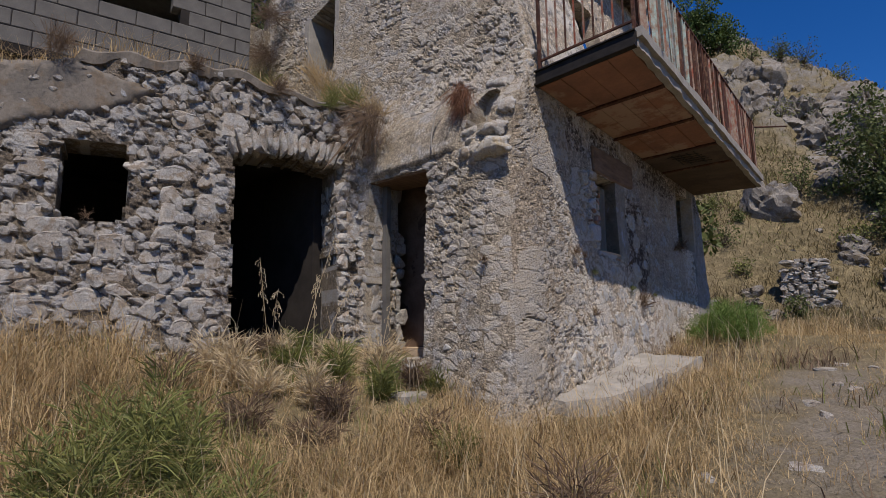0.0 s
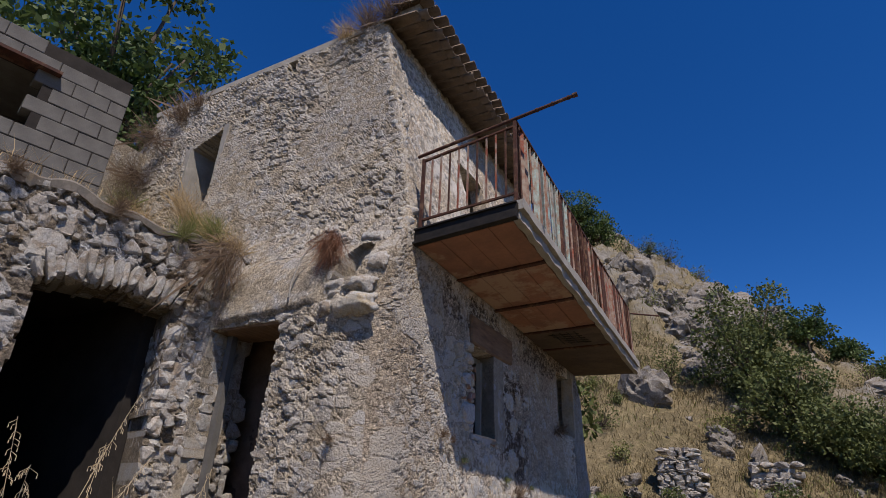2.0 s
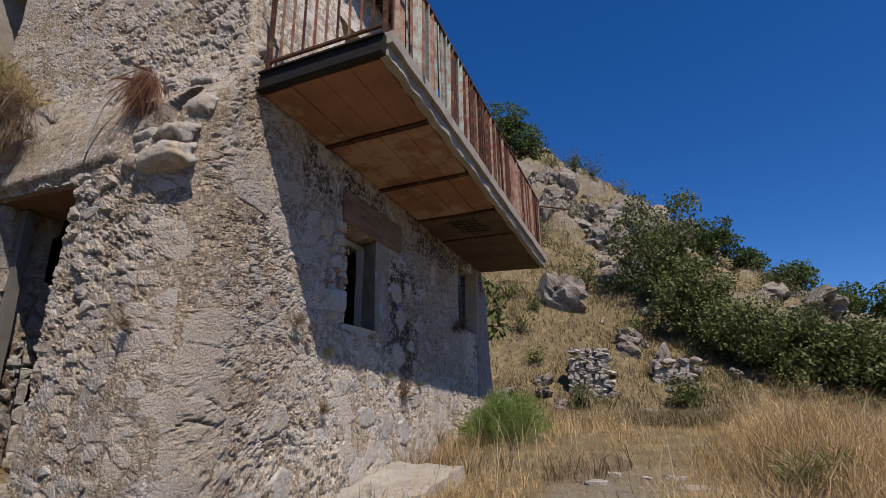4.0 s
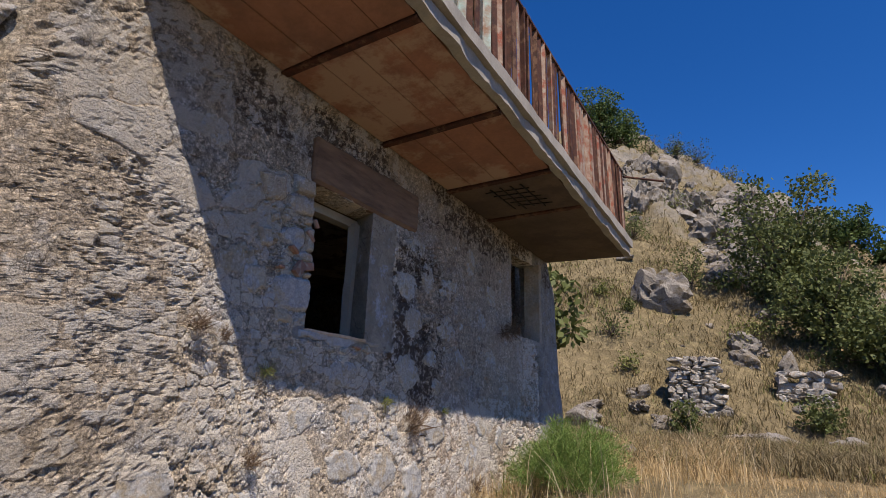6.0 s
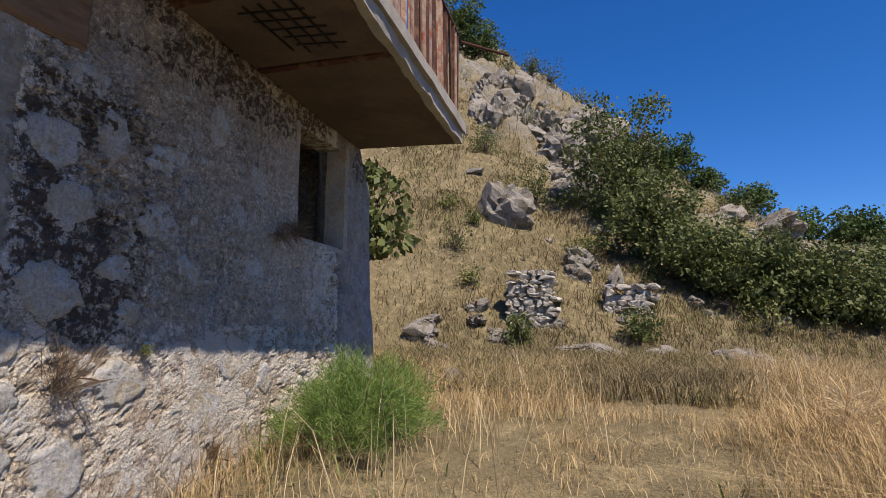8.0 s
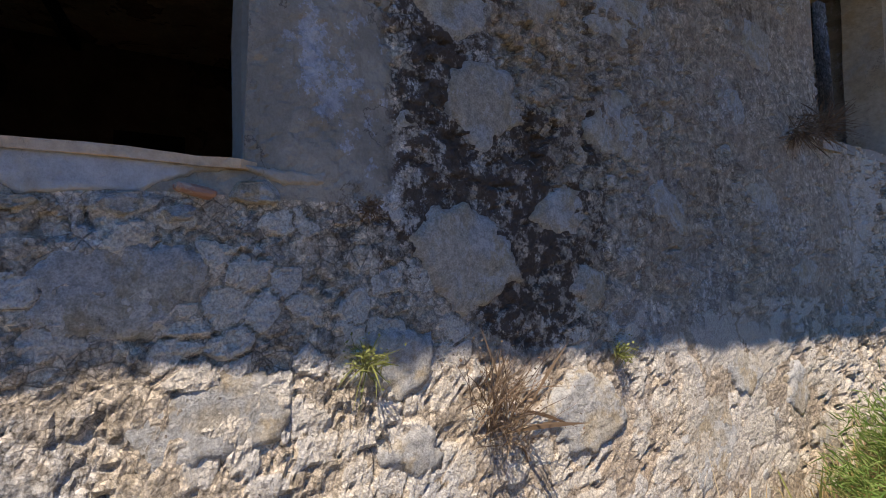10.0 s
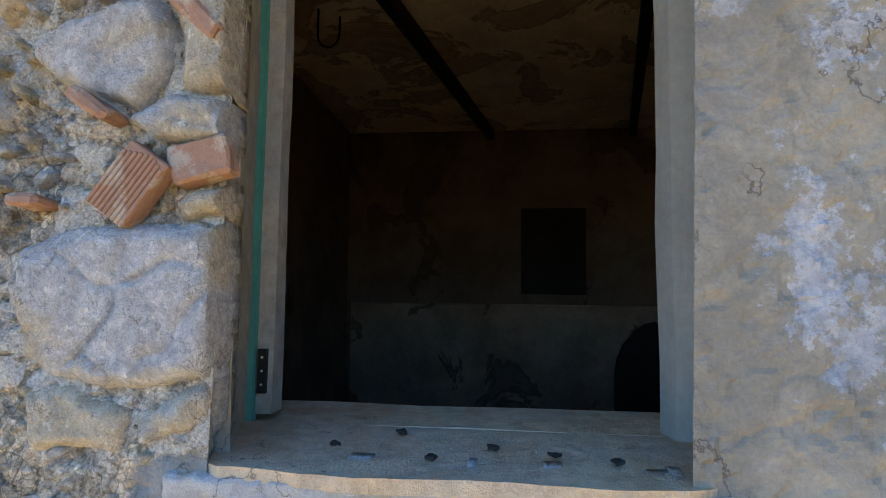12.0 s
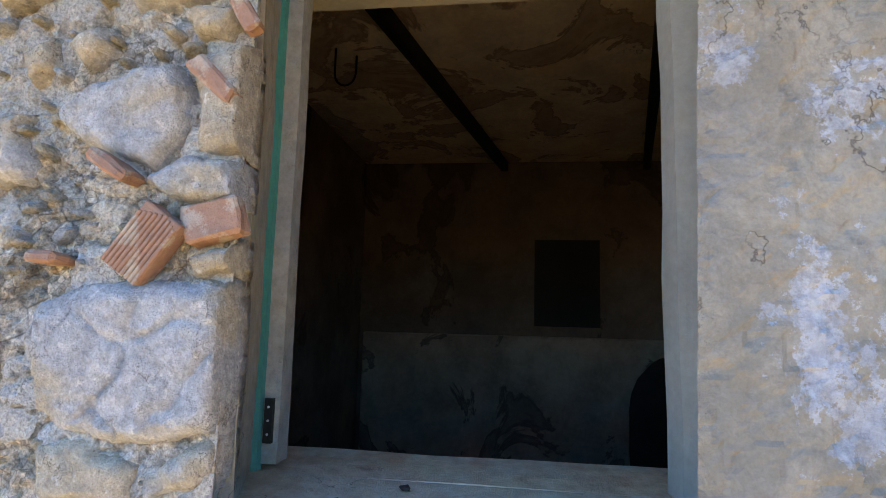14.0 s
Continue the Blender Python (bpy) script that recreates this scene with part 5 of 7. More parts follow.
def on_track(x, y):
    """The trodden line in front of the house, where the growth is thin."""
    px = np.interp(y, [-3, 0, 2, 4.5, 6.2, 7.5, 9, 13, 18], [0.2, 0.05, 0.0, -0.15, -0.9, -0.6, 0.2, 0.6, 0.9])
    return np.abs(x - px)


def scatter(n, x0, x1, y0, y1, seed):
    rs = np.random.RandomState(seed)
    x, y = rs.uniform(x0, x1, n), rs.uniform(y0, y1, n)
    ok = ~inside_house(x, y)
    return x[ok], y[ok], rs


def arch_front(x, y):
    """The lower growth before the cellar arch and the door."""
    return step(-2.9, -3.6, x) * step(1.8, 2.4, y) * step(4.6, 4.3, y)


def near_grass():
    x, y, rs = scatter(420000, -8.5, 6.5, -3.0, 17.0, 5)
    patch = vnoise(x * 0.8, y * 0.8, 51, 3)
    t = on_track(x, y)
    ledge = (x > -2.8) & (x < -1.98) & (y > 4.2) & (y < 7.1)
    far = np.maximum(np.maximum(x - 3.0, 1.2 - y), np.maximum((y - 13.5) * 0.6, 0))
    thin = rs.uniform(0, 1, len(x)) < 1 - 0.93 * step(0.0, 1.6, far + 0.5 * patch)
    keep = (rs.uniform(0, 1, len(x)) < 0.35 + 0.75 * step(0.2, 0.8, t) + 0.3 * patch) & ~ledge & thin
    keep &= (rs.uniform(0, 1, len(x)) < 1 - 0.85 * step(1.2, 0.5, np.abs(x + 1.4)) * step(6.5, 7.5, y) * step(12, 9, y))
    keep &= rs.uniform(0, 1, len(x)) < 1 - 0.75 * step(0.9, 0.3, np.abs(x + 0.35) + 0.6 * vnoise(x * 2.1, y * 2.1, 3)) * step(3.4, 4.6, y) * step(8.5, 6.5, y)
    x, y, patch, t = x[keep], y[keep], patch[keep], t[keep]
    n = len(x)
    tall = (0.14 + 0.42 * rs.beta(1.6, 3.0, n)) * (0.5 + 0.75 * step(0.2, 1.4, t)) * (1 + 0.5 * patch)
    tall *= 1 + 0.45 * step(-2.0, -3.5, x) * step(5.5, 3.5, y)
    tall *= 0.65 + 0.35 * step(-1.0, -2.0, x) * step(7, 4, y) + 0.55 * step(-0.3, 0.8, x)
    base = np.stack([x, y, height(x, y) - 0.02], -1)
    lean = rs.uniform(0.2, 1.4, n) + 1.2 * step(0.0, 0.5, vnoise(x * 1.3, y * 1.3, 55, 3)) * rs.uniform(0, 1, n)
    tall *= 0.45 + 0.75 * step(-0.35, 0.35, vnoise(x * 2.2, y * 2.2, 57, 3))
    tall *= 1 - 0.72 * arch_front(x, y)
    ob = blades("dry_grass", base, tall, rs.uniform(0.003, 0.007, n), lean, STRAW, 6)
    tagged(ob, "dense dry yellow grass on the slope", "grass", kind="stuff")
    # green weeds in drifts
    x, y, rs = scatter(52000, -6.5, 2.5, 0.8, 9.0, 15)
    d = np.exp(-(((x + 3.6) / 0.7) ** 2 + ((y - 1.55) / 0.6) ** 2)) + 0.7 * np.exp(-(((x + 4.7) / 0.45) ** 2 + ((y - 3.1) / 0.5) ** 2)) + 0.22 * step(0.0, 0.5, vnoise(x * 1.4, y * 1.4, 77, 3))
    keep = rs.uniform(0, 1, len(x)) < d
    x, y = x[keep], y[keep]
    n = len(x)
    base = np.stack([x, y, height(x, y) - 0.02], -1)
    ob = blades("green_weeds", base, rs.uniform(0.1, 0.5, n) * (0.55 + 0.6 * step(-2.0, -3.0, x)) * (1 - 0.55 * arch_front(x, y)), rs.uniform(0.005, 0.012, n), rs.uniform(0.2, 1.3, n), GREEN_GRASS, 16)
    tagged(ob, "half-green weeds among the dry grass", "weeds", kind="stuff")
    # brown withered stems
    x, y, rs = scatter(26000, -6.0, 2.5, 0.8, 8.0, 25)
    keep = rs.uniform(0, 1, len(x)) < step(0.0, 0.5, vnoise(x * 1.2, y * 1.2, 87, 3))
    x, y = x[keep], y[keep]
    n = len(x)
    base = np.stack([x, y, height(x, y) - 0.02], -1)
    ob = blades("withered_weeds", base, rs.uniform(0.08, 0.42, n) * (1 - 0.5 * arch_front(x, y)), rs.uniform(0.004, 0.012, n), rs.uniform(0.3, 1.8, n), DRY_LEAF, 26)
    tagged(ob, "withered brown weeds among the grass", "weeds", kind="stuff")
    # long bleached stalks
    x, y, rs = scatter(1500, -6.0, 3.0, 0.9, 12.0, 35)
    keep = (on_track(x, y) > 0.5)
    x, y = x[keep], y[keep]
    n = len(x)
    base = np.stack([x, y, height(x, y) - 0.02], -1)
    ob = blades("grass_stalks", base, rs.uniform(0.4, 0.85, n), rs.uniform(0.004, 0.006, n), rs.uniform(0.1, 0.6, n), STRAW_PALE, 36, 0.3)
    tagged(ob, "long bleached grass stalks", "grass", kind="stuff")


near_grass()


def hill_grass():
    rs = np.random.RandomState(9)
    n = 190000
    az = np.radians(rs.uniform(-24, 40, n))
    r = 6 + 44 * rs.uniform(0, 1, n) ** 1.3
    x, y = r * np.sin(az), 5 + r * np.cos(az)
    ok = ~inside_house(x, y) & ((y > 11) | (x > 3.2))
    rk = vnoise(x * 0.22 + 3, y * 0.22, 31, 4) + 0.25 * vnoise(x * 1.3, y * 1.3, 37, 3)
    ok &= ~((rk > 0.1) & (r > 27) & (rs.uniform(0, 1, n) < 0.55))
    ok &= rs.uniform(0, 1, n) < 0.35 + 0.65 * step(-0.25, 0.2, vnoise(x * 0.7, y * 0.7, 61, 3))
    x, y, r = x[ok], y[ok], r[ok]
    n = len(x)
    base = np.stack([x, y, height(x, y) - 0.04], -1)
    tall = rs.uniform(0.15, 0.5, n) * (0.8 + 0.4 * vnoise(x * 0.9, y * 0.9, 71, 3))
    ob = blades("hill_grass", base, tall, 0.006 + 0.0010 * r, rs.uniform(0.3, 1.5, n), HILL_STRAW, 19)
    tagged(ob, "faded dry grass covering the hillside", "grass", kind="stuff")
    pick = (rs.uniform(0, 1, n) < 0.2 * step(-0.05, 0.35, vnoise(x * 0.5, y * 0.5, 91, 4)))
    ob = blades("hill_weeds", base[pick] + np.array([0.05, 0, 0]), tall[pick] * 0.9, 0.010 + 0.0012 * r[pick], rs.uniform(0.3, 1.5, pick.sum()), GREEN_GRASS, 29)
    tagged(ob, "olive green weeds among the hillside grass", "weeds", kind="stuff")


hill_grass()


def leaf_mesh(name, centres, size, material, seed, droop=0.3):
    """Small pointed leaves, four corners each, at the given places."""
    rs = np.random.RandomState(seed)
    n = len(centres)
    d = rs.normal(0, 1, (n, 3))
    d[:, 2] -= droop
    d /= np.linalg.norm(d, axis=1)[:, None]
    e = np.cross(d, rs.normal(0, 1, (n, 3)))
    e /= np.linalg.norm(e, axis=1)[:, None] + 1e-9
    s = size * rs.uniform(0.6, 1.3, n)[:, None]
    V = np.stack([centres - d * s * 0.5, centres + e * s * 0.3, centres + d * s * 0.5, centres - e * s * 0.3], 1).reshape(-1, 3)
    me = bpy.data.meshes.new(name)
    me.from_pydata(V.tolist(), [], (np.arange(n)[:, None] * 4 + np.arange(4)).tolist())
    me.materials.append(material)
    return me


def limb_bm(bm, pts, r0, r1, sides=6):
    rings = []
    for i, p in enumerate(pts):
        d = (pts[min(i + 1, len(pts) - 1)] - pts[max(i - 1, 0)]).normalized()
        q = d.to_track_quat("Z", "Y")
        r = r0 + (r1 - r0) * i / (len(pts) - 1)
        rings.append([bm.verts.new(p + q @ Vector((math.cos(2 * math.pi * k / sides) * r, math.sin(2 * math.pi * k / sides) * r, 0))) for k in range(sides)])
    for a, b in zip(rings, rings[1:]):
        for k in range(sides):
            bm.faces.new((a[k], a[(k + 1) % sides], b[(k + 1) % sides], b[k]))
    bm.faces.new(rings[-1])
    return bm


def tree(name, label, at, tall, spread, leaf, leaves, material, seed, trunk=0.35, low=0.1, category="tree", group=""):
    """Trunk, limbs and a crown of leaf clumps round the limb ends, with gaps."""
    rnd = random.Random(seed)
    rs = np.random.RandomState(seed)
    t = thing(name, label, category, at, group)
    bm = bmesh.new()
    foot, fork = Vector((0, 0, -0.3)), Vector((rnd.uniform(-0.1, 0.1), rnd.uniform(-0.1, 0.1), tall * trunk))
    limb_bm(bm, [foot, foot.lerp(fork, 0.5) + Vector((0.04, 0.03, 0)), fork], 0.035 * tall * 0.8, 0.02 * tall, 8)
    clumps = []
    k = 22
    for i in range(k):
        a = 2.4 * i + rnd.uniform(-0.4, 0.4)
        h = tall * (low + (1 - low) * ((i + 0.5) / k) ** 0.9)
        reach = spread * math.sqrt(max(0.06, 1 - ((h / tall - 0.45) / 0.62) ** 2)) * rnd.uniform(0.55, 1.05)
        end = Vector((math.cos(a) * reach, math.sin(a) * reach, h))
        root = fork if h > fork.z else Vector((0, 0, h * 0.6))
        mid = root.lerp(end, 0.5) + Vector((0, 0, 0.06 * tall))
        limb_bm(bm, [root, mid, end], 0.012 * tall, 0.003 * tall, 5)
        clumps.append((end, rnd.uniform(0.26, 0.42) * spread))
        clumps.append((mid + Vector((rnd.uniform(-1, 1), rnd.uniform(-1, 1), rnd.uniform(-0.3, 0.6))) * 0.2 * spread, rnd.uniform(0.2, 0.34) * spread))
    part("trunk", bm, BARK, t, smooth=True)
    per = leaves // len(clumps)
    pts = []
    for c, r in clumps:
        p = rs.normal(0, 1, (per, 3))
        p /= np.linalg.norm(p, axis=1)[:, None]
        p *= (rs.uniform(0.35, 1.0, per) ** 0.5 * r * (1 + 0.35 * rs.normal(0, 1, per) * 0.5))[:, None]
        p[:, 2] *= 0.75
        pts.append(np.array(c) + p)
    crown = new("crown", leaf_mesh("crown", np.concatenate(pts), leaf, material, seed))
    crown.parent = t
    return t


def ground_z(x, y):
    return float(height(np.array(float(x)), np.array(float(y))))


def polar(az, r):
    x, y = r * math.sin(radians(az)), 5 + r * math.cos(radians(az))
    return x, y, ground_z(x, y) - 0.05


tree("tree", "leafy green tree rising behind the block shed", (-11.6, 5.6, 4.6), 8.2, 2.7, 0.20, 12000, TREE_LEAF, 3)
tree("tree", "leafy green tree behind the ruined cellar", (-14.5, 3.4, 4.2), 9.5, 3.4, 0.22, 12000, TREE_LEAF, 5)
tree("bush", "green bush growing behind the house corner", (-9.6, 6.4, 4.9), 4.2, 1.6, 0.14, 4000, TREE_LEAF, 7, category="bush")
for i, (az, r, tall, spread, leaf, n) in enumerate(((0.8, 23.5, 5.2, 2.3, 0.17, 9000), (4.0, 20.5, 3.0, 1.6, 0.15, 7000), (7.6, 19.5, 2.0, 1.6, 0.15, 7000), (11.5, 19.5, 1.9, 1.7, 0.15, 7000), (15.5, 19.5, 2.0, 1.8, 0.15, 7000), (19.5, 20.0, 2.2, 2.0, 0.15, 6000), (24, 22.0, 3.0, 2.2, 0.16, 6000))):
    tree("bush", "dense dark green evergreen bush on the hillside", polar(az, r), tall, spread, leaf, n, BUSH, 20 + i, 0.2, 0.05, "bush", "hillside bushes")
for i, (az, r, tall, spread, n) in enumerate(((-15.3, 40, 4.4, 2.2, 4500), (-13.0, 41, 3.6, 1.9, 3500), (6.2, 40, 3.2, 1.6, 3500), (9.0, 41, 1.8, 1.3, 2500), (12.5, 40, 1.8, 1.6, 3000), (15.5, 38, 1.8, 1.6, 3000), (20, 38, 2.4, 2.0, 3500))):
    tree("tree", "small green tree on the hill crest", polar(az, r), tall, spread, 0.22, n, TREE_LEAF, 40 + i, 0.3, 0.25, "tree", "hill crest trees")
for i, (az, r, tall, spread) in enumerate(((2.1, 15.5, 0.9, 0.5), (-9.6, 15.0, 1.0, 0.4), (-7.5, 23.5, 1.8, 0.8), (-1.0, 30, 2.0, 1.1), (-12.5, 27, 1.5, 0.9))):
    tree("shrub", "small green shrub among dry grass", polar(az, r), tall, spread, 0.09, 1400, BUSH, 60 + i, 0.15, 0.05, "shrub", "hillside shrubs")
rnd = random.Random(15)
for i in range(34):
    az, r = rnd.uniform(-17, 14), rnd.uniform(17, 44)
    k = rnd.uniform(0.5, 1.3) * (0.5 + r / 40)
    tree("shrub", "small green shrub among dry grass", polar(az, r), k, k * 0.6, 0.05 + 0.0022 * r, 380, BUSH if i % 2 else GREEN_GRASS, 400 + i, 0.15, 0.05, "shrub", "hillside shrubs")
tree("fig_bush", "broad-leaved green fig bush behind the house end", (-3.6, 12.2, 1.3), 3.0, 0.75, 0.15, 1500, BUSH, 71, 0.45, 0.62, "bush")


def sprays(name, roots, ways, long, thin, material, seed):
    """Thin sprigs that start at roots and point along ways."""
    rs = np.random.RandomState(seed)
    n = len(roots)
    ways = ways / np.linalg.norm(ways, axis=1)[:, None]
    s = np.cross(ways, rs.normal(0, 1, (n, 3)))
    s = s / np.linalg.norm(s, axis=1)[:, None] * thin
    l = long[:, None]
    tip = roots + ways * l - np.array([0, 0, 0.15]) * l
    mid = roots + ways * l * 0.5
    V = np.stack([roots - s, roots + s, mid + s, tip, mid - s], 1).reshape(-1, 3)
    me = bpy.data.meshes.new(name)
    me.from_pydata(V.tolist(), [], (np.arange(n)[:, None] * 5 + np.arange(5)).tolist())
    me.materials.append(material)
    return new(name, me)


def feathery():
    rs = np.random.RandomState(33)
    c = np.array([-1.98, 9.0])
    gz = ground_z(*c)
    m, per = 150, 130
    a, e = rs.uniform(0, 2 * np.pi, m), np.arcsin(rs.uniform(0.0, 1, m))
    rad = 0.35 * (1 + 0.28 * rs.normal(0, 1, m)).clip(0.5, 1.35)
    d = np.stack([np.cos(a) * np.cos(e), np.sin(a) * np.cos(e), np.sin(e)], -1)
    mid = np.array([c[0], c[1], gz + 0.1]) + d * rad[:, None] * np.array([1.15, 1.15, 1.05])
    roots = np.repeat(mid, per, 0) + rs.normal(0, 0.045, (m * per, 3))
    ways = np.repeat(d, per, 0) * 0.7 + rs.normal(0, 0.6, (m * per, 3)) + np.array([0, 0, 0.5])
    t = thing("green_shrub", "bright green feathery shrub against the wall foot", "shrub", (0, 0, 0))
    ob = sprays("foliage", roots, ways, rs.uniform(0.03, 0.09, m * per), 0.0018, FRESH, 34)
    ob.parent = t
    rnd = random.Random(2)
    for i in range(14):
        an, l = rnd.uniform(0, 6.28), rnd.uniform(0.2, 0.4)
        bm = limb_bm(bmesh.new(), [Vector((c[0], c[1], gz - 0.05)), Vector((c[0] + math.cos(an) * l * 0.5, c[1] + math.sin(an) * l * 0.5, gz + 0.22)), Vector((c[0] + math.cos(an) * l, c[1] + math.sin(an) * l, gz + 0.42))], 0.008, 0.003, 5)
        part("stem", bm, BARK, t)


feathery()


def wall_tuft(at, out, n, long, material, name, label, seed, thin=0.0013, up=0.8):
    """A dry tuft rooted in a wall joint."""
    rs = np.random.RandomState(seed)
    o = np.array(out)
    d = o * rs.uniform(0.1, 0.8, (n, 1)) + rs.normal(0, 0.5, (n, 3)) + np.array([0, 0, up])
    d /= np.linalg.norm(d, axis=1)[:, None]
    l = long * rs.uniform(0.3, 1.0, n)[:, None]
    s = np.cross(d, rs.normal(0, 1, (n, 3)))
    s /= np.linalg.norm(s, axis=1)[:, None]
    root = np.array(at) + rs.normal(0, 0.06, (n, 3)) * long * 2
    tip = root + d * l + np.array([0, 0, -0.12]) * l
    mid = root + d * l * 0.5
    V = np.stack([root - s * thin, root + s * thin, mid + s * thin, tip, mid - s * thin], 1).reshape(-1, 3)
    twigs = np.arange(n)[:, None] * 5 + np.arange(5)
    m = 3 * n
    k = rs.randint(0, n, m)
    f = rs.uniform(0.35, 1, (m, 1))
    c = root[k] + d[k] * l[k] * f + rs.normal(0, 0.006, (m, 3))
    e, g = rs.normal(0, 1, (m, 3)) * thin * 1.6, rs.normal(0, 1, (m, 3)) * thin * 1.6
    W = np.stack([c - e, c + g, c + e, c - g], 1).reshape(-1, 3)
    me = bpy.data.meshes.new(name)
    me.from_pydata(np.vstack([V, W]).tolist(), [], twigs.tolist() + (len(V) + np.arange(m)[:, None] * 4 + np.arange(4)).tolist())
    me.materials.append(material)
    return tagged(new(name, me), label, "plant")


EAST, SOUTH = (1, 0, 0), (0, -1, 0)
for i, (at, out, n, long, mat, up) in enumerate((
        ((-2.66, 7.28, 1.84), EAST, 110, 0.36, DRY_LEAF, 0.9), ((-2.66, 6.92, 2.02), EAST, 50, 0.14, GREEN_GRASS, 0.3), ((-2.66, 5.79, 2.16), EAST, 40, 0.12, GREEN_GRASS, 0.2),
        ((-2.64, 5.31, 2.35), EAST, 70, 0.15, DRY_LEAF, 0.3), ((-2.64, 5.74, 1.68), EAST, 60, 0.16, DRY_LEAF, 0.5), ((-2.66, 7.74, 1.96), EAST, 30, 0.1, GREEN_GRASS, 0.6),
        ((-2.66, 9.14, 2.84), EAST, 120, 0.26, DRY_LEAF, 0.1), ((-2.66, 8.95, 2.8), EAST, 70, 0.2, DRY_LEAF, -0.3), ((-2.66, 8.3, 1.3), EAST, 90, 0.25, DRY_LEAF, 0.9),
        
        ) + (((-2.62, 5.46, 2.31), EAST, 40, 0.12, DRY_LEAF, 0.2), ((-3.03, 4.14, 2.19), SOUTH, 60, 0.12, DRY_LEAF, 0.2), ((-3.40, 4.30, 4.08), SOUTH, 420, 0.5, RUSTY_LEAF, -1.6),
        ((-4.6, 4.08, 4.05), SOUTH, 420, 0.95, DRY_LEAF, -1.0), ((-4.62, 4.2, 4.1), SOUTH, 160, 0.5, STRAW, 0.8), ((-2.66, 6.93, 2.36), EAST, 40, 0.05, DRY_LEAF, 0.1),
        
        ) + (((-3.5, 5.0, 7.75), SOUTH, 420, 0.7, DRY_LEAF, 0.9), ((-3.85, 5.0, 7.72), SOUTH, 380, 0.75, DRY_LEAF, 0.9), ((-4.25, 5.0, 7.7), SOUTH, 260, 0.55, STRAW, 0.9), ((-3.2, 5.0, 7.85), SOUTH, 260, 0.6, DRY_LEAF, 0.7), ((-7.5, 5.0, 7.3), SOUTH, 360, 0.9, DRY_LEAF, 0.9), ((-7.2, 5.0, 7.5), SOUTH, 260, 0.6, DRY_LEAF, 1.0),
        ((-7.75, 4.7, 6.9), SOUTH, 320, 0.8, DRY_LEAF, -0.2), ((-7.9, 4.7, 6.2), SOUTH, 320, 0.8, DRY_LEAF, -0.2), ((-7.8, 4.7, 5.6), SOUTH, 240, 0.7, GREEN_GRASS, 0.3), ((-7.2, 4.6, 5.1), SOUTH, 260, 0.7, STRAW, 0.9), ((-6.1, 4.6, 4.9), SOUTH, 260, 0.8, STRAW, 1.0), ((-5.6, 4.5, 4.6), SOUTH, 260, 0.6, GREEN_GRASS, 0.9), ((-5.15, 4.3, 4.35), SOUTH, 260, 0.6, STRAW, 0.8), ((-4.95, 4.15, 4.3), SOUTH, 200, 0.5, GREEN_GRASS, 0.7),
        
        ) + (((-5.05, 3.55, 1.3), EAST, 180, 0.3, GREEN_GRASS, 0.9), ((-5.25, 3.05, 1.3), EAST, 160, 0.25, STRAW, 0.9), ((-4.35, 4.25, 1.2), SOUTH, 120, 0.4, STRAW, 0.9), ((-5.4, 2.7, 1.9), EAST, 140, 0.25, DRY_LEAF, 0.2), ((-5.9, 1.6, 2.62), EAST, 30, 0.14, DRY_LEAF, 0.3), ((-5.55, 2.4, 4.35), EAST, 160, 0.3, DRY_LEAF, 0.5), ((-5.2, 3.2, 4.25), EAST, 160, 0.35, DRY_LEAF, 0.6), ((-5.0, 3.8, 4.2), EAST, 160, 0.4, GREEN_GRASS, 0.7), ((-6.1, 1.3, 4.3), EAST, 200, 0.5, DRY_LEAF, 0.9), ((-6.6, 4.75, 5.35), SOUTH, 160, 0.7, STRAW, 1.0))):
    wall_tuft(at, out, int(n * 1.6), long * 0.8, mat, "wall_weed", "dry weed tuft rooted in the wall joints" if mat != GREEN_GRASS else "small green weed in a wall joint", 200 + i, up=up)


def terrace_weeds():
    rs = np.random.RandomState(44)
    n = 9000
    u, w = rs.uniform(0.1, 6.5, n), rs.uniform(0.02, 0.45, n) ** 1.2
    x, y = trace(u)
    X, Y = x - w * 5 * 0.94 - 0.1, np.minimum(y + w * 5 * 0.33, 4.85)
    z = cellar_top(u) - 0.08 + step(0.05, 0.45, w) * 0.3
    keep = rs.uniform(0, 1, n) < 0.2 + step(-0.1, 0.4, vnoise(X * 1.5, Y * 1.5, 3, 3))
    base = np.stack([X, Y, z], -1)[keep]
    n = len(base)
    ob = blades("terrace_grass", base, rs.uniform(0.12, 0.5, n), rs.uniform(0.004, 0.008, n), rs.uniform(0.1, 0.9, n), STRAW, 45)
    tagged(ob, "dry grass and weeds on the cellar roof", "grass", kind="stuff")


terrace_weeds()


def weed_clump(at, tall, wide, n, material, label, seed):
    """A bushy weed: sprigs fanning up and out of one root."""
    rs = np.random.RandomState(seed)
    a, f = rs.uniform(0, 2 * np.pi, n), rs.uniform(0.1, 1, n)
    r = wide * f * rs.uniform(0.2, 1, n)
    roots = np.array(at) + np.stack([np.cos(a) * r, np.sin(a) * r, tall * f * rs.uniform(0.1, 0.9, n)], -1)
    ways = np.stack([np.cos(a), np.sin(a), np.full(n, 1.1)], -1) + rs.normal(0, 0.55, (n, 3))
    ob = sprays("weed", roots, ways, rs.uniform(0.06, 0.2, n), 0.0035, material, seed + 1)
    return tagged(ob, label, "weed", "bushy weeds")


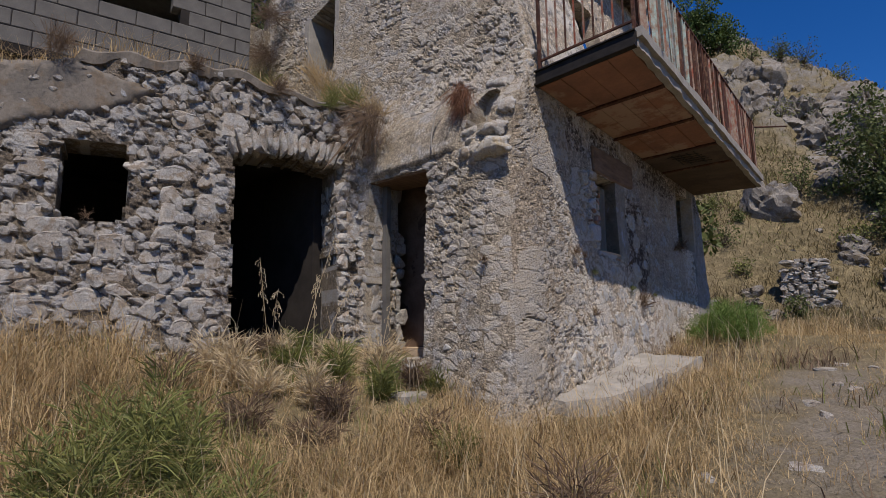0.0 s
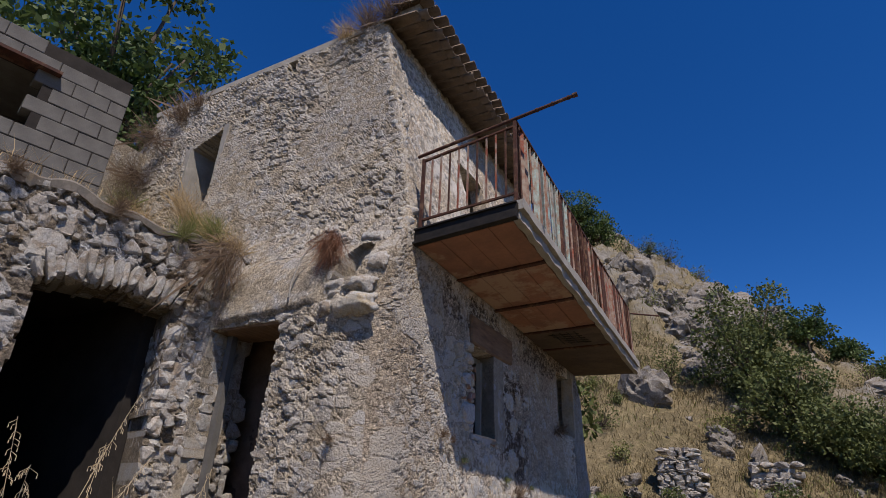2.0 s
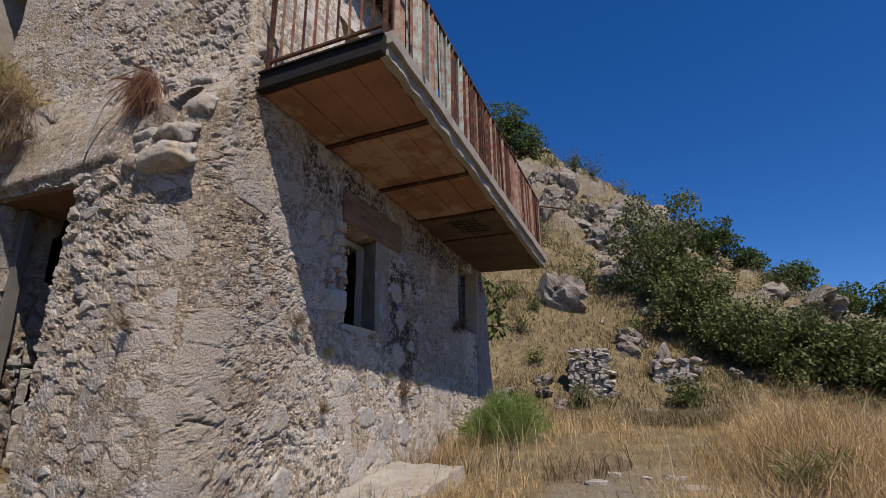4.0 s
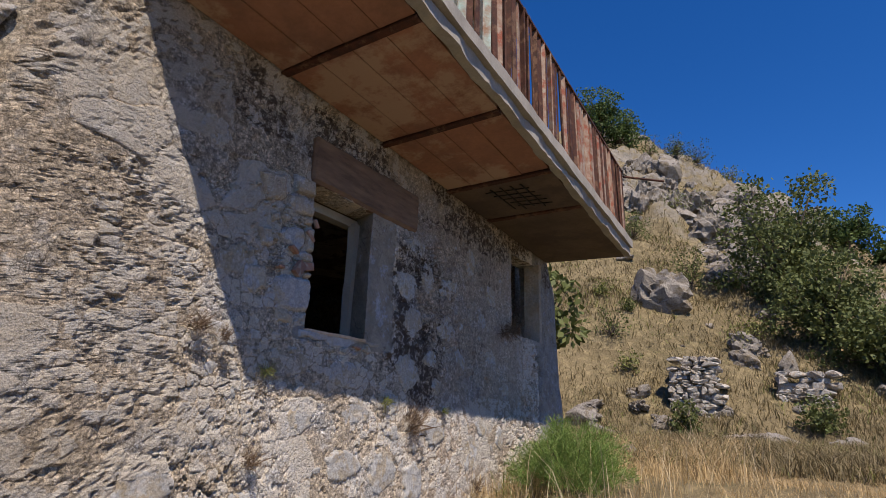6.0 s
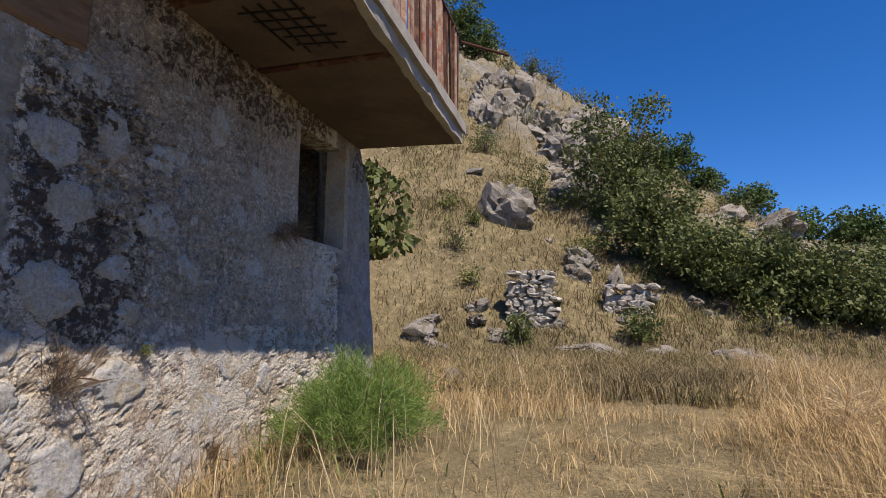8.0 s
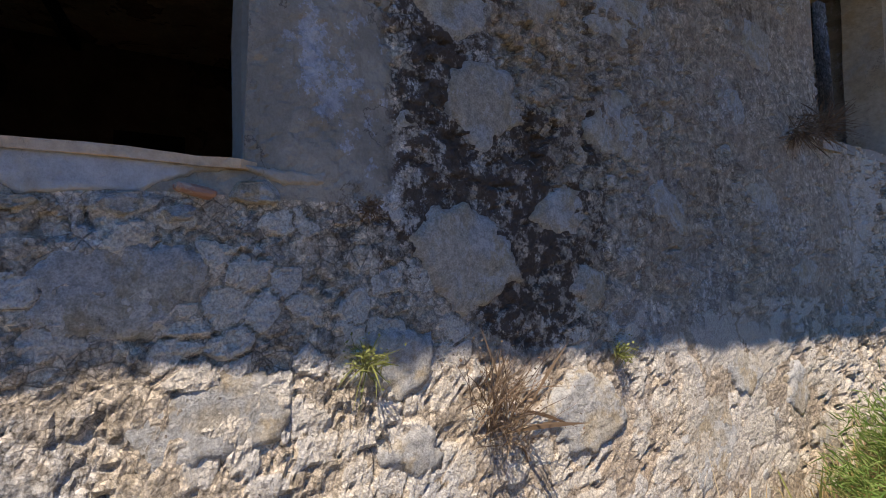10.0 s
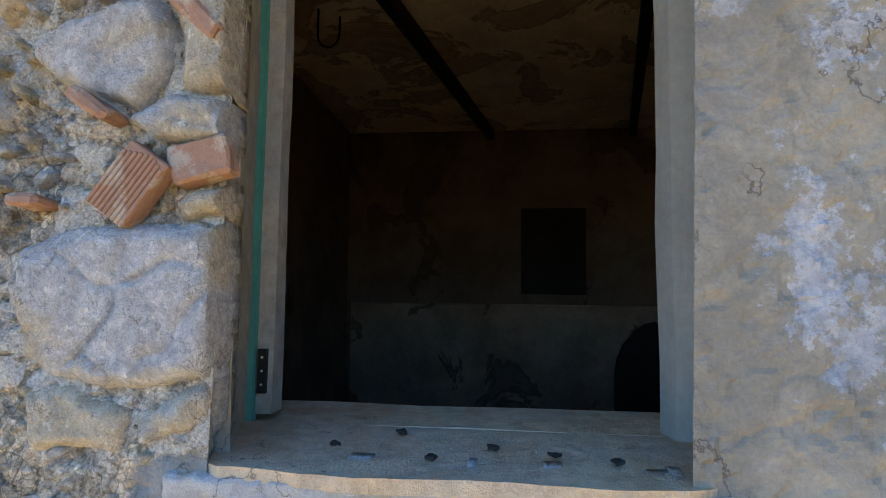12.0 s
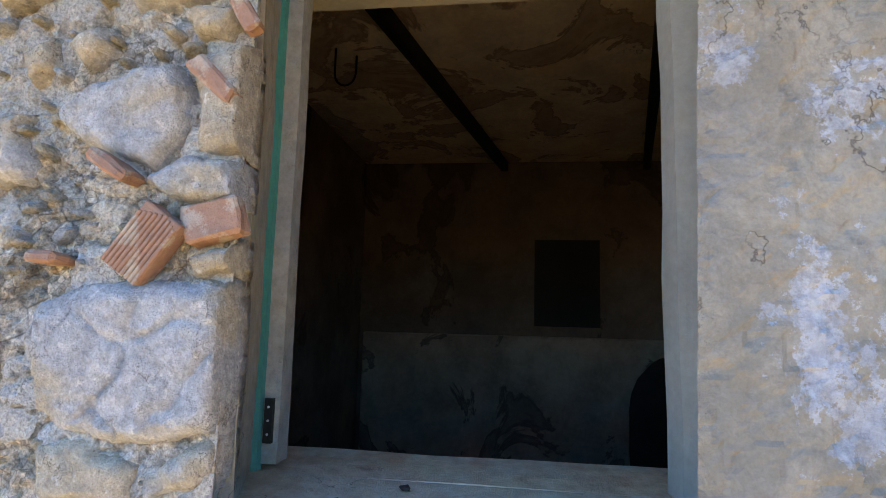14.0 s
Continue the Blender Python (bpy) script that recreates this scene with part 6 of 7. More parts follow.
rnd = random.Random(19)
for i in range(60):
    x, y = rnd.uniform(-5.2, -1.2), rnd.uniform(1.0, 4.2)
    if i > 38:
        x, y = rnd.uniform(0.6, 3.0), rnd.uniform(3.5, 10.5)
    if inside_house(np.array(x), np.array(y)) or float(on_track(np.array(x), np.array(y))) < 0.6 or (x > -2.9 and x < -1.8 and y > 3.8):
        continue
    kind = i % 3 if i > 14 else 0
    mat, label = ((GREEN_GRASS, "bushy half-green weed in the dry grass"), (DRY_LEAF, "withered brown weed in the dry grass"), (STRAW_PALE, "bleached dry weed in the grass"))[kind]
    if i <= 14:
        x, y = -3.35 + rnd.gauss(0, 0.45), 1.25 + rnd.gauss(0, 0.3)
    weed_clump((x, y, ground_z(x, y)), rnd.uniform(0.25, 0.55) + 0.32 * (i <= 14), rnd.uniform(0.12, 0.28), 700, mat, label, 600 + i)


for i, (x, y) in enumerate(((-5.0, 3.5), (-5.05, 3.2), (-5.15, 2.95), (-5.3, 3.4), (-4.85, 3.7), (-4.3, 4.05), (-4.75, 3.2), (-4.6, 3.6))):
    weed_clump((x, y, ground_z(x, y)), rnd.uniform(0.12, 0.26), 0.22, 500, (GREEN_GRASS, STRAW_PALE, DRY_LEAF)[i % 3], ("half-green weed growing at the cellar opening", "bleached weed growing at the cellar opening", "brown weed growing at the cellar opening")[i % 3], 700 + i)


def oat_stalk(foot, top, seed):
    """One tall dry wild-oat stalk with hanging spikelets."""
    rs = np.random.RandomState(seed)
    a, b = Vector(foot), Vector(top)
    t = thing("oat_stalk", "tall dry wild oat stalk with drooping spikelets", "grass stalk", foot, "wild oat stalks")
    bend = a.lerp(b, 0.55) + Vector((0.02, -0.03, 0.08))
    pts = [a.lerp(bend, f).lerp(bend.lerp(b, f), f) - a for f in np.linspace(0, 1, 9)]
    part("stem", limb_bm(bmesh.new(), pts, 0.0035, 0.0014, 5), STRAW_PALE, t)
    for i in range(22):
        f = rs.uniform(0.5, 1.0)
        p = a.lerp(bend, f).lerp(bend.lerp(b, f), f) - a
        d = Vector((rs.normal(0, 0.025), rs.normal(0, 0.025), -rs.uniform(0.01, 0.04)))
        bm = limb_bm(bmesh.new(), [p, p + d, p + d + Vector((0, 0, -0.012)), p + d + Vector((0, 0, -0.03))], 0.0012, 0.0035, 4)
        part("spikelet", bm, STRAW_PALE, t)
    return t


for i, (foot, top) in enumerate((((-4.35, 2.95, 1.15), (-4.25, 3.3, 2.45)), ((-4.55, 2.8, 1.2), (-4.5, 2.62, 2.2)), ((-4.3, 3.1, 1.15), (-4.6, 3.35, 2.1)), ((-4.1, 3.75, 1.05), (-4.05, 3.95, 1.95)), ((-4.7, 2.9, 1.25), (-4.3, 2.7, 1.9)), ((-4.2, 3.0, 1.1), (-4.0, 3.35, 2.0)))):
    oat_stalk(foot, top, 500 + i)

# ---- rocks and ruins on the hillside ----
def put_rock(at, size, seed, label="grey limestone rock among dry grass", group="hillside rocks"):
    rnd = random.Random(seed)
    ob = new("rock", FIELD_ROCKS[seed % len(FIELD_ROCKS)])
    ob.matrix_basis = pose(*at, rnd.uniform(-15, 15), rnd.uniform(-15, 15), rnd.uniform(0, 360)) @ Matrix.Diagonal((*[s / 2 for s in size], 1))
    return tagged(ob, label, "rock", group)


put_rock((-4.1, 26.0, ground_z(-4.1, 26) + 0.25), (2.2, 1.9, 2.2), 6, "large pale boulder on the grassy slope")
put_rock((-2.08, 11.8, ground_z(-2.08, 11.8) + 0.08), (0.36, 0.30, 0.3), 5, "white stone lying by the green shrub")
rnd = random.Random(77)
for i in range(80):
    az, r = rnd.uniform(-19, 17), rnd.uniform(13, 46)
    x, y, z = polar(az, r)
    s = rnd.uniform(0.15, 0.55) * (0.5 + r / 26)
    put_rock((x, y, z + 0.12 * s), (s * 1.4, s, s * rnd.uniform(0.6, 1.0)), 100 + i)
for i, (az, r, w, h) in enumerate(((-3.3, 18.5, 1.0, 0.9), (9.3, 14.5, 1.6, 0.7), (11.5, 15, 1.2, 0.5), (-6.6, 33, 3.6, 2.4), (-3.8, 34, 3.6, 2.6), (-9.5, 34, 3, 2), (-1.2, 33, 3.4, 2.4), (11, 35, 3, 1.8), (14, 35, 3, 1.7), (-12, 37, 2, 1.2), (-5.0, 30, 3.2, 2.2), (-2.0, 31.0, 2.8, 2.2), (-7.6, 30, 2.2, 1.6), (0.4, 31, 2.4, 1.8), (-13.5, 16.5, 0.9, 0.5), (-11.5, 15.5, 0.7, 0.5))):
    x, y, z = polar(az, r)
    put_rock((x, y, z + 0.02 * h), (w, w * 0.8, h), 300 + i, "weathered grey limestone outcrop")


# the cliff below the crest: blocks shouldered into one another
rnd = random.Random(123)
for i in range(95):
    if i < 60:
        az = rnd.uniform(-14, 2.2)
        r = rnd.uniform(31.5, 39) - 0.12 * abs(az + 5)
    else:
        az = rnd.gauss(-3.6, 1.2)
        r = rnd.uniform(24.5, 33)
    x, y, z = polar(az, r)
    w = rnd.uniform(1.0, 2.6) * (0.7 if i >= 60 else 1.0)
    put_rock((x, y, z - 0.12 * w), (w, w * rnd.uniform(0.6, 0.9), w * rnd.uniform(0.9, 1.5)), 500 + i, "weathered grey limestone outcrop of the cliff", "cliff rocks")
for x, y, w, h in ((-1.05, 24.1, 1.1, 1.1), (0.0, 23.4, 0.7, 1.1), (-5.2, 19.5, 1.1, 0.9), (-4.6, 19.0, 0.8, 0.5), (-1.0, 19.8, 1.3, 0.35), (-0.2, 18.8, 1.0, 0.25)):
    put_rock((x, y, ground_z(x, y) + 0.15 * h), (w, w * 0.7, h), int(700 + x * 10), "grey limestone rock among dry grass")
# flat stones showing through the trodden track
rnd = random.Random(321)
for i in range(18):
    y = rnd.uniform(3.4, 7.6)
    x = -0.35 + rnd.gauss(0, 0.35)
    w = rnd.uniform(0.08, 0.28)
    ob = new("paving_stone", GREY_ROCKS[i % 14])
    ob.matrix_basis = pose(x, y, ground_z(x, y) - 0.016, 8, 0, rnd.uniform(0, 360)) @ Matrix.Diagonal((w / 2, w * 0.36, 0.05, 1))
    tagged(ob, "flat grey stone bedded in the trodden track", "stone", "track stones")


def ruin(at, wide, deep, tall, seed, label):
    rnd = random.Random(seed)
    t = thing("ruined_wall", label, "ruin", at, "ruined wall stubs")
    z, k = -0.1, 0
    while z < tall:
        h = rnd.uniform(0.08, 0.17)
        x = -wide / 2
        while x < wide / 2:
            w = rnd.uniform(0.18, 0.42)
            if not (z > tall * 0.7 and x < -wide * 0.2 and rnd.random() < 0.5):
                ob = set_stone("stone", GREY_ROCKS[k % 14], (x + w / 2, -deep / 2 + rnd.uniform(-0.05, 0.05), z + h / 2), (deep * 0.8, w * 1.3, h * rnd.uniform(1.4, 1.7)), rnd.uniform(-5, 5), t, -90 + rnd.uniform(-8, 8))
                ob = set_stone("stone", GREY_ROCKS[(k + 5) % 14], (x + w / 2, deep / 2, z + h / 2), (deep * 0.8, w * 1.15, h * 1.15), rnd.uniform(-5, 5), t, 90)
                k += 1
            x += w
        z += h
    part("core", box_bm((-wide * 0.48, -deep * 0.6, -0.2), (wide * 0.48, deep * 0.5, tall * 0.86), 0.05), GREY_STONE, t)
    return t


ruin((-2.4, 21.3, 1.55), 1.2, 0.8, 2.0, 1, "stub of a ruined dry stone wall")
ruin((0.25, 22.4, 1.8), 1.2, 0.7, 1.4, 2, "low stub of a ruined stone wall")
x, y, z = polar(3.7, 41)
ruin((x, y, z - 0.2), 1.2, 1.0, 1.9, 5, "small ruined stone tower on the crest")

# ---- stones bedded in the walls ----
def cellar_stones():
    wall = bpy.data.objects["wall_cellar"]
    rnd = random.Random(31)
    k = 0
    z = 1.32
    while z < 4.45:
        h = rnd.choice((0.11, 0.14, 0.17, 0.21, 0.26))
        u = rnd.uniform(0, 0.1)
        while u < 4.7:
            w = rnd.uniform(0.14, 0.42) * (0.7 + h * 2)
            uc, zc = u + w / 2, z + h / 2 + rnd.uniform(-0.05, 0.05)
            u += w
            au = abs(uc - (ARCH[0] + ARCH[1]) / 2) - (ARCH[1] - ARCH[0]) / 2
            if au < w * 0.4 and zc < float(arch_top(uc)) + 0.34:
                if au < 0 or zc < 3.2:
                    if au < w * 0.3:
                        continue
                else:
                    continue
            if GAP[0] - w * 0.3 < uc < GAP[1] + w * 0.3 and GAP[2] - h * 0.4 < zc < GAP[3] + h * 0.4:
                continue
            if 3.98 - w * 0.3 < uc < 4.45 + w * 0.3 and 2.75 - h * 0.4 < zc < 3.2 + h * 0.4:
                continue
            if uc > 2.85 and zc > 3.74 + 0.1 * abs(uc - 3.3) * (uc < 3.3) - 0.2 * (uc > 3.7):
                continue
            if zc > float(cellar_top(uc)) - 0.08 or (rnd.random() < 0.08):
                continue
            x, y = (float(a) for a in trace(uc))
            lean = 0.05 * (zc - 1.5)
            if k >= 420:
                break
            set_stone("stone", GREY_ROCKS[k % 14], (x - lean - 0.098, y + 0.25 * lean + 0.023, zc), (rnd.uniform(0.245, 0.28), w * 1.2, h * 1.3 * rnd.uniform(0.85, 1.1)), rnd.uniform(-9, 9), wall, -19 + rnd.uniform(-4, 4))
            k += 1
        z += h * 0.92
    # small wedged stones in the joints
    for i in range(240):
        u, zc = rnd.uniform(0.05, 4.6), rnd.uniform(1.4, 4.3)
        au = abs(u - (ARCH[0] + ARCH[1]) / 2) - (ARCH[1] - ARCH[0]) / 2
        if au < 0.06 and zc < float(arch_top(u)) + 0.3 or GAP[0] - 0.05 < u < GAP[1] + 0.05 and GAP[2] - 0.05 < zc < GAP[3] + 0.05 or 3.93 < u < 4.5 and 2.7 < zc < 3.25 or zc > float(cellar_top(u)) - 0.06:
            continue
        x, y = (float(a) for a in trace(u))
        lean = 0.05 * (zc - 1.5)
        s = rnd.uniform(0.04, 0.09)
        set_stone("stone", GREY_ROCKS[i % 14], (x - lean - 0.0, y + 0.25 * lean, zc), (0.12, s * 1.6, s), rnd.uniform(-25, 25), wall, -19)


cellar_stones()


def arch_stones():
    wall = bpy.data.objects["wall_cellar"]
    rnd = random.Random(41)
    n = 17
    for i in range(n):
        u = ARCH[0] - 0.06 + (ARCH[1] - ARCH[0] + 0.12) * (i + 0.5) / n
        m = (ARCH[0] + ARCH[1]) / 2
        x, y = (float(a) for a in trace(u))
        h = rnd.uniform(0.22, 0.34)
        z = float(arch_top(u)) + h / 2 - 0.02
        set_stone("stone", GREY_ROCKS[i % 14], (x - 0.135, y + 0.047, z), (0.28, rnd.uniform(0.10, 0.15), h * 1.15), (u - m) * 38 + rnd.uniform(-5, 5), wall, -19)
    # the bare stones of the jamb that faces the path
    x, y = (float(a) for a in trace(ARCH[0]))
    z = 1.3
    while z < 3.25:
        h, w = rnd.uniform(0.10, 0.2), 0.0
        while w < 0.5:
            l = rnd.uniform(0.14, 0.3)
            c = w + l / 2 + 0.02
            lean = 0.05 * (z - 1.5)
            set_stone("stone", GREY_ROCKS[int(z * 50 + w * 30) % 14], (x - lean - 0.94 * c + 0.027, y + 0.33 * c + 0.072, z + h / 2), (0.18, l * 1.4, h * 1.5), rnd.uniform(-8, 8), wall, -112)
            w += l
        z += h
    bedded("cement_patch", ((2.75, 4.02), (3.4, 4.22), (4.7, 3.95), (4.7, 3.5), (4.1, 3.42), (3.6, 3.62), (3.15, 3.74)), on_cellar, 0.035, 61, CAPPING, wall, "grey cement patch over the rubble", soft=0.015, cell=0.03, ragged=0.06)
    bm = bmesh.new()
    rows = []
    for u in np.linspace(0.25, 4.7, 110):
        x, y = (float(a) for a in trace(u))
        z, thick = float(cellar_top(u)), 0.05 + 0.05 * float(step(0.8, 2.6, u))
        wob = noise.noise(Vector((u * 5, 0, 0))) * 0.04 + noise.noise(Vector((u * 17, 3, 0))) * 0.02
        ring = []
        for out, dz in ((0.025 + wob, -thick - 2 * wob), (0.035 + wob, 0.0), (-0.03, 0.045 + 0.5 * wob), (-0.5, 0.10 + wob), (-0.5, -0.1)):
            lean = 0.05 * (z - 1.5)
            ring.append(bm.verts.new((x - lean + 0.94 * out, y + 0.25 * lean - 0.33 * out, z + dz)))
        rows.append(ring)
    for a, b in zip(rows, rows[1:]):
        for j in range(5):
            bm.faces.new((a[j], a[(j + 1) % 5], b[(j + 1) % 5], b[j]))
    bm.faces.new(rows[0])
    bm.faces.new(rows[-1][::-1])
    bmesh.ops.recalc_face_normals(bm, faces=bm.faces)
    part("capping", bm, CAPPING, wall, "cracked grey cement capping")


arch_stones()


def front_stones():
    wall = bpy.data.objects["wall_east"]
    rnd = random.Random(51)
    # larger stones that stand out in the plaster: y, z, width, height, spin
    big = ((7.84, 2.67, 0.32, 0.24, -20), (8.75, 3.13, 0.22, 0.26, 30), (7.30, 2.66, 0.26, 0.26, 25), (7.19, 2.95, 0.3, 0.24, 10), (7.56, 2.40, 0.24, 0.15, 15), (7.65, 2.18, 0.2, 0.12, 0), (7.22, 2.25, 0.36, 0.26, -10),
           (8.05, 2.42, 0.3, 0.14, -30)) + ((6.95, 1.55, 0.46, 0.34, 5), (7.05, 1.82, 0.16, 0.14, 0), (7.6, 1.80, 0.36, 0.28, 12), (7.0, 2.02, 0.3, 0.18, 0), (8.2, 1.62, 0.34, 0.42, 15), (8.45, 1.85, 0.3, 0.2, -10), (6.6, 1.95, 0.32, 0.2, 5),
           (7.33, 1.45, 0.3, 0.34, 0)) + ((6.45, 2.2, 0.34, 0.17, 0), (6.5, 1.62, 0.36, 0.24, -6), (8.85, 1.72, 0.26, 0.26, 20), (9.1, 1.5, 0.24, 0.3, 30), (7.5, 3.05, 0.2, 0.3, 8), (7.9, 3.05, 0.34, 0.26, 15), (8.3, 3.4, 0.22, 0.3, 0), (5.55, 2.75, 0.28, 0.24, 0),
           (5.3, 3.45, 0.3, 0.2, 10)) + ((5.5, 2.35, 0.26, 0.16, 0), (6.05, 2.22, 0.26, 0.16, 8), (6.1, 1.9, 0.26, 0.16, -8), (5.75, 1.45, 0.34, 0.22, 4), (5.2, 1.6, 0.3, 0.2, 0), (5.3, 1.15, 0.34, 0.24, 6), (6.2, 1.3, 0.36, 0.24, 0), (8.7, 2.5, 0.26, 0.18, -20), (9.0, 2.2, 0.22, 0.14, 0), (9.3, 2.05, 0.2, 0.14, 0), (8.55, 2.85, 0.14, 0.18, 20), (7.35, 3.3, 0.3, 0.18, 0))
    k = 0
    for y, z, w, h, spin in big:
        turn, m = radians(spin), 8
        ring = [(math.cos(a) * w * 0.5 * rnd.uniform(0.65, 1.15), math.sin(a) * h * 0.5 * rnd.uniform(0.65, 1.15)) for a in (2 * math.pi * (i + rnd.uniform(-0.3, 0.3)) / m for i in range(m))]
        ring = [(y + p * math.cos(turn) - q * math.sin(turn), z + p * math.sin(turn) + q * math.cos(turn)) for p, q in ring]
        bedded("stone", ring, on_face, rnd.uniform(0.004, 0.014), 80 + 3 * k, PALE_STONE, wall, soft=0.018, cell=0.011, ragged=0.03, rough=1.5)
        k += 1
    for i in range(190):
        y, z = rnd.uniform(4.5, 10.0), rnd.uniform(0.9, 3.6)
        if WIN[0] - 0.45 < y < WIN[1] + 0.32 and 2.25 < z < 3.8 or (9.1 < y and z > 1.9) or z < 0.14 * y or y < 4.75 and z < 3.8 or any(abs(y - b[0]) < b[2] * 0.62 and abs(z - b[1]) < b[3] * 0.7 for b in big):
            continue
        s = rnd.uniform(0.06, 0.17)
        set_stone("stone", PALE_ROCKS[k % 10], (float(front_x(z)) - 0.02 - 0.2 * s, y, z), (0.11, s * rnd.uniform(1.0, 1.7), s), rnd.uniform(-30, 30), wall, 0)
        k += 1


front_stones()


def window_side():
    """The bare masonry left of the window, with clay fragments wedged in."""
    wall = bpy.data.objects["wall_east"]
    stone = lambda outline, proud, seed, **kw: bedded("stone", outline, on_pier, proud, seed, HERO_STONE, wall, **kw)
    stone(((5.79, 2.665), (5.815, 2.72), (5.888, 2.745), (6.08, 2.752), (6.10, 2.704), (6.10, 2.605), (6.075, 2.555), (5.977, 2.528), (5.87, 2.54), (5.816, 2.576)), 0.032, 3, soft=0.021)
    stone(((5.802, 2.983), (5.854, 3.032), (5.973, 3.065), (6.006, 3.01), (5.99, 2.946), (5.954, 2.911), (5.846, 2.945)), 0.024, 11, soft=0.012)
    stone(((6.012, 3.07), (6.085, 3.09), (6.10, 2.99), (6.10, 2.926), (6.02, 2.935)), 0.022, 17, soft=0.021)
    stone(((5.947, 2.897), (6.002, 2.928), (6.077, 2.918), (6.10, 2.882), (6.095, 2.866), (6.034, 2.858), (5.985, 2.86)), 0.026, 23, soft=0.012)
    stone(((6.025, 2.785), (6.09, 2.80), (6.10, 2.769), (6.085, 2.760), (6.03, 2.757)), 0.022, 29, soft=0.012)
    stone(((5.801, 3.094), (5.857, 3.122), (5.879, 3.086), (5.833, 3.058)), 0.022, 31, soft=0.012)
    stone(((5.823, 2.526), (5.887, 2.535), (5.972, 2.503), (5.967, 2.45), (5.839, 2.45)), 0.025, 37, soft=0.015)
    stone(((5.985, 2.507), (6.073, 2.548), (6.09, 2.53), (6.06, 2.478), (5.991, 2.465)), 0.022, 41, soft=0.015)
    stone(((5.982, 3.15), (6.06, 3.145), (6.052, 3.098), (6.004, 3.105)), 0.020, 43, soft=0.012)
    stone(((5.72, 3.09), (5.77, 3.11), (5.785, 3.06), (5.74, 3.04)), 0.016, 47, soft=0.012)
    stone(((5.64, 2.98), (5.74, 2.99), (5.76, 2.90), (5.68, 2.87)), 0.022, 53, soft=0.015)
    stone(((5.58, 2.74), (5.72, 2.76), (5.75, 2.64), (5.66, 2.58), (5.57, 2.63)), 0.022, 59, soft=0.018)
    stone(((5.84, 3.25), (5.98, 3.28), (6.07, 3.23), (6.06, 3.17), (5.9, 3.15)), 0.022, 61, soft=0.018)
    stone(((5.62, 3.32), (5.80, 3.36), (5.82, 3.22), (5.68, 3.16)), 0.022, 67, soft=0.018)
    stone(((5.88, 3.40), (6.05, 3.41), (6.06, 3.31), (5.9, 3.30)), 0.022, 71, soft=0.018)
    # ragged cement skin hanging below the sill
    bedded("cement_skin", ((6.03, 2.434), (6.84, 2.434), (6.84, 2.41), (6.753, 2.399), (6.645, 2.426), (6.551, 2.397), (6.488, 2.365), (6.423, 2.366), (6.317, 2.348), (6.267, 2.392), (6.206, 2.378), (6.113, 2.391), (6.028, 2.38)), on_front, 0.022, 73, CEMENT_SILL, wall, "chipped cement apron under the sill", soft=0.006, cell=0.004, ragged=0.008, rough=0.7)
    crumbs = random.Random(77)
    for i in range(120):
        y, z = crumbs.uniform(5.55, 6.06), crumbs.uniform(2.42, 3.25)
        s = crumbs.uniform(0.009, 0.026)
        set_stone("stone", PALE_ROCKS[i % 10], (-2.703, y, z), (0.05, s * 1.7, s), crumbs.uniform(-30, 30), wall, 0)
    # ribbed tile fragment and broken bricks
    frag = thing("tile_fragment", "ribbed orange clay tile fragment wedged in the wall", "tile fragment", (-2.662, 5.972, 2.797))
    turn = pose(0, 0, 0, -35, 0, 4)
    ob = part("backing", box_bm((-0.03, -0.031, -0.049), (0.003, 0.031, 0.049), 0.002), BRICK_RED, frag)
    ob.matrix_basis = turn
    n = 9
    for j in range(n):
        y0 = -0.031 + 0.062 * j / n
        ob = part("rib", box_bm((0.0, y0 + 0.0006, -0.049), (0.0055, y0 + 0.062 / n - 0.0006, 0.049 - 0.003 * abs(j - 5)), 0.0014), BRICK_RED, frag)
        ob.matrix_basis = turn
    for at, size, spin in (((-2.689, 6.058, 2.830), (0.03, 0.084, 0.054), 14), ((-2.680, 5.825, 2.776), (0.05, 0.046, 0.017), -3), ((-2.684, 6.045, 3.030), (0.03, 0.085, 0.026), -43), ((-2.676, 5.912, 2.903), (0.05, 0.066, 0.019), -34), ((-2.684, 6.085, 3.125), (0.03, 0.06, 0.024), -60), ((-2.680, 6.579, 2.375), (0.04, 0.07, 0.018), -9)):
        bm = box_bm([-s / 2 for s in size], [s / 2 for s in size], 0.005)
        bmesh.ops.subdivide_edges(bm, edges=bm.edges, cuts=1, use_grid_fill=True)
        for v in bm.verts:
            v.co += noise.noise_vector(v.co * 60 + Vector(at)) * 0.005
        ob = part("brick_fragment", bm, BRICK_RED)
        ob.matrix_basis = pose(*at, spin, 0, 0)
        tagged(ob, "broken red brick wedged in the mortar", "brick", "brick fragments")
    for y, z, w, h in ((6.212, 2.362, 0.045, 0.05), (6.455, 2.345, 0.08, 0.05), (6.687, 2.38, 0.11, 0.06), (6.08, 2.36, 0.06, 0.04), (6.32, 2.34, 0.07, 0.03), (6.55, 2.33, 0.06, 0.04), (6.0, 2.3, 0.09, 0.05)):
        set_stone("stone", HERO_ROCKS[int(y * 100) % 8], (-2.705, y, z), (0.1, w * 1.3, h * 1.1), 6, wall, 0)
    rnd = random.Random(3)
    for y, z, w, h in ((6.45, 2.2, 0.42, 0.16), (6.1, 2.24, 0.2, 0.1), (6.85, 2.16, 0.3, 0.12), (5.75, 2.2, 0.3, 0.15)):
        set_stone("stone", HERO_ROCKS[int(w * 50) % 8], (-2.755, y, z), (0.17, w * 1.15, h * 1.15), 2, wall, 0)
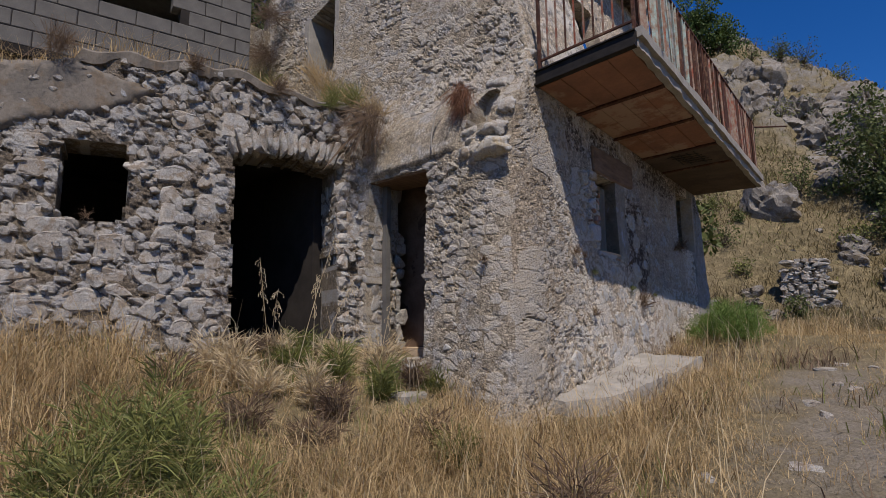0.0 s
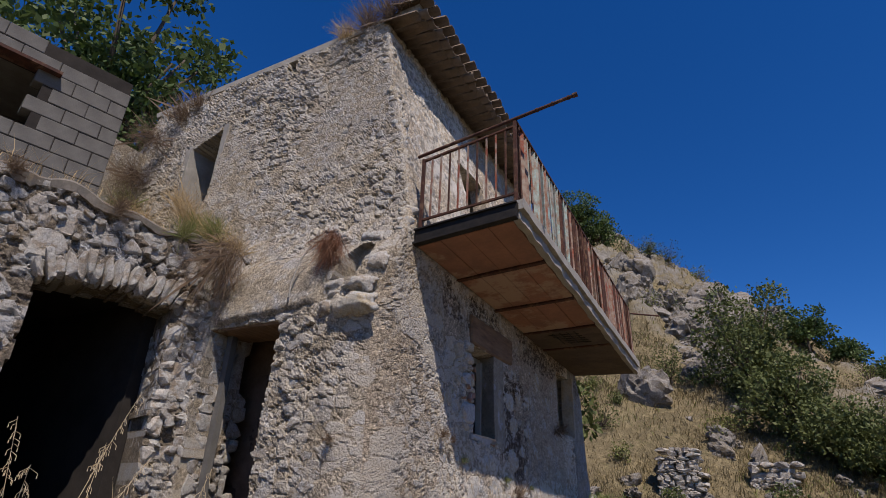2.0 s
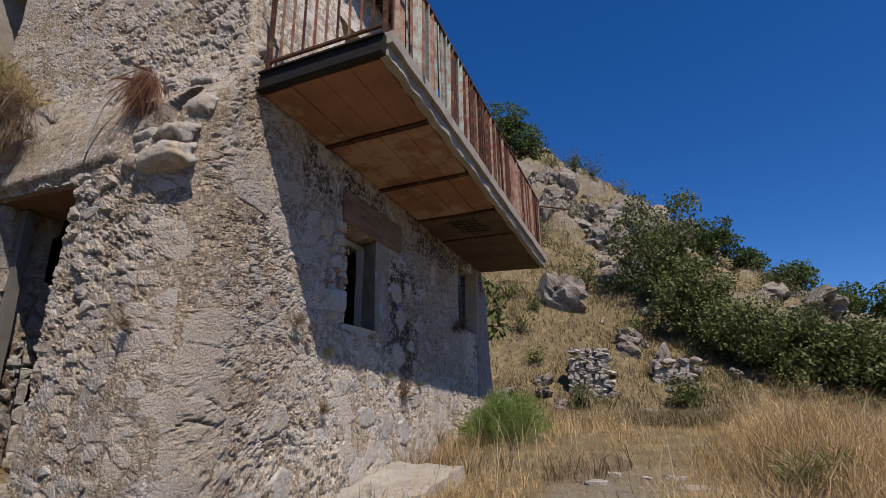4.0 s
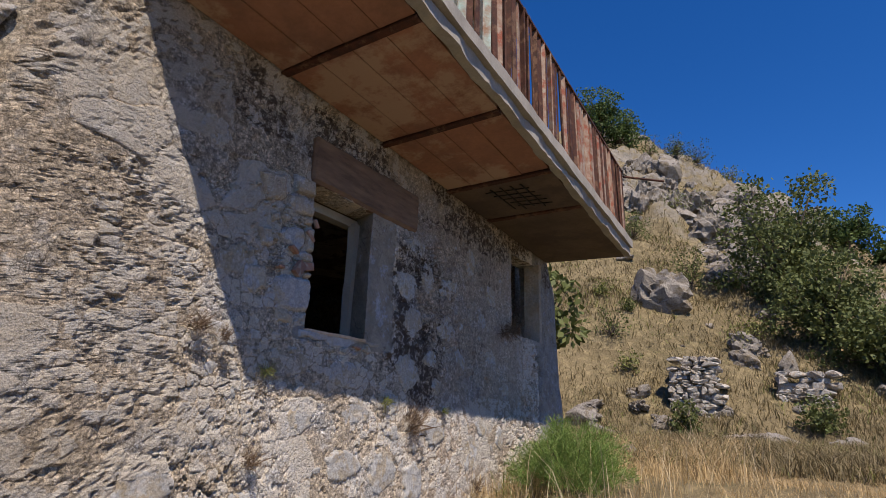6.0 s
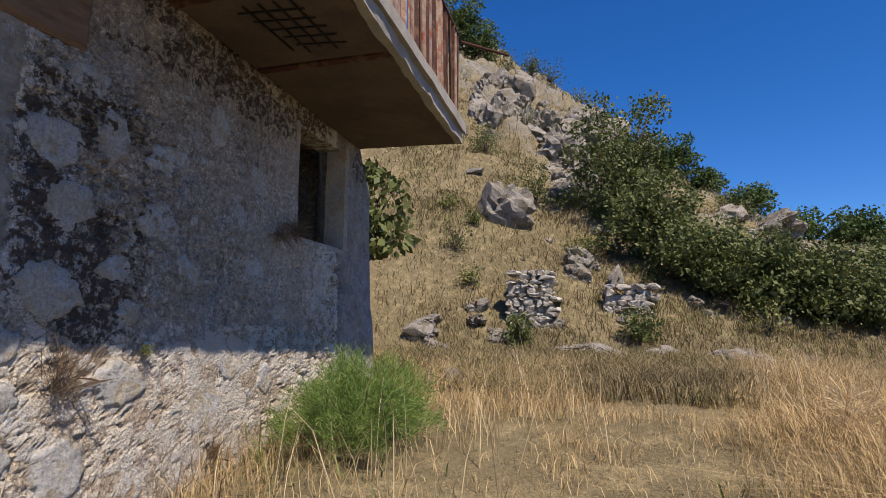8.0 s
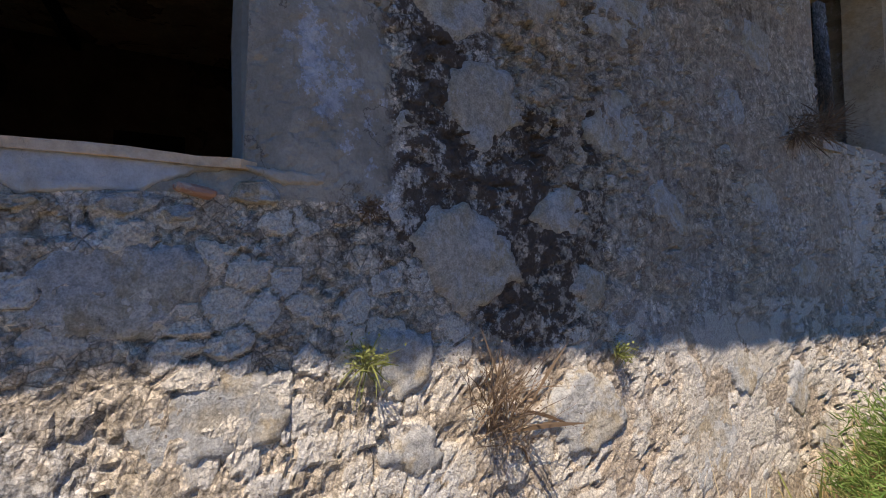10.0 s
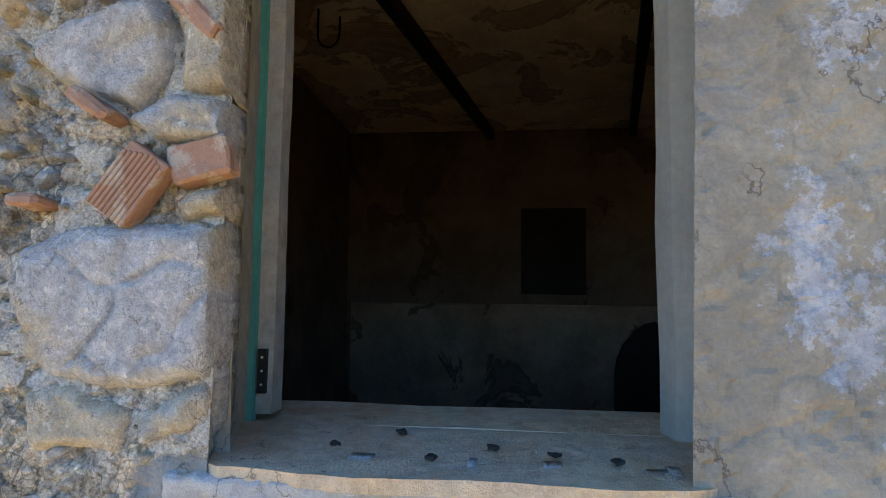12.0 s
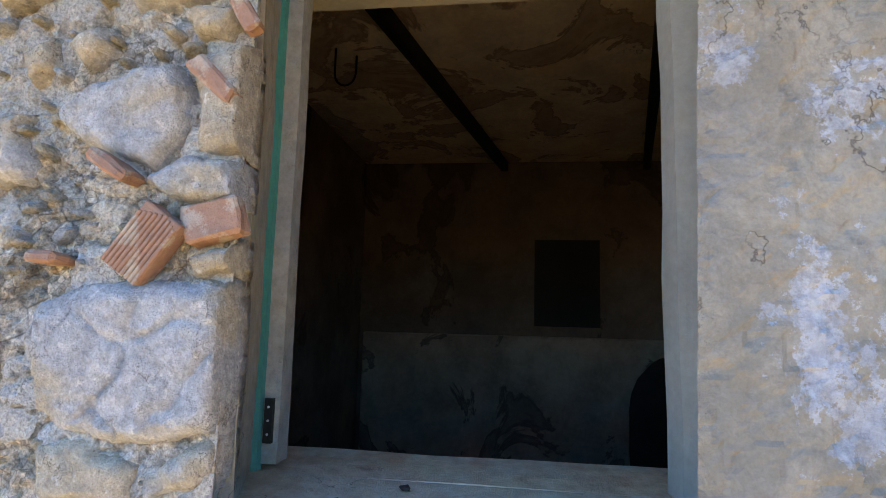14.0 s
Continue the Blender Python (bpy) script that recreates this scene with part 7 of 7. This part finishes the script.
    for i in range(40):
        y, z = rnd.uniform(5.55, 7.1), rnd.uniform(2.0, 2.33)
        s = rnd.uniform(0.025, 0.07)
        set_stone("stone", PALE_ROCKS[i % 10], (-2.725, y, z), (0.07, s * 1.9, s), rnd.uniform(-20, 20), wall, 0)


window_side()


def south_stones():
    wall = bpy.data.objects["wall_south"]
    rnd = random.Random(61)
    k = 0
    # the broken end of the old ledge near the corner
    stone = lambda outline, proud, seed, mat=GREY_STONE: bedded("stone", outline, on_flank, proud, seed, mat, wall, soft=0.045, cell=0.014, ragged=0.03)
    stone(((-3.22, 3.32), (-2.98, 3.44), (-2.80, 3.40), (-2.78, 3.26), (-3.16, 3.22)), 0.09, 5, PALE_STONE)
    stone(((-3.18, 3.50), (-3.03, 3.62), (-2.86, 3.58), (-2.88, 3.47)), 0.085, 9)
    stone(((-3.36, 3.38), (-3.24, 3.40), (-3.22, 3.27), (-3.34, 3.26)), 0.06, 13)
    stone(((-3.36, 3.58), (-3.20, 3.63), (-3.20, 3.54), (-3.34, 3.52)), 0.07, 19)
    stone(((-3.30, 3.50), (-3.19, 3.50), (-3.2, 3.43), (-3.3, 3.42)), 0.06, 27)
    stone(((-2.96, 3.86), (-2.82, 3.9), (-2.80, 3.74), (-2.95, 3.70)), 0.05, 33)
    stone(((-3.28, 4.25), (-3.0, 4.22), (-2.96, 4.08), (-3.05, 4.12), (-3.24, 4.16)), 0.045, 39)
    stone(((-3.62, 4.33), (-3.45, 4.32), (-3.44, 4.23), (-3.58, 4.24)), 0.045, 45)
    bedded("cement_panel", ((-4.66, 3.30), (-3.85, 3.34), (-3.42, 3.40), (-3.46, 4.02), (-4.0, 4.08), (-4.4, 4.08), (-4.60, 3.9)), on_flank, 0.055, 51, SOUTH_MAT, wall, "smooth tan render over the door lintel", soft=0.05, cell=0.03, ragged=0.03, rough=0.6)
    for i in range(420):
        x, z = rnd.uniform(-7.9, -2.72), rnd.uniform(0.9, 7.5)
        if DOOR[0] - 0.05 < x < DOOR[1] + 0.06 and z < 4.1 or x < -4.6 and z < 4.4 or -7.1 < x < -6.15 and 5.3 < z < 6.9 or x > float(front_x(z)) - (0.45 if z < 4.0 else 0.06) or -4.7 < x < -3.45 and 3.3 < z < 4.1 or -3.45 < x < -2.75 and 3.2 < z < 4.3:
            continue
        s = rnd.uniform(0.05, 0.14) * (1.3 if rnd.random() < 0.2 else 1)
        set_stone("stone", GREY_ROCKS[k % 14], (x, float(south_y(z)) + 0.016 + 0.15 * s, z), (0.11, s * rnd.uniform(1.1, 1.9), s), rnd.uniform(-20, 20), wall, -90)
        k += 1
    # rubble of the pier between the door and the cellar arch
    z = 1.25
    while z < 4.0:
        h, x = rnd.uniform(0.09, 0.2), -4.78
        while x > -5.12:
            w = rnd.uniform(0.12, 0.24)
            set_stone("stone", GREY_ROCKS[k % 14], (x - w / 2, float(south_y(z)) + 0.05, z + h / 2), (0.17, w * 1.25, h * 1.35), rnd.uniform(-9, 9), wall, -90 + rnd.uniform(-6, 20))
            k += 1
            x -= w
        z += h
    # the same rubble turns into the door's jamb
    z = 1.25
    while z < 3.2:
        h, y = rnd.uniform(0.1, 0.2), 4.24
        while y < 4.66:
            w = rnd.uniform(0.12, 0.24)
            set_stone("stone", GREY_ROCKS[k % 14], (-4.785, y + w / 2, z + h / 2), (0.16, w * 1.3, h * 1.4), rnd.uniform(-9, 9), wall, rnd.uniform(-6, 6))
            k += 1
            y += w
        z += h
    # rough corner stones
    z = 4.2
    while z < 7.5:
        s = rnd.uniform(0.09, 0.2)
        x, y = float(front_x(z)), float(south_y(z))
        set_stone("stone", PALE_ROCKS[k % 10], (x - 0.07, y + 0.075, z), (0.2, rnd.uniform(0.14, 0.26), s), rnd.uniform(-10, 10), wall, -45 + rnd.uniform(-25, 25))
        k += 1
        z += s * rnd.uniform(0.8, 1.3)
    ob = part("flue_back", box_bm((-3.4, 4.62, 3.55), (-2.9, 4.72, 4.2)), GREY_STONE, wall, "sooty back of the flue recess")
    wire = limb_bm(bmesh.new(), [Vector((-3.62, 4.24, 4.02)), Vector((-3.69, 4.2, 3.85)), Vector((-3.71, 4.15, 3.6)), Vector((-3.70, 4.14, 3.46))], 0.008, 0.008, 6)
    tagged(part("cable", wire, CONCRETE), "short grey cable end hanging on the wall", "cable")


south_stones()
